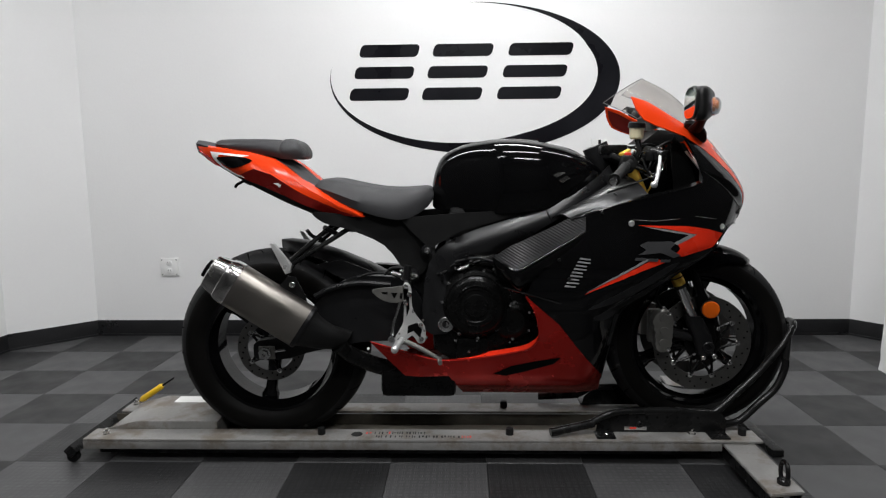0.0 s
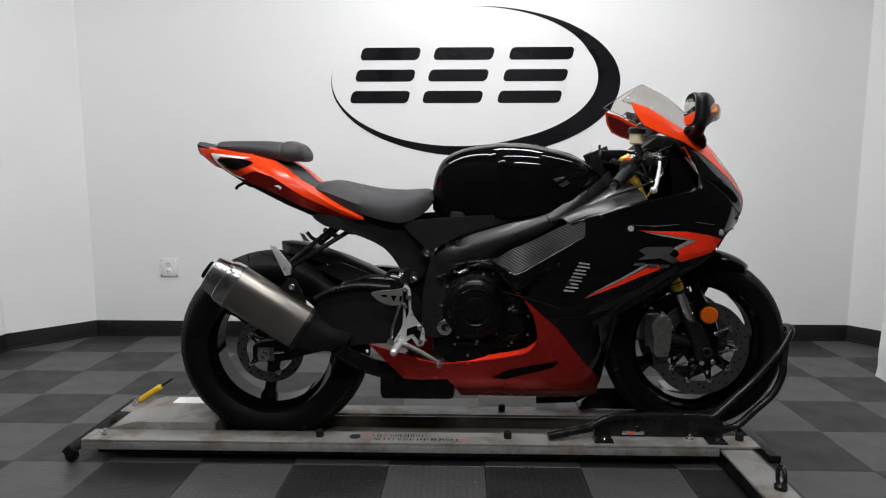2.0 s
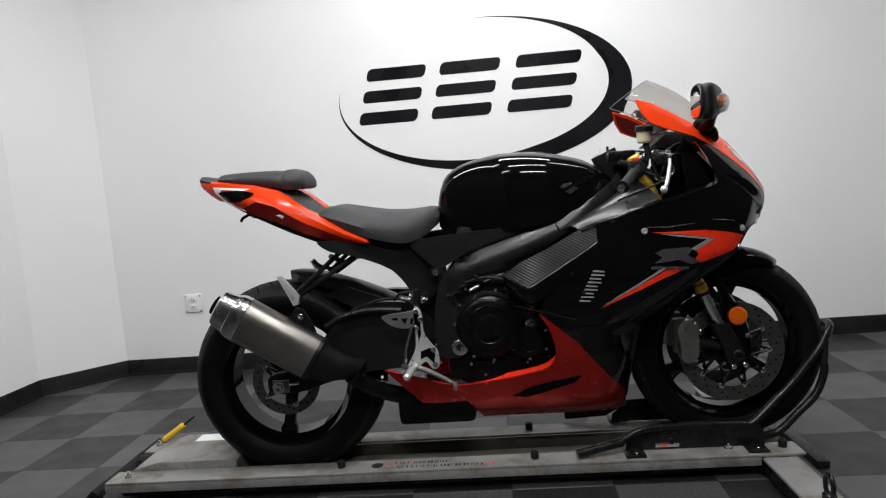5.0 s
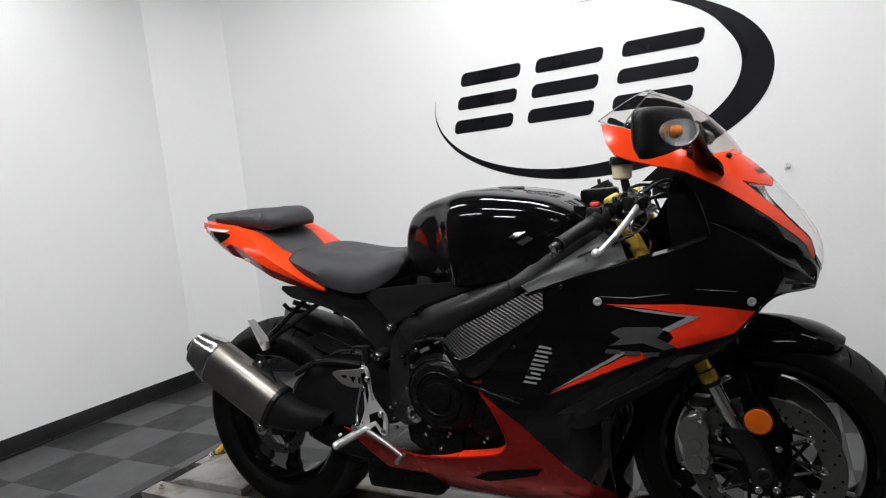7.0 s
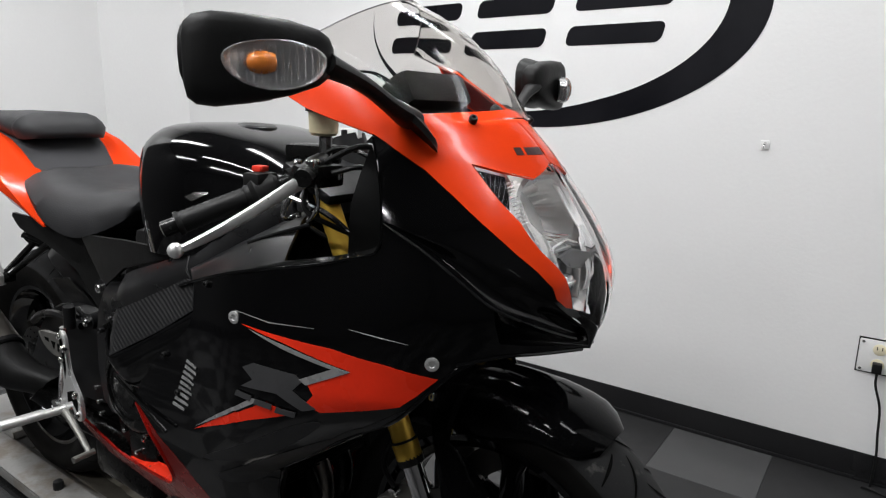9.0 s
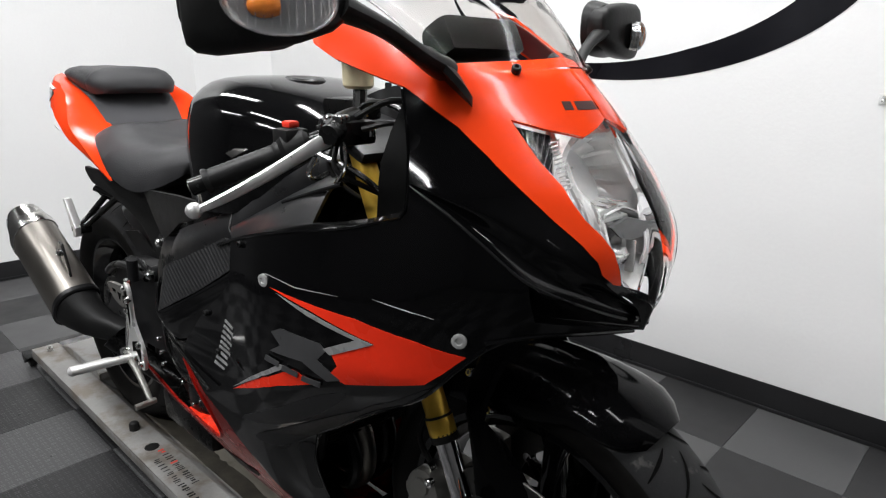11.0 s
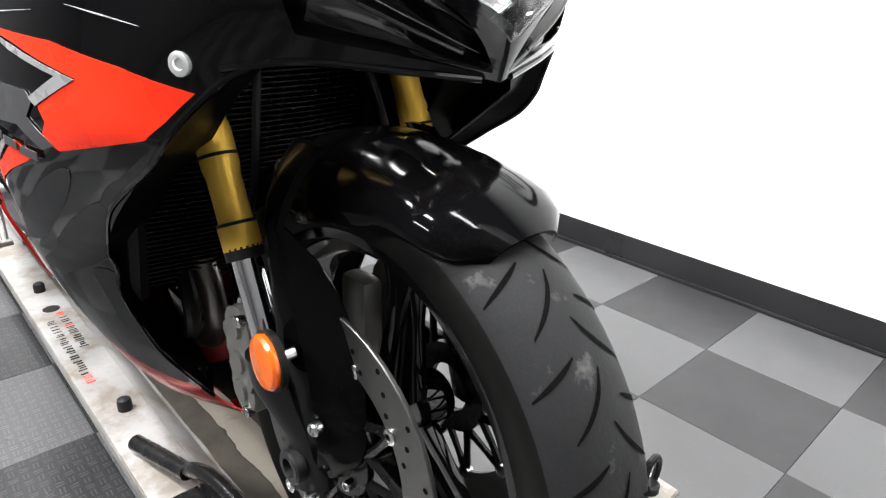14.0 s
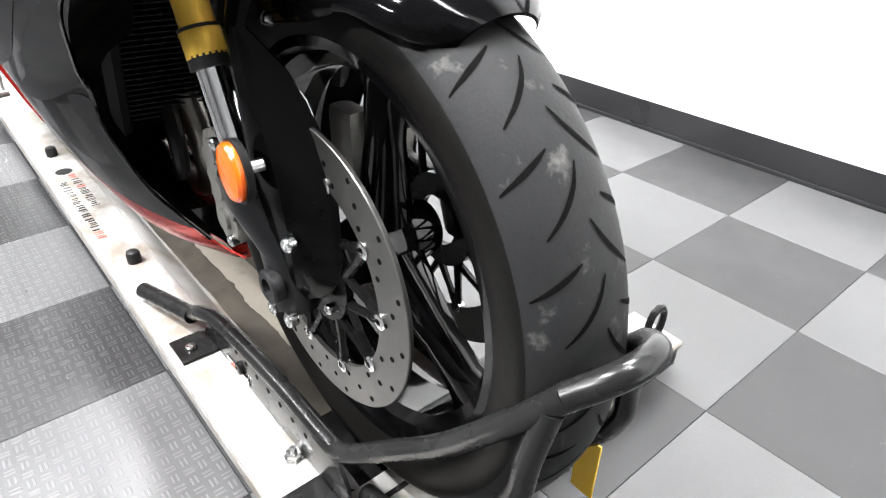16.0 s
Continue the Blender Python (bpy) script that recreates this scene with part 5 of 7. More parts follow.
def tail():
    def mid(x):
        return .978 - .40 * (x + .18)

    def width(x):
        return interp(x, [(-.22, .06), (-.18, .095), (-.1, .138), (0, .172), (.06, .186), (.13, .184), (.2, .174), (.33, .166)])

    for s in (-1, 1):
        def place(x, z, s=s):
            d = z - mid(x)
            return (x, s * max(.02, width(x) + .002 - (9 * d * d if d > 0 else .62 * -d + 5 * d * d)), z)

        up = [(-.205, .994), (-.16, .989), (-.02, .972), (.055, .947), (.085, .925), (.13, .885), (.165, .860), (.195, .843), (.255, .808), (.330, .778), (.318, .775), (.255, .794), (.195, .823), (.15, .845), (.12, .863), (.055, .905), (0, .922), (-.062, .902), (-.114, .928), (-.165, .965), (-.195, .982)]
        part("tail_panel", skin(B(), up, place, (0.02, 0.012), 0.003), ORANGE, bike, "bright orange tail panel")
        rows = []
        for x, z, xi, zi, wi in ((-.16, .988, -.17, .991, .074), (-.09, .979, -.09, .976, .090), (-.02, .971, -.02, .963, .099), (.055, .946, .05, .947, .102), (.085, .924, .085, .926, .098), (.13, .885, .13, .888, .090), (.165, .859, .168, .866, .080), (.195, .842, .20, .858, .092), (.225, .825, .23, .842, .108), (.255, .807, .262, .824, .126), (.322, .779, .325, .795, .146)):
            a, b = Vector(place(x, z)), Vector((xi, s * wi, zi))
            c = a.lerp(b, .5) + Vector((0, 0, .006))
            rows.append([a, c, b, b + Vector((0, 0, -.003)), c + Vector((0, 0, -.003)), a + Vector((0, 0, -.003))])
        part("tail_top", loft(B(), rows), ORANGE, bike)
        part("tail_window", skin(B(), soft_outline([(-.128, .957), (-.06, .958), (-.008, .947), (-.045, .930), (-.088, .928)], 4), place, (0.02, 0.012), 0.001, 0.0016), GLOSS, bike, "black tail inset")
        part("tail_lens", skin(B(), [(-.150, .976), (-.02, .961), (-.04, .957), (-.118, .966), (-.128, .952), (-.108, .932), (-.075, .912), (-.04, .897), (-.062, .902), (-.112, .928), (-.140, .953)], place, (0.02, 0.012), 0.0015, 0.002), PAPER, bike, "pale tail lens strip")
        part("tail_light", skin(B(), [(-.196, .981), (-.170, .969), (-.150, .958), (-.132, .940), (-.120, .931), (-.140, .936), (-.165, .952), (-.188, .972)], place, (0.02, 0.012), 0.004, 0.003), TAILRED, bike, "dark red tail light lens")
        part("tail_flash", skin(B(), [(.062, .879), (.076, .880), (.086, .873), (.078, .867), (.074, .874)], place, (0.02, 0.012), 0.001, 0.0015), PAPER, bike)
        def under(x, z):
            top = interp(x, [(-.07, .900), (0, .922), (.055, .905), (.12, .863), (.15, .845), (.195, .823), (.255, .794), (.325, .774)])
            p = place(x, top)
            return (x, p[1] - s * .75 * max(0, top - z), z)

        # same paint as the tail panel; red stands in for the shade below
        part("tail_lower", skin(B(), [(-.066, .902), (0, .922), (.055, .905), (.12, .863), (.15, .845), (.195, .823), (.255, .794), (.318, .7745), (.25, .781), (.193, .793), (.135, .815), (.084, .840), (-.016, .882)], under, (0.02, 0.010), 0.003), RED, bike, "lower tail flank, its shade put in as darker red")
        # black subframe cover below the seat
        o = soft_outline([(.175, .792), (.324, .776), (.412, .769), (.472, .735), (.521, .682), (.515, .631), (.491, .590), (.443, .606), (.383, .685), (.282, .735), (.205, .758)], 3)
        part("seat_cover", skin(B(), o, lambda x, z, s=s: (x, s * (.118 + .05 * max(0, min(1, (.5 - x) / .3))), z), (0.04, 0.04), 0.008), PLASTIC, bike, "matt black cover below the seat")
    # upper deck between the side panels
    bm = loft(B(), [[(x, -w, z), (x, -w * .5, z + .010), (x, w * .5, z + .010), (x, w, z), (x, w * .8, z - .02), (x, -w * .8, z - .02)] for x, z, w in ((-.222, 1.004, .045), (-.17, .992, .078), (-.05, .970, .100), (.05, .948, .104), (.085, .927, .100), (.13, .889, .094), (.168, .858, .088))])
    part("tail_deck", bm, TRIM, bike, "grey textured tail deck", 45)
    bm = loft(B(), [[(x, -w, z), (x, w, z), (x, w * .7, z - .03), (x, -w * .7, z - .03)] for x, z, w in ((-.225, 1.006, .03), (-.19, .985, .06), (-.06, .905, .07), (.06, .845, .08), (.17, .80, .10), (.30, .79, .11))])
    part("undertray", bm, PLASTIC, bike)
    bm = loft(B(), [[(x, -w, zt - .012), (x, -w * .6, zt), (x, w * .6, zt), (x, w, zt - .012), (x, w, zb + .008), (x, w * .5, zb), (x, -w * .5, zb), (x, -w, zb + .008)] for x, zt, zb, w in ((-.15, .972, .950, .070), (-.05, .952, .905, .108), (.05, .925, .868, .128), (.12, .868, .832, .128), (.20, .838, .800, .125), (.31, .795, .772, .120))])
    part("tail_core", bm, PLASTIC, bike)
    bm = sweep(B(), curve([(-.072, -.02, .895), (-.086, -.02, .882), (-.105, -.02, .872), (-.112, -.02, .862)], 4), 0.005, 8)
    sweep(bm, curve([(-.085, -.02, .884), (-.062, -.02, .872), (-.052, -.02, .878)], 4), 0.004, 8)
    part("plate_bracket", bm, STEELBLACK, bike)
    # pillion peg stays on the near side, hanger for the silencer
    for s in (-1, 1):
        for a, b in (((.228, .752), (.092, .640)), ((.285, .745), (.100, .632)), ((.235, .72), (.205, .745))):
            part("peg_stay", sweep(B(), [(a[0], s * .125, a[1]), (b[0], s * .165, b[1])], 0.0075, 10), STEELBLACK, bike)
        bm = prism(B(), [(.042, .699), (.056, .698), (.106, .634), (.102, .610), (.086, .606)], s * .172, s * .190, 0.003)
        part("pillion_peg", bm, LEVER, bike, "bright folded pillion peg")
        part("peg_pivot", lathe(B(), [(-.012, 0), (-.012, .014), (.012, .014), (.012, 0)], (.096, s * .165, .628), (0, 1, 0), 14), STEELBLACK, bike)
    for z0, x0 in ((.722, .148),):
        bm = sweep(B(), curve([(.185, -.10, .70), (.160, -.13, .715), (.145, -.14, .735)], 4), 0.006, 8)
        part("hook", bm, STEELBLACK, bike)


def exhaust():
    c0, c1 = Vector((-.055, -.238, .586)), Vector((.142, -.222, .453))
    ax = (c1 - c0).normalized()
    side = Vector((0, 1, 0)) - ax * ax.y
    side.normalize()
    up = side.cross(ax) * -1
    if up.z < 0:
        up = -up

    def ring(c, h, w, p=0.8, n=28):
        row = []
        for k in range(n):
            a = 2 * math.pi * k / n
            ca, sa = math.cos(a), math.sin(a)
            row.append(c + side * w * math.copysign(abs(ca) ** p, ca) + up * h * math.copysign(abs(sa) ** p, sa))
        return row

    bm = loft(B(), [ring(c0, .067, .050), ring(c0.lerp(c1, .03), .068, .051), ring(c0.lerp(c1, .97), .0675, .053), ring(c1, .066, .052)])
    sil = part("silencer", bm, TITAN, bike, "brushed titanium silencer", 40)
    bm = loft(B(), [ring(c0 - ax * .078, .046, .036), ring(c0 - ax * .074, .052, .040), ring(c0 - ax * .034, .060, .047), ring(c0 - ax * .032, .063, .049), ring(c0 - ax * .028, .064, .050), ring(c0 - ax * .020, .0675, .0525), ring(c0 + ax * .004, .0695, .0535), ring(c0 + ax * .006, .0680, .052)])
    part("end_cap", bm, POLISH, sil, "polished end cap", 30)
    bm = lathe(B(), [(0, 0.0), (0, .026), (.004, .028), (.010, .028), (.010, .024), (.002, .023), (.002, 0)], c0 - ax * .080, -ax, 24)
    part("outlet", bm, GROOVE, sil)
    bm = loft(B(), [ring(c1 - ax * .004, .0685, .055), ring(c1 + ax * .006, .0685, .055), ring(c1 + ax * .010, .065, .052)])
    part("clamp_band", bm, SATIN, sil)
    bm = loft(B(), [ring(c1 + ax * .008, .060, .050), ring(c1 + ax * .035 + Vector((0, .004, 0)), .050, .045), ring(c1 + ax * .07 + Vector((.005, .02, 0)), .040, .040), ring(c1 + ax * .12 + Vector((.02, .06, .005)), .032, .032)])
    part("link_cover", bm, PLASTIC, bike, "black exhaust link cover")
    line = curve([c1 + ax * .12 + Vector((0, .03, 0)), Vector((.27, -.15, .345)), Vector((.36, -.10, .29)), Vector((.50, -.04, .25)), Vector((.62, 0, .25))], 6)
    part("link_pipe", sweep(B(), line, 0.027, 14), ENGINE, bike)
    bm = prism(B(), [(.080, .578), (.105, .608), (.128, .605), (.150, .560), (.160, .530)], -.232, -.226, 0.001)
    part("hanger", bm, STEELBLACK, bike)
    bolt(bike, (.120, -.236, .583), 0.009)
    bm = box(B(), (.36, -.13, .196), (.60, .13, .285), 0.02)
    part("exhaust_box", bm, ENGINE, bike, "black exhaust collector box")
    # small white reflector on the side
    bolt(bike, (.333, -.19, .375), 0.004, material=PAPER)


def chassis():
    for s in (-1, 1):
        o = [(1.068, .925), (1.04, .900), (.944, .833), (.85, .797), (.76, .766), (.66, .735), (.591, .707), (.548, .676), (.520, .635), (.506, .575), (.498, .50), (.498, .43), (.53, .41), (.60, .42), (.605, .47), (.600, .56), (.610, .608), (.640, .640), (.726, .665), (.80, .704), (.861, .742), (.95, .795), (1.027, .842), (1.09, .87)]

        def place(x, z, s=s):
            e = interp(x, [(.5, .165), (.6, .178), (.75, .192), (.9, .190), (1.0, .165), (1.08, .12)])
            line = interp(x, [(.50, .54), (.56, .60), (.62, .675), (.75, .715), (.9, .775), (1.06, .885)])
            return (x, s * (e - min(.05, 11.0 * (z - line) ** 2) if x > .6 else e - .4 * (z - .54) ** 2), z)

        part("main_spar", skin(B(), fine(o, .03), place, (0.03, 0.010), 0.030), SPAR, bike, "satin black alloy frame spar")
        # satin cover and stay between the spar and the fairing's edge
        edge = [Vector(cowl_point(cowl_u(x, z), z, s)) for x, z in ((.935, .770), (1.0, .792), (1.06, .810), (1.118, .826), (1.160, .835))]
        top = [Vector((x, s * y, z)) for x, y, z in ((.885, .190, .772), (.965, .180, .815), (1.035, .158, .855), (1.080, .134, .882), (1.105, .120, .896))]
        rows = []
        for a, b in zip(curve(edge, 3), curve(top, 3)):
            a = Vector((a.x - .004, a.y * .90, a.z + .004))
            row = [a.lerp(b, f) + Vector((0, 0, .012 * math.sin(math.pi * f))) for f in (0, .2, .4, .6, .8, 1)]
            rows.append(row + [q + Vector((0, -s * .002, -.005)) for q in row[::-1]])
        part("spar_cover", loft(B(), rows), SPAR, bike, "satin black cover below the spar")
        part("stay", sweep(B(), [(1.045, s * .195, .845), (1.10, s * .19, .864), (1.165, s * .185, .885)], .003, 8), SATIN, bike)
        line = [Vector(place(x, z)) + Vector((0, s * .0006, 0)) for x, z in ((.870, .796), (.878, .775), (.888, .760))]
        part("weld_seam", sweep(B(), line, 0.0022, 6), SATIN, bike)
        for x, z in ((.526 - .012, .672), (.471, .594)):
            bolt(bike, (x, s * (.152 if x > .5 else .163), z), 0.010, (0, s, 0), STEEL, length=.010)
            part("boss", lathe(B(), [(-.03, 0), (-.03, .019), (.002, .017), (.002, 0)], (x, s * (.149 if x > .5 else .160), z), (0, s, 0), 16), SATIN, bike)
        for x, z in ((.633, .655), (.56, .60)):
            bolt(bike, (x, s * .181, z), 0.006, (0, s, 0), SATIN)
        # swing arm
        o = soft_outline([(-.045, .345), (-.035, .376), (.04, .392), (.10, .430), (.16, .500), (.225, .560), (.30, .588), (.38, .588), (.44, .575), (.485, .53), (.51, .46), (.50, .405), (.42, .385), (.30, .380), (.16, .352), (.04, .318), (-.035, .320)], 3)
        bm = skin(B(), fine(o, .03), lambda x, z, s=s: (x, s * (.118 + .02 * math.sin(max(0, min(1, x / .5)) * 3.1)), z), (0.03, 0.02), 0.035)
        part("swing_arm", bm, SATIN, bike, "black braced swing arm")
    part("arm_bridge", box(B(), (.33, -.10, .41), (.46, .10, .56), 0.02), SATIN, bike)
    line = curve([(.165, -.146, .528), (.22, -.15, .556), (.30, -.15, .572), (.40, -.145, .565)], 5)
    part("arm_rib", sweep(B(), line, 0.009, 8), SATIN, bike)
    line = curve([(.30, -.147, .588), (.345, -.15, .602), (.40, -.15, .600), (.43, -.15, .585)], 5)
    part("brake_hose", sweep(B(), line, 0.0045, 8), PLASTIC, bike)
    part("steering_head", sweep(B(), [(1.045, 0, .985), (1.125, 0, .80)], 0.04, 16), SATIN, bike)
    part("shock", sweep(B(), [(.50, 0, .70), (.47, 0, .40)], 0.03, 14), STEEL, bike)
    part("battery_tray", box(B(), (.25, -.09, .72), (.46, .09, .80), 0.02), PLASTIC, bike)
    part("airbox", box(B(), (.58, -.115, .68), (.98, .115, .80), 0.02), PLASTIC, bike)
    part("inner_guard", box(B(), (.455, -.075, .40), (.53, .075, .70), 0.02), PLASTIC, bike)


def engine():
    bm = B()
    prism(bm, [(.53, .36), (.52, .52), (.60, .60), (.70, .63), (.80, .60), (.98, .66), (1.02, .60), (.93, .45), (.92, .36), (.80, .30), (.62, .30)], -.155, .155, 0.02)
    part("engine_block", bm, ENGINE, bike, "black engine block")
    c = (.662, -.150, .508)
    bm = lathe(B(), [(0, 0), (0, .112), (.012, .110), (.020, .103), (.028, .094), (.040, .086), (.046, .074), (.048, .050), (.046, .048), (.046, .036), (.050, .034), (.050, .012), (.048, 0)], c, (0, -1, 0), 48)
    cc = part("clutch_cover", bm, ENGINE, bike, "black clutch cover")
    for k in range(11):
        a = 2 * math.pi * k / 11 + .2
        bolt(cc, (c[0] + .106 * math.cos(a), -.166, c[2] + .106 * math.sin(a)), 0.0055, material=STEEL if k % 3 else ENGINE)
    bm = lathe(B(), [(0, 0), (0, .062), (.014, .060), (.022, .050), (.026, .034), (.024, .030), (.026, .012), (.026, 0)], (.775, -.150, .455), (0, -1, 0), 36)
    sc = part("starter_cover", bm, ENGINE, bike)
    for k in range(6):
        a = 2 * math.pi * k / 6 + .5
        bolt(sc, (.775 + .056 * math.cos(a), -.166, .455 + .056 * math.sin(a)), 0.005)
    bm = lathe(B(), [(0, .0), (0, .024), (.010, .024), (.012, .020), (.012, .0115), (.004, .010), (.004, 0)], (.570, -.163, .446), (0, -1, 0), 24)
    part("pivot_cap", bm, STEEL, bike, "bright pivot bolt cap")
    for x, z in ((.60, .395), (.64, .36), (.69, .345), (.74, .35), (.79, .365), (.835, .39), (.85, .44), (.83, .52), (.80, .57), (.56, .515), (.60, .62), (.505, .43), (.50, .46), (.51, .405)):
        bolt(bike, (x, -.172, z), 0.0048)
    for x, z in ((.585, .560), (.560, .580), (.600, .405), (.665, .395), (.72, .385), (.765, .39), (.715, .615), (.745, .605), (.87, .47), (.865, .50), (.845, .545), (.815, .595)):
        bolt(bike, (x, -.170, z), 0.0042, material=STEEL if (int(x * 1000) % 2) else ENGINE)
    for r in (.062, .092):
        ring = [(.662 + r * math.cos(a), -.1985 + (.014 if r > .07 else 0), .508 + r * math.sin(a)) for a in (2 * math.pi * k / 40 for k in range(41))]
        part("cover_ring", sweep(B(), ring, .0022, 6, cap=False), ENGINE, bike)
    line = curve([(.60, -.176, .640), (.66, -.182, .652), (.72, -.182, .640), (.77, -.178, .612)], 6)
    part("clutch_cable", sweep(B(), line, .0045, 8), PLASTIC, bike)
    for x, z in ((.545, .60), (.585, .625), (.61, .615), (.655, .640)):
        part("hose_clip", sweep(B(), [(x, -.17, z), (x + .03, -.172, z + .012)], 0.006, 8), STEEL if x > .6 else ENGINE, bike)
    bm = box(B(), (.60, -.168, .335), (.70, -.150, .400), 0.008)
    part("side_cover", bm, ENGINE, bike)
    part("side_cover", box(B(), (.80, -.166, .535), (.87, -.150, .60), 0.008), ENGINE, bike)
    # cooling radiator with fins and side tanks
    top, bot = Vector((1.165, 0, .735)), Vector((1.065, 0, .43))
    n = 46
    bm = B()
    for k in range(n):
        q = top.lerp(bot, k / (n - 1))
        for y0, y1 in ((-.15, -.05), (-.05, .05), (.05, .15)):
            bow = .018
            xa, xb = q.x - bow * (y0 / .15) ** 2, q.x - bow * (y1 / .15) ** 2
            vs = [bm.verts.new(p) for p in ((xa, y0, q.z), (xb, y1, q.z), (xb - .022, y1, q.z + .001), (xa - .022, y0, q.z + .001), (xa, y0, q.z + .0016), (xb, y1, q.z + .0016), (xb - .022, y1, q.z + .0026), (xa - .022, y0, q.z + .0026))]
            for f in ((0, 1, 2, 3), (7, 6, 5, 4), (0, 4, 5, 1), (1, 5, 6, 2), (2, 6, 7, 3), (3, 7, 4, 0)):
                bm.faces.new([vs[i] for i in f])
    rad = tagged(part("radiator", bm, CORE, bike), "black radiator core with fine fins", kind="stuff")
    bm = B()
    for k in range(19):
        y = -.144 + .016 * k
        q = top
        sweep(bm, [(top.x - .012 - .018 * (y / .15) ** 2, y, top.z), (bot.x - .012 - .018 * (y / .15) ** 2, y, bot.z)], 0.002, 4)
    tagged(part("radiator_grid", bm, CORE, rad), "upright radiator tubes", kind="stuff")
    for y in (-.16, .16):
        part("radiator_tank", sweep(B(), [top + Vector((-.03, y, .01)), bot + Vector((-.03, y, -.01))], 0.018, 10), PLASTIC, rad)
    part("radiator_back", sweep(B(), [top + Vector((-.045, 0, 0)), bot + Vector((-.045, 0, 0))], 0.012, 4), GROOVE, rad)
    bm = loft(B(), [[top + Vector((-.05, y, .02)), top + Vector((-.045, y, .02)), bot + Vector((-.045, y, -.02)), bot + Vector((-.05, y, -.02))] for y in (-.17, 0, .17)])
    part("radiator_shroud", bm, GROOVE, rad)
    for y in (-.07, -.02, .04, .09):
        line = curve([(1.00, y, .52), (1.055, y, .42), (1.03, y * .8, .33), (.93, y * .6, .27), (.75, y * .4, .25), (.55, y * .3, .25)], 5)
        part("exhaust_header", sweep(B(), line, 0.018, 12), TITAN if y < -.06 else ENGINE, bike, "dark steel exhaust header")
    part("oil_cooler_hose", sweep(B(), curve([(1.05, -.10, .44), (1.075, -.105, .40), (1.05, -.10, .35), (.98, -.09, .33)], 5), 0.011, 10), PLASTIC, bike)


def foot_controls():
    for s in (-1, 1):
        y = s * .205
        y0, y1 = sorted((y, y + s * .008))
        hg = prism(B(), soft_outline([(.350, .558), (.372, .566), (.42, .570), (.452, .574), (.462, .556), (.452, .530), (.41, .522), (.375, .535)], 3), y0, y1, 0.0015)
        part("heel_guard", hg, ALU, bike, "silver alloy heel guard")
        for o in ([(.378, .555), (.398, .556), (.398, .548), (.384, .549)], [(.408, .553), (.428, .553), (.418, .535)], [(.436, .552), (.444, .552), (.440, .534), (.434, .536)]):
            part("cutout", prism(B(), o, y0 - .0006, y1 + .0006, 0), GROOVE, bike)
        br = prism(B(), soft_outline([(.446, .578), (.462, .580), (.470, .555), (.468, .510), (.492, .470), (.508, .448), (.508, .405), (.488, .398), (.470, .425), (.440, .398), (.418, .400), (.420, .420), (.440, .450), (.446, .50)], 3), y0, y1, 0.002)
        part("peg_bracket", br, LEVER, bike, "silver alloy peg bracket")
        part("cutout", prism(B(), [(.457, .452), (.486, .462), (.499, .440), (.494, .414), (.474, .436), (.455, .428)], y0 - .0006, y1 + .0006), GROOVE, bike)
        part("cutout", prism(B(), [(.451, .545), (.462, .545), (.463, .505), (.454, .480)], y0 - .0006, y1 + .0006), GROOVE, bike)
        for q in ((.405, .606, .030), (.432, .612, .022), (.46, .600, .024)):
            part("hose_union", sweep(B(), [(q[0], s * .165, q[1]), (q[0] + q[2], s * .168, q[1] - .006)], [.0075, .0055], 10), STEEL, bike)
        part("brake_hose", sweep(B(), curve([(.385, s * .17, .600), (.41, s * .175, .622), (.45, s * .172, .618), (.475, s * .165, .590)], 5), .004, 8), PLASTIC, bike)
        part("master_cylinder", sweep(B(), [(.452, y - s * .012, .585), (.458, y - s * .012, .632)], .0115, 12), SATIN, bike)
        for x, z in ((.452, .572), (.463, .548), (.452, .522), (.495, .455), (.497, .412), (.432, .408)):
            bolt(bike, (x, y + s * .008, z), 0.0075, (0, s, 0), STEEL, length=.007)
        line = [(.438, y, .408), (.436, y + s * .045, .410), (.432, y + s * .05, .410), (.428, y + s * .125, .412), (.426, y + s * .13, .412)]
        part("foot_peg", sweep(B(), line, [.009, .009, .0105, .0105, .006], 12), LEVER, bike, "knurled silver foot peg")
        line = curve([(.430, y + s * .010, .406), (.460, y + s * .012, .400), (.51, y + s * .016, .376), (.552, y + s * .020, .352)], 5)
        part("pedal_lever", sweep(B(), line, [.0095 - .004 * k / (len(line) - 1) for k in range(len(line))], 10), ALU, bike, "silver pedal lever")
        part("pedal_tip", sweep(B(), [(.552, y + s * .010, .351), (.554, y + s * .052, .350)], 0.0065, 10), ALU, bike)
        part("pushrod", sweep(B(), [(.408, y, .420), (.412, y, .455), (.452, y, .575), (.453, y, .590)], [.006, .0045, .0045, .008], 8), STEEL, bike)
        part("link_end", lathe(B(), [(-.008, 0), (-.008, .010), (.008, .010), (.008, 0)], (.407, y + s * .008, .412), (0, 1, 0), 14), STEEL, bike)


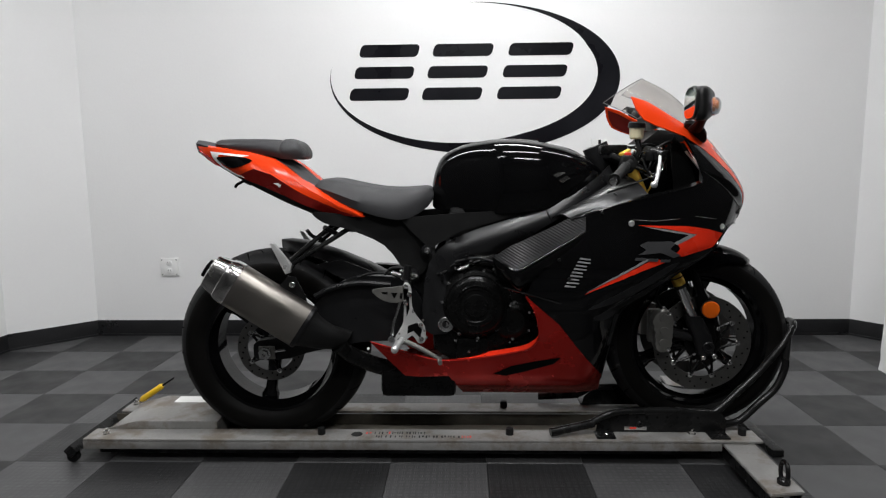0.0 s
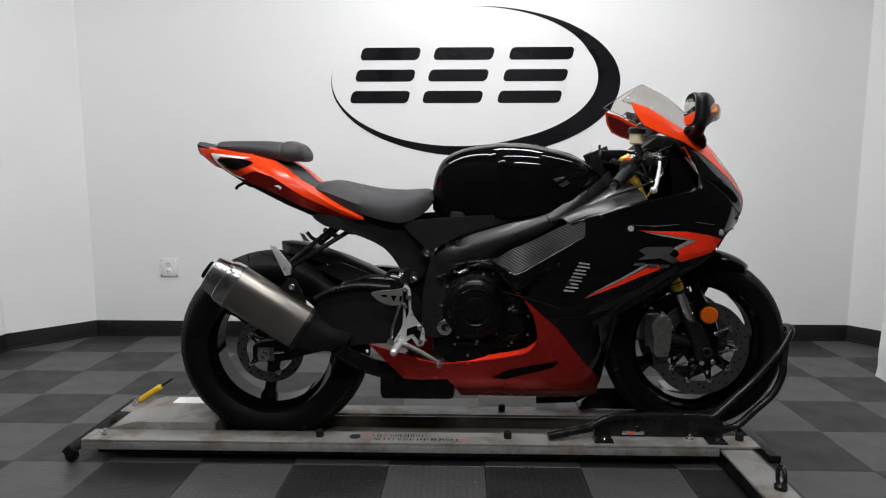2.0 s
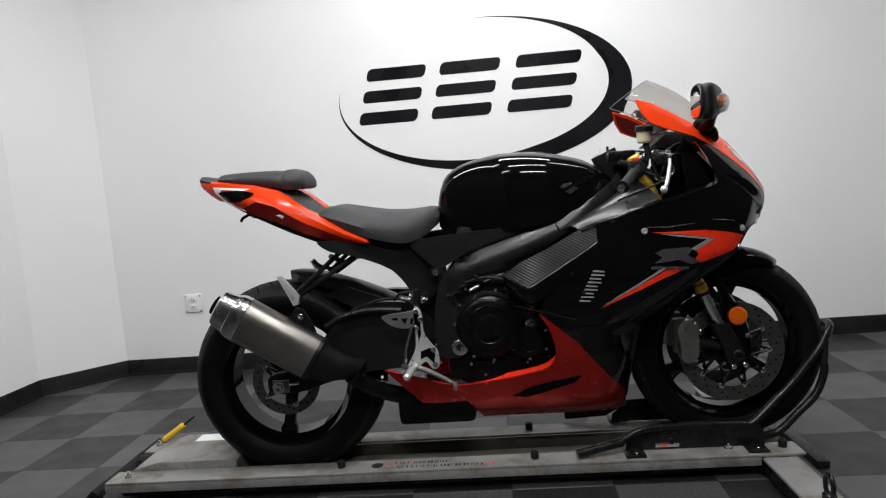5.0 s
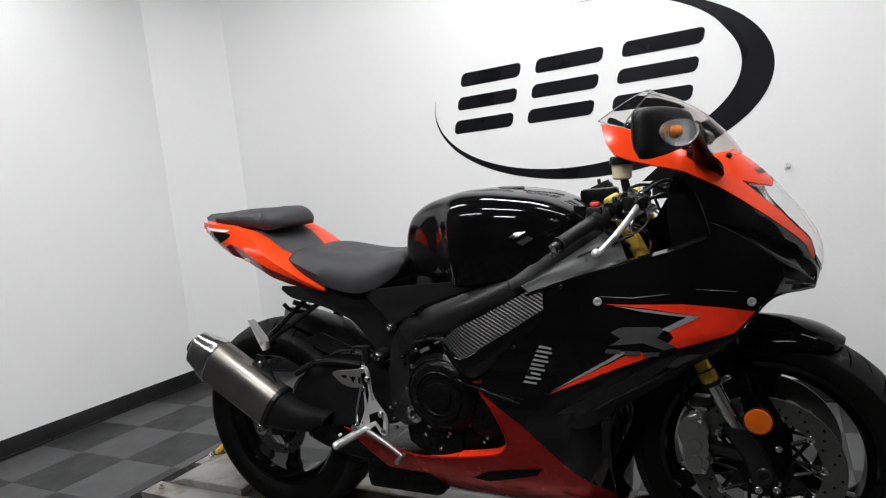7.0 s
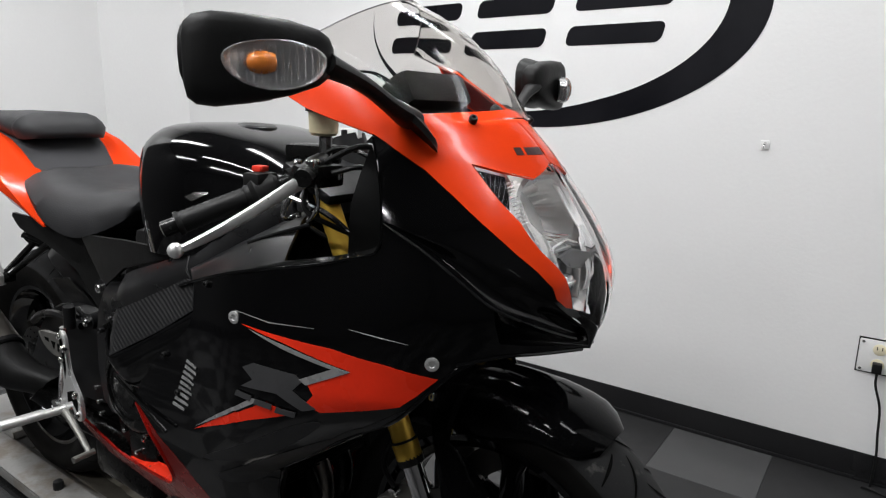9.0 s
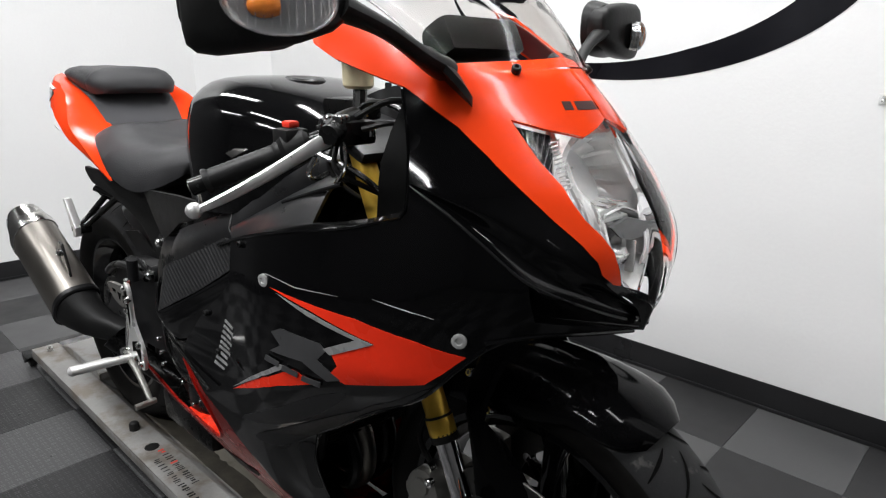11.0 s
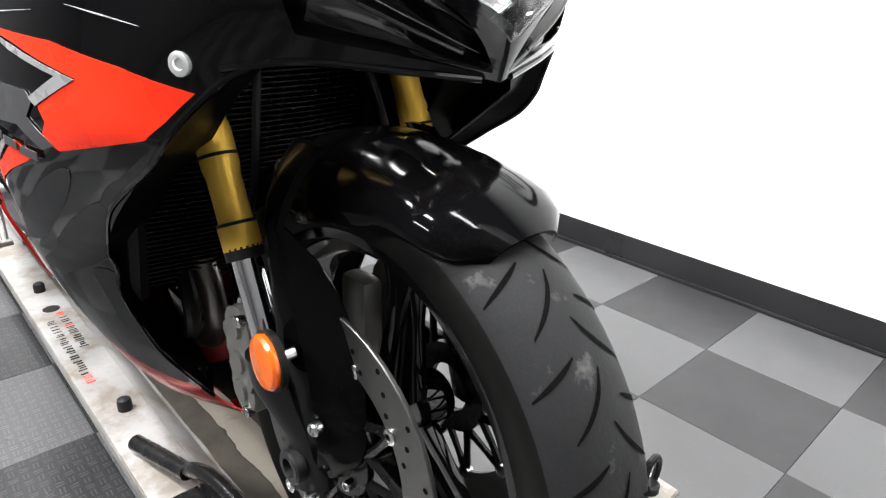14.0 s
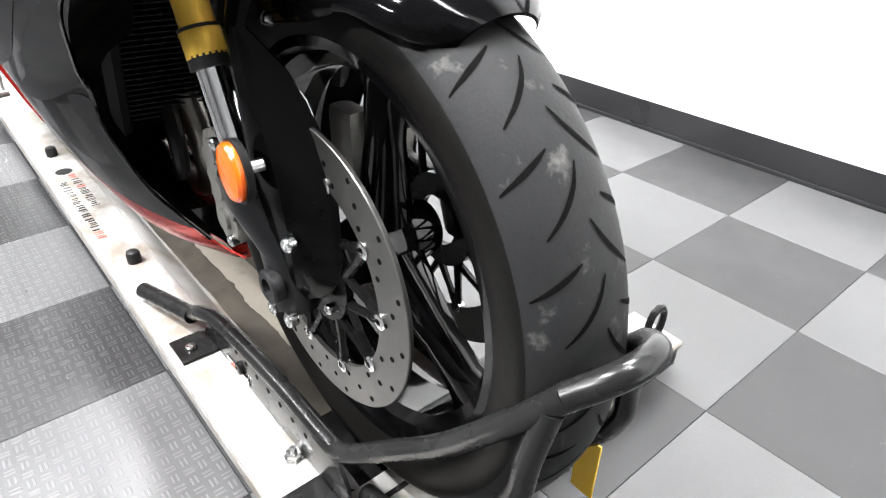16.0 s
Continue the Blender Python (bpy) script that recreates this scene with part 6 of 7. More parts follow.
def controls():
    for s in (-1, 1):
        inn, end = Vector((1.135, s * .150, .950)), Vector((1.031, s * .317, .879))
        w = end - inn
        part("handlebar", sweep(B(), [inn - w * .05, end], 0.011, 12), STEELBLACK, bike, "black clip-on handlebar")
        n = 26
        pts = [inn.lerp(end, .43 + .48 * k / n) for k in range(n + 1)]
        part("grip", sweep(B(), pts, [0.0142 + 0.0009 * (k % 2) if 1 < k < n - 1 else 0.0168 for k in range(n + 1)], 14), PLASTIC, bike, "ribbed black rubber grip")
        bm = sweep(B(), [end - w * .08, end - w * .05, end, end + w * .01], [.010, .0105, .0105, .006], 12)
        part("bar_end", bm, STEEL, bike)
        c = inn.lerp(end, .36)
        bm = sweep(B(), [inn.lerp(end, .24), inn.lerp(end, .27), inn.lerp(end, .40), inn.lerp(end, .43)], [.016, .023, .024, .018], 12)
        box(bm, c + Vector((-.018, -.018, .004)), c + Vector((.015, .018, .027)), 0.006)
        part("switch_housing", bm, PLASTIC, bike)
        if s < 0:
            part("stop_switch", box(B(), c + Vector((-.010, -.008, .0275)), c + Vector((.008, .008, .036)), 0.003), SWITCH, bike, "red engine stop switch")
        # master cylinder and lever
        mc = Vector((1.185, s * .205, .955))
        bm = sweep(B(), [mc + Vector((-.02, s * -.045, .012)), mc + Vector((-.012, s * -.02, .006)), mc + Vector((.010, s * .020, -.004))], [.013, .015, .012], 12)
        box(bm, mc + Vector((-.014, -.012, -.018)), mc + Vector((.008, .012, .010)), .004)
        part("lever_perch", bm, STEELBLACK, bike)
        line = curve([mc + Vector((.004, 0, 0)), Vector((1.180, s * .240, .938)), Vector((1.164, s * .285, .912)), Vector((1.147, s * .328, .889)), Vector((1.132, s * .360, .873))], 6)
        n = len(line)
        rows = []
        for k, q in enumerate(line):
            f = k / (n - 1)
            hi, lo, thick = .0075 - .003 * f, .0095 * (1 - f) ** .7 + .004, .0045
            d = Vector((.86, s * .5, 0))
            rows.append([q + d * a * thick + Vector((0, 0, b)) for a, b in ((-1, hi * .6), (-.5, hi), (.5, hi), (1, hi * .6), (1, -lo * .7), (.5, -lo), (-.5, -lo), (-1, -lo * .7))])
        part("hand_lever", loft(B(), rows), LEVER, bike, "silver brake lever", 50)
        if s < 0:
            hook = curve([Vector((1.178, s * .232, .925)), Vector((1.172, s * .238, .906)), Vector((1.166, s * .226, .897)), Vector((1.166, s * .205, .902))], 5)
            part("lever_hook", sweep(B(), hook, .0032, 8), STEEL, bike)
        bm = bmesh.new()
        bmesh.ops.create_uvsphere(bm, u_segments=12, v_segments=8, radius=.0095, matrix=Matrix.Translation((1.130, s * .362, .873)))
        part("lever_ball", bm, LEVER, bike)
        bolt(bike, mc + Vector((.004, 0, .012)), .007, (0, 0, 1))
        # triple clamp and top of the fork
        part("fork_cap", lathe(B(), [(0, 0), (0, .020), (.006, .019), (.010, .013), (.010, 0)], (1.112, s * .120, .958), (-.42, 0, .9), 16), GOLD, bike)
        part("cable", sweep(B(), curve([mc + Vector((-.01, s * -.03, .01)), (1.235, s * .15, .99), (1.255, s * .09, .95), (1.22, s * .04, .88)], 6), .004, 8), PLASTIC, bike)
        part("cable", sweep(B(), curve([inn.lerp(end, .3), (1.175, s * .17, .90), (1.19, s * .13, .86), (1.17, s * .09, .82)], 6), .0042, 8), STEEL if s < 0 else PLASTIC, bike)
    for s in (-1, 1):
        y0, y1 = sorted((s * .088, s * .094))
        part("inner_cowl", prism(B(), [(1.03, .80), (1.10, .77), (1.28, .80), (1.345, .86), (1.345, .91), (1.295, .990), (1.250, .985), (1.225, .955), (1.195, .905), (1.10, .87), (1.05, .86)], y0, y1, 0.001), DEEP, bike)
    # perch block, bolts and cables round the near bar
    for s in (-1, 1):
        part("perch_block", box(B(), (1.150, min(s * .150, s * .205), .935), (1.195, max(s * .150, s * .205), .965), 0.007), STEELBLACK, bike)
        part("perch_clamp", sweep(B(), [(1.128, s * .158, .945), (1.118, s * .180, .938)], .0175, 12), STEELBLACK, bike)
        for q in ((1.16, .165, .966), (1.185, .192, .966), (1.195, .160, .950), (1.128, .172, .962)):
            bolt(bike, (q[0], s * q[1], q[2]), .0055, (0.1, s * .2, 1), STEEL)
        for k, (a, b, c, d, mt) in enumerate((((1.196, .175, .955), (1.232, .150, .962), (1.236, .105, .925), (1.21, .06, .85), PLASTIC), ((1.150, .175, .945), (1.160, .190, .905), (1.185, .160, .880), (1.20, .10, .85), PLASTIC), ((1.135, .150, .965), (1.175, .135, .985), (1.225, .12, .965), (1.245, .09, .90), STEELBLACK), ((1.19, .200, .945), (1.200, .205, .915), (1.170, .195, .890), (1.150, .165, .905), STEEL), ((1.11, .150, .930), (1.10, .155, .895), (1.135, .145, .865), (1.17, .11, .84), PLASTIC))):
            part("cable", sweep(B(), curve([(q[0], s * q[1], q[2]) for q in (a, b, c, d)], 6), .0036 if mt is not STEEL else .0026, 8), mt, bike)
        line = curve([Vector(cowl_point(cowl_u(x, z), z, s)) + Vector((0, s * .001, 0)) for x, z in ((1.308, .872), (1.312, .888), (1.296, .946), (1.266, 1.004))], 5)
        part("edge_bead", sweep(B(), line, .0016, 8), GLOSS, bike)
    bm = box(B(), (1.06, -.148, .925), (1.165, .148, .943), 0.008, Matrix.Translation((1.11, 0, .93)) @ Matrix.Rotation(radians(24), 4, "Y") @ Matrix.Translation((-1.11, 0, -.93)))
    part("top_clamp", bm, SATIN, bike)
    bm = box(B(), (1.125, -.152, .745), (1.235, .152, .79), 0.012, Matrix.Translation((1.18, 0, .77)) @ Matrix.Rotation(radians(24), 4, "Y") @ Matrix.Translation((-1.18, 0, -.77)))
    part("lower_clamp", bm, SATIN, bike)
    c = Vector((1.140, -.134, 1.000))
    cup = part("fluid_reservoir", lathe(B(), [(0, 0), (0, .016), (.004, .0200), (.030, .0215), (.032, .022), (.032, 0)], c, (0.04, 0, 1), 24), CREAM, bike, "cream fluid reservoir")
    part("reservoir_cap", lathe(B(), [(0.0325, 0), (.0325, .0255), (.046, .0255), (.050, .022), (.050, 0)], c, (0.04, 0, 1), 24), PLASTIC, cup, "black cap")
    part("reservoir_stem", sweep(B(), [c + Vector((.004, 0, 0)), c + Vector((.012, -.01, -.045))], .009, 8), STEELBLACK, bike)
    part("key_switch", lathe(B(), [(0, 0), (0, .017), (.016, .017), (.018, .014), (.018, 0)], (1.065, -.01, .960), (-.3, 0, 1), 18), STEEL, bike)
    part("key", box(B(), (1.055, -.014, .978), (1.062, .010, 1.004), 0.002), PLASTIC, bike)
    part("bar_riser", box(B(), (1.04, -.12, .955), (1.12, -.075, .985), 0.008), ENGINE, bike)
    part("tag", box(B(), (1.035, -.006, .972), (1.085, .004, 1.006), 0.0008), PAPER, bike, "white paper tag")


# ---- wheels, forks and brakes ----
def tyre_line(prof, n=10):
    full = [(-y, r) for y, r in prof] + [(y, r) for y, r in prof[::-1][1:]]
    return [(q.x, q.y) for q in curve([(y, r, 0) for y, r in full], n)]


def wheel(name, cx, cz, prof, rim_w, rear):
    rim_r = .2159
    bm = lathe(B(), [(-rim_w, rim_r + .008), (-rim_w - .004, rim_r + .004), (-rim_w - .003, rim_r - .006), (-rim_w + .012, rim_r - .012), (-rim_w * .55, rim_r - .026), (rim_w * .55, rim_r - .026), (rim_w - .012, rim_r - .012), (rim_w + .003, rim_r - .006), (rim_w + .004, rim_r + .004), (rim_w, rim_r + .008), (rim_w * .6, rim_r - .006), (-rim_w * .6, rim_r - .006)], (cx, 0, cz), (0, 1, 0), 72, True)
    w = part(name, bm, GLOSS, bike, "black three-spoke alloy wheel")
    line = tyre_line(prof, 4)
    inner = [(line[-1][0] * .9, rim_r - .002), (line[0][0] * .9, rim_r - .002)]
    ty = part("tyre", lathe(B(), line + inner, (cx, 0, cz), (0, 1, 0), 96, True), RUBBER, w, "worn black road tyre", 60)
    ty.data.materials.append(SIDEWALL)
    edge = prof[3][1]
    for p in ty.data.polygons:
        if math.hypot(p.center.x - cx, p.center.z - cz) < edge:
            p.material_index = 1
    # tread grooves
    dense = tyre_line(prof, 12)
    ln = [0.0]
    for a, b in zip(dense, dense[1:]):
        ln.append(ln[-1] + math.hypot(b[0] - a[0], b[1] - a[1]))

    def on(ang, s, lift):
        d = (s + 1) / 2 * ln[-1]
        y, r = float(np.interp(d, ln, [p[0] for p in dense])), float(np.interp(d, ln, [p[1] for p in dense]))
        return Vector((cx + (r + lift) * math.cos(ang), y, cz + (r + lift) * math.sin(ang)))

    bm = B()
    near, centre = ((-.145, 0), (-.24, -.022), (-.36, -.044), (-.50, -.066)), ((.014, -.048), (-.06, -.105), (-.18, -.160), (-.323, -.206))
    half = math.pi / 22
    kinds = [near, centre, [(-a, b + half) for a, b in near], [(-a, b + half) for a, b in centre]]
    count = 22
    for k in range(count):
        a0 = radians(39.8) + 2 * math.pi * k / count
        for kind in kinds:
            line = curve([(s, a, 0) for s, a in kind], 4)
            m = len(line)
            la, lb = [], []
            for i, q in enumerate(line):
                t2 = line[min(i + 1, m - 1)] - line[max(i - 1, 0)]
                wdt = .0026 * (0.25 + 0.75 * math.sin(math.pi * (i + .4) / (m - .2)))
                nx, na = -t2.y * .30, t2.x * .135
                nl = math.hypot(nx * .135, na * .30) + 1e-9
                dx, da = nx * wdt / nl * 1.0, na * wdt / nl * 1.0
                la.append(on(a0 + q.y + da, q.x + dx, .0007))
                lb.append(on(a0 + q.y - da, q.x - dx, .0007))
            va, vb = [bm.verts.new(p) for p in la], [bm.verts.new(p) for p in lb]
            for i in range(m - 1):
                bm.faces.new((va[i], va[i + 1], vb[i + 1], vb[i]))
    tagged(part("tread", bm, GROOVE, w), "dark curved tread sipes", kind="stuff")
    # spokes and hub
    ph = radians(20 if rear else -35)
    for k in range(3):
        a = ph + 2 * math.pi * k / 3
        ca, sa = math.cos(a), math.sin(a)
        loops = []
        for r, hw, ht in ((.030, .026, .030), (.07, .022, .024), (.12, .0175, .019), (.165, .019, .019), (.197, .034, .022)):
            row = []
            for i in range(12):
                b = 2 * math.pi * i / 12
                u, v = math.copysign(abs(math.cos(b)) ** .7, math.cos(b)) * hw, math.copysign(abs(math.sin(b)) ** .7, math.sin(b)) * ht
                row.append((cx + r * ca - u * sa, v, cz + r * sa + u * ca))
            loops.append(row)
        part("spoke", loft(B(), loops), GLOSS, w)
    hb = .058 if not rear else .085
    part("hub", lathe(B(), [(-hb, 0), (-hb, .030), (-hb * .5, .038), (hb * .5, .038), (hb, .030), (hb, 0)], (cx, 0, cz), (0, 1, 0), 28), GLOSS, w)
    for s in ((-1, 1) if not rear else (-1,)):
        y = s * (.079 if not rear else .078)
        ro, ri = (.153, .108) if not rear else (.110, .078)
        bm = lathe(B(), [(-.0025, ri), (-.0025, ro - .001), (-.0015, ro), (.0015, ro), (.0025, ro - .001), (.0025, ri)], (cx, y, cz), (0, 1, 0), 72, True)
        part("brake_disc", bm, DISC, w, "drilled steel brake disc")
        bm = B()
        rows = 3
        nh = 16 if not rear else 12
        for k in range(nh * rows):
            a = 2 * math.pi * k / (nh * rows)
            r = ri + (ro - ri) * (.22 + .28 * (k % rows))
            lathe(bm, [(.0026, 0), (.0026, .0030), (.0030, .0030), (.0030, 0)], (cx + r * math.cos(a), y, cz + r * math.sin(a)), (0, s, 0), 8)
        tagged(part("disc_drilling", bm, GROOVE, w), "drilled holes round the disc", kind="stuff")
        nb = 10 if not rear else 5
        bm = lathe(B(), [(-.004, .030), (-.004, ri * .52), (.004, ri * .52), (.004, .030)], (cx, y, cz), (0, 1, 0), 36, True)
        part("disc_carrier", bm, ENGINE, w)
        for k in range(nb):
            a0 = 2 * math.pi * k / nb
            for da in (-.30, .30):
                a1 = a0 + da
                p0 = Vector((cx + ri * .51 * math.cos(a1), y, cz + ri * .51 * math.sin(a1)))
                pm = Vector((cx + (ri * .80) * math.cos(a0 + da * .30), y, cz + (ri * .80) * math.sin(a0 + da * .30)))
                p1 = Vector((cx + (ri + .001) * math.cos(a0), y, cz + (ri + .001) * math.sin(a0)))
                part("carrier_arm", sweep(B(), [p0, pm, p1], [.0050, .0042, .0066], 6), ENGINE, w)
        for k in range(nb):
            a0 = 2 * math.pi * k / nb
            bm = lathe(B(), [(-.004, .0), (-.004, .0085), (.0045, .0085), (.0055, .007), (.0055, .0035), (.003, .003), (.003, 0)], (cx + (ri + .002) * math.cos(a0), y, cz + (ri + .002) * math.sin(a0)), (0, s, 0), 14)
            part("disc_bobbin", bm, STEEL, w)
        for k in range(5):
            a0 = 2 * math.pi * k / 5 + .3
            bolt(w, (cx + .043 * math.cos(a0), y + s * .004, cz + .043 * math.sin(a0)), .006, (0, s, 0), STEEL, "disc_bolt")
    return w


FRONT = (1.381, .362)
REAR = (0.0, .346)


def front_end():
    wheel("front_wheel", *FRONT, [(.045, .214), (.0545, .230), (.059, .249), (.0565, .263), (.045, .2785), (.0255, .2893), (0, .2935)], .045, False).location.y = -.005
    for s in (-1, 1):
        y = s * .124
        a, b = Vector((1.122, y, .935)), Vector((1.289, y, .558))
        w = (b - a).normalized()
        n = [0, .02, .03, .30, .31, .70, .72, .80, .83, .93, .94, 1.0]
        r = [.0155, .0165, .0165, .0165, .0170, .0170, .0185, .0185, .0165, .0165, .0190, .0190]
        part("fork_tube", sweep(B(), [a.lerp(b, f) for f in n], r, 22), GOLD, bike, "gold anodised fork tube")
        for f in (.775, .935):
            part("fork_ring", sweep(B(), [a.lerp(b, f), a.lerp(b, f + .008)], .0193, 20), PLASTIC, bike)
        part("fork_seal", sweep(B(), [b - w * .002, b + w * .010], .0190, 20), PLASTIC, bike)
        part("fork_leg", sweep(B(), [b, b + w * .13], .0150, 18), CHROME, bike, "chromed fork leg")
        c = b + w * .105
        ax = Vector((FRONT[0], s * .112, FRONT[1]))
        bm = loft(B(), [[c + Vector((.028 * math.cos(t), .026 * math.sin(t), 0)) for t in (2 * math.pi * k / 14 for k in range(14))],
                        [c + w * .03 + Vector((.030 * math.cos(t), .026 * math.sin(t), 0)) for t in (2 * math.pi * k / 14 for k in range(14))],
                        [ax + Vector((-.012, 0, .03)) + Vector((.032 * math.cos(t), .024 * math.sin(t), 0)) for t in (2 * math.pi * k / 14 for k in range(14))],
                        [ax + Vector((0, 0, -.028)) + Vector((.026 * math.cos(t), .022 * math.sin(t), 0)) for t in (2 * math.pi * k / 14 for k in range(14))]])
        part("axle_clamp", bm, SATIN, bike, "black axle clamp", 50)
        part("axle_end", lathe(B(), [(0, .0), (0, .018), (.010, .018), (.012, .016), (.012, .010), (.004, .009), (.004, 0)], ax + Vector((0, s * .018, 0)), (0, s, 0), 20), SATIN, bike)
        for dx, dz in ((-.012, -.034), (.022, -.030)):
            bolt(bike, ax + Vector((dx, s * .018, dz)), .008, (0, s, 0), STEEL)
        # brake caliper behind the leg
        o = soft_outline([(1.228, .468), (1.252, .478), (1.272, .462), (1.278, .43), (1.268, .40), (1.276, .37), (1.262, .345), (1.236, .342), (1.222, .362), (1.226, .395), (1.214, .425), (1.216, .452)], 3)
        y0, y1 = sorted((s * .082, s * .122))
        cp = part("brake_caliper", prism(B(), o, y0, y1, 0.006), ALU, bike, "grey four-piston brake caliper")
        for x, z in ((1.246, .452), (1.248, .41), (1.247, .372)):
            part("piston_cap", lathe(B(), [(0, 0), (0, .014), (.004, .013), (.004, 0)], (x, s * .122, z), (0, s, 0), 18), ALU, cp)
        for x, z in ((1.262, .466), (1.262, .352)):
            bolt(cp, (x, s * .122, z), .007, (0, s, 0), STEEL)
        part("caliper_inner", box(B(), (1.218, min(s * .03, s * .062), .355), (1.27, max(s * .03, s * .062), .465), 0.012), ALU, bike)
        part("caliper_stay", sweep(B(), [(1.262, s * .09, .40), (1.36, s * .10, .385)], .016, 10), SATIN, bike)
        part("brake_hose", sweep(B(), curve([(1.25, s * .10, .47), (1.225, s * .105, .52), (1.25, s * .09, .60), (1.235, s * .07, .70), (1.20, s * .04, .78)], 6), .0045, 8), PLASTIC, bike)
        part("hose_fitting", lathe(B(), [(-.006, 0), (-.006, .009), (.006, .009), (.006, 0)], (1.248, s * .108, .476), (0, 1, 0), 12), STEEL, bike)
        # fender side leg with the round reflector: a folded shell, flat outside, drawn in towards the wheel at its front edge
        rows = []
        for z, xb, yo, xf, yf in ((.342, 1.376, .116, 1.402, .102), (.352, 1.366, .122, 1.418, .096), (.375, 1.360, .126, 1.431, .090), (.396, 1.357, .127, 1.4355, .088), (.43, 1.354, .1275, 1.432, .085), (.467, 1.351, .128, 1.424, .081), (.505, 1.346, .127, 1.404, .079), (.533, 1.341, .126, 1.383, .080), (.56, 1.334, .124, 1.367, .089), (.594, 1.322, .119, 1.348, .111), (.615, 1.314, .110, 1.345, .100), (.64, 1.308, .094, 1.346, .084), (.662, 1.304, .074, 1.348, .066)):
            xm = xb + .62 * (xf - xb)
            ym = yo - .10 * (yo - yf)
            out = [(xb, yo - .012), (xb + .003, yo), (xb + .5 * (xm - xb), yo + .001), (xm, ym), (xm + .5 * (xf - xm) + .002, .5 * (ym + yf) + .003), (xf, yf)]
            inn = [(xf - .005, yf - .003), (xm - .003, ym - .005), (xb + .006, yo - .005), (xb + .004, yo - .012)]
            rows.append([(x, s * y, z) for x, y in out + inn])
        part("fender_leg", loft(B(), rows), FENDER, bike, "black fender stay over the fork foot", 28)
        bolt(bike, (1.410, s * .1255, .419), .007, (.25, s, 0), STEEL)
        part("reflector_stud", sweep(B(), [(1.379, s * .126, .486), (1.377, s * .147, .485)], .006, 10), STEEL, bike)
        c = Vector((1.377, s * .148, .485))
        way = Vector((-.06, s, .02)).normalized()
        part("reflector_base", lathe(B(), [(-.004, 0), (-.004, .028), (.003, .029), (.003, 0)], c, way, 28), PLASTIC, bike)
        part("reflector", lathe(B(), [(.0032, 0), (.0032, .0265), (.007, .0265), (.010, .024), (.012, .014), (.0125, 0)], c, way, 28), AMBER, bike, "round amber reflector")
        part("reflector_disc", lathe(B(), [(.0042, 0), (.0042, .0255), (.0052, .0255), (.0052, 0)], c, way, 28), AMBERIN, bike)
    # fender over the front tyre
    cx, cz = FRONT
    loops = []
    for k in range(19):
        f = k / 18
        a = radians(58 + (130 - 58) * f)
        tip = min(1, f / .12)
        hw = .040 + .040 * tip ** .5 + (0.004 if f > .5 else 0)
        low = .024 + .030 * min(1, f / .35) + .022 * math.sin(math.pi * min(1, max(0, (f - .25) / .6)))
        row = []
        for j in range(15):
            b = -1 + 2 * j / 14
            r = .3125 - (1 - tip) * .004 - low * (1 - math.cos(b * math.pi / 2))
            y = hw * math.sin(b * math.pi / 2)
            row.append((cx + r * math.cos(a), y, cz + r * math.sin(a)))
        row += [(cx + (cx * 0 + (math.hypot(px - cx, pz - cz) - .003)) * math.cos(a), py * .985, cz + (math.hypot(px - cx, pz - cz) - .003) * math.sin(a)) for px, py, pz in row[::-1]]
        loops.append(row)
    part("front_fender", loft(B(), loops[:6]), FENDER, bike, "glossy black tip of the front fender", 50)
    part("rear_fender", loft(B(), loops[5:]), FENDER, bike, "black rear of the front fender", 50)
    for x, z in ((1.315, .618), (1.335, .598), (1.30, .640)):
        bolt(bike, (x, -.083, z - .004), .006, (-.2, -1, .4), STEEL)


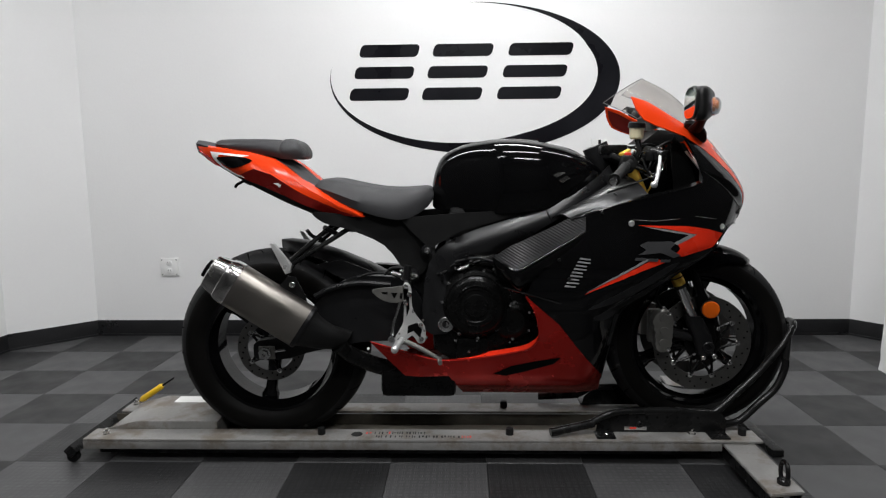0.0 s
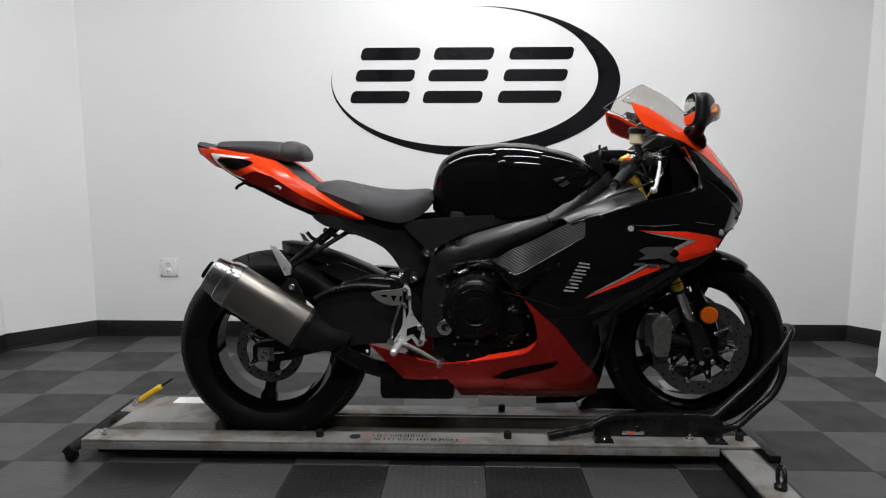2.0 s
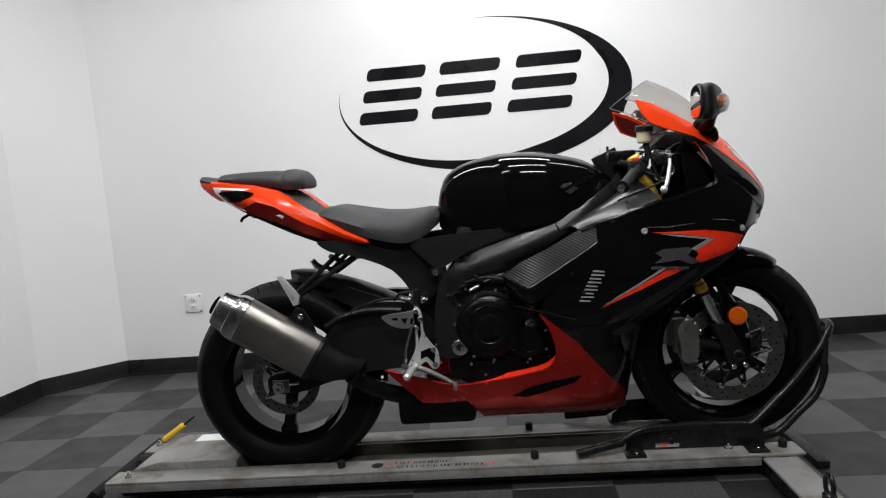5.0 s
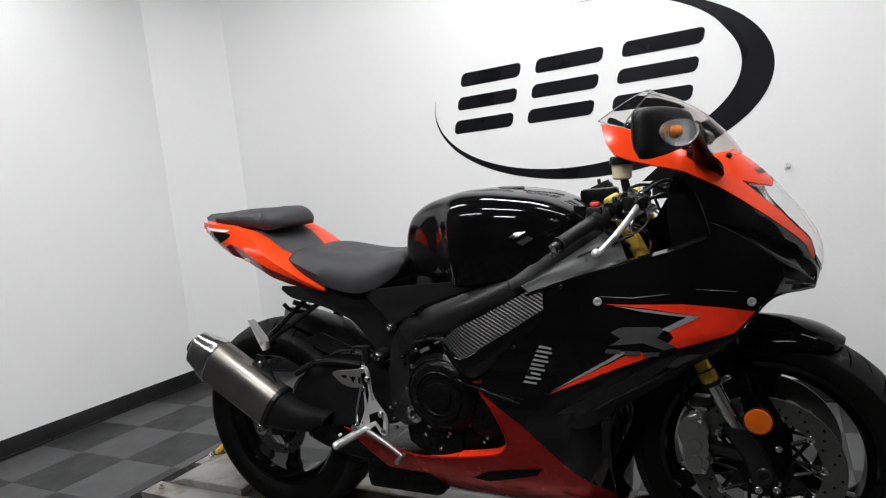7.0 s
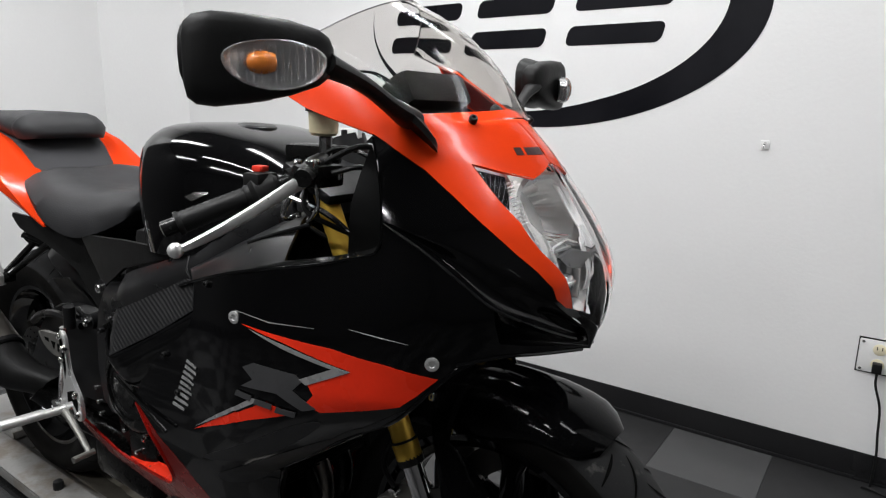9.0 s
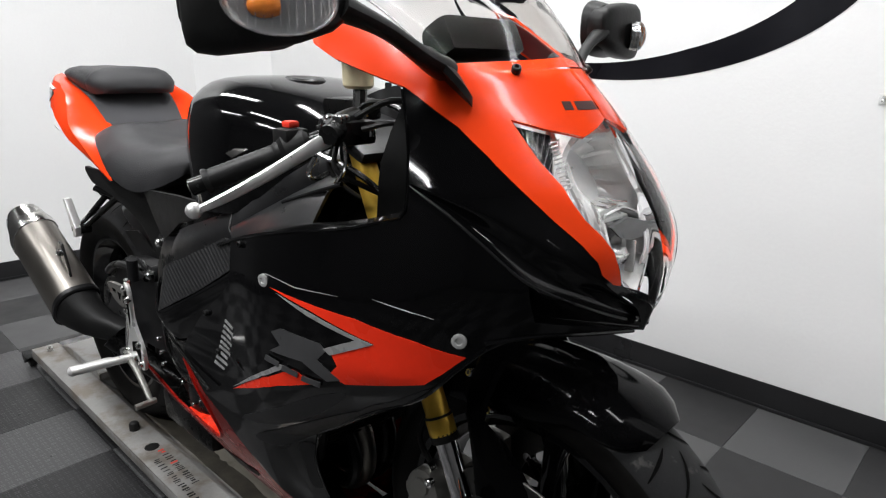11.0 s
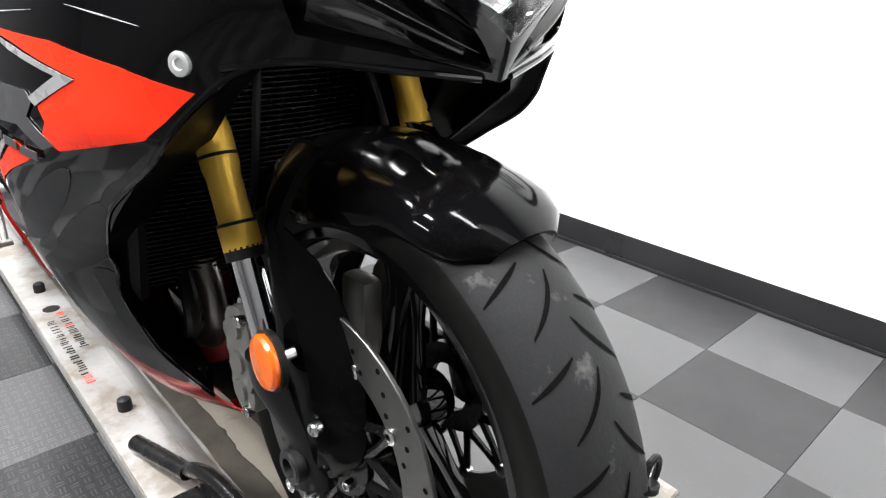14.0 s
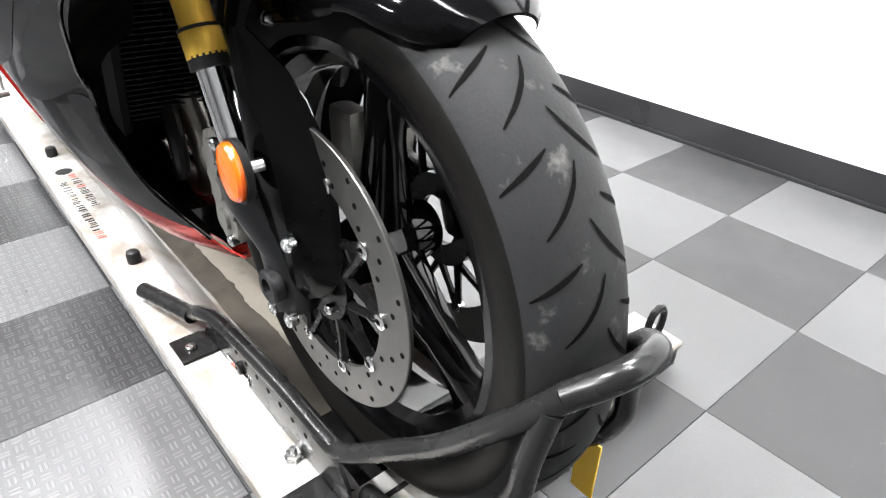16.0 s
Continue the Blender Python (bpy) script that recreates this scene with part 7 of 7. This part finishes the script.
def rear_end():
    wheel("rear_wheel", *REAR, [(.068, .214), (.084, .236), (.0905, .258), (.086, .278), (.068, .298), (.038, .3105), (0, .315)], .068, True)
    part("axle_nut", lathe(B(), [(0, 0), (0, .021), (.010, .021), (.010, .014), (.018, .013), (.018, .007), (.006, .006), (.006, 0)], (0, -.142, .346), (0, -1, 0), 6), STEEL, bike)
    part("axle_plate", box(B(), (-.022, -.142, .326), (.030, -.136, .368), 0.002), ALU, bike, "silver axle adjuster plate")
    part("adjuster", sweep(B(), [(.030, -.139, .352), (.062, -.139, .356)], .005, 8), STEEL, bike)
    part("rear_caliper", box(B(), (.045, -.125, .385), (.115, -.06, .445), 0.010), ENGINE, bike)
    # hugger
    keys = [(.028, .692, .030), (.060, .694, .062), (.11, .688, .078), (.17, .670, .085), (.24, .646, .090), (.31, .616, .092), (.37, .585, .090), (.40, .55, .085)]
    loops = []
    for x, z, w in keys:
        row = [(x + .010 * abs(b) ** 2, w * b, z - .034 * abs(b) ** 2.5) for b in (-1, -.8, -.55, -.25, 0, .25, .55, .8, 1)]
        row += [(px, py * .98, pz - .004) for px, py, pz in row[::-1]]
        loops.append(row)
    part("rear_hugger", loft(B(), loops), SATIN, bike, "black rear wheel hugger", 50)
    bm = skin(B(), [(.16, .62), (.24, .635), (.33, .60), (.38, .57), (.30, .56), (.22, .585)], lambda x, z: (x, -.094, z), (.04, .03), .004)
    part("hugger_side", bm, SATIN, bike)
    cb = sweep(B(), curve([(.02, .110, .40), (.25, .110, .44), (.45, .10, .47)], 4), .010, 6, 2.2)
    part("chain", cb, ENGINE, bike)
    part("sprocket", lathe(B(), [(-.003, .02), (-.003, .095), (.003, .095), (.003, .02)], (0, .106, .346), (0, 1, 0), 40, True), ALU, bike)


wheel_chock()
fairing()
belly_front()
screen_and_lamp()
for side_sign in (-1, 1):
    mirror(side_sign)
tank()
seats()
tail()
exhaust()
chassis()
engine()
foot_controls()
controls()
front_end()
rear_end()


# ---- floor tiles ----
PX, PY, GX, GY = 0.3015, 0.300, 1.297, 0.411


def tile_mesh(material):
    bm = box(B(), (-PX / 2 + 0.0003, -PY / 2 + 0.0003, -0.012), (PX / 2 - 0.0003, PY / 2 - 0.0003, 0.0), 0.0007, segs=1)
    for f in bm.faces:
        f.smooth = False
    me = bpy.data.meshes.new("tile")
    bm.to_mesh(me)
    bm.free()
    me.materials.append(material)
    return me


MESHES = (tile_mesh(TILELIGHT), tile_mesh(TILEDARK))
BARRED = (tile_mesh(BARLIGHT), tile_mesh(BARDARK))
REST = [B(), B()]
for i in range(-11, 6):
    for j in range(-16, 4):
        cx, cy = GX + (i + 0.5) * PX, GY + (j + 0.5) * PY
        if cy > 1.48 or cx < -1.95 or cy - 1.62 > (cx + 1.42):
            continue
        if i >= -11 and j >= -12:
            ob = new("tile", (BARRED if -.7 < cx < (1.45 if cy < -.3 else 1.1) and cy < .42 else MESHES)[(i + j) % 2])
            ob.parent = floor
            ob.location = (cx, cy, 0)
        else:
            box(REST[(i + j) % 2], (cx - PX / 2 + 0.0006, cy - PY / 2 + 0.0006, -0.012), (cx + PX / 2 - 0.0006, cy + PY / 2 - 0.0006, 0.0))
for bm, paint, tint in ((REST[0], TILELIGHT, "light"), (REST[1], TILEDARK, "dark")):
    tagged(link_mesh("far_tiling", bm, paint, floor), tint + " grey tiles along the room's edges", kind="stuff")
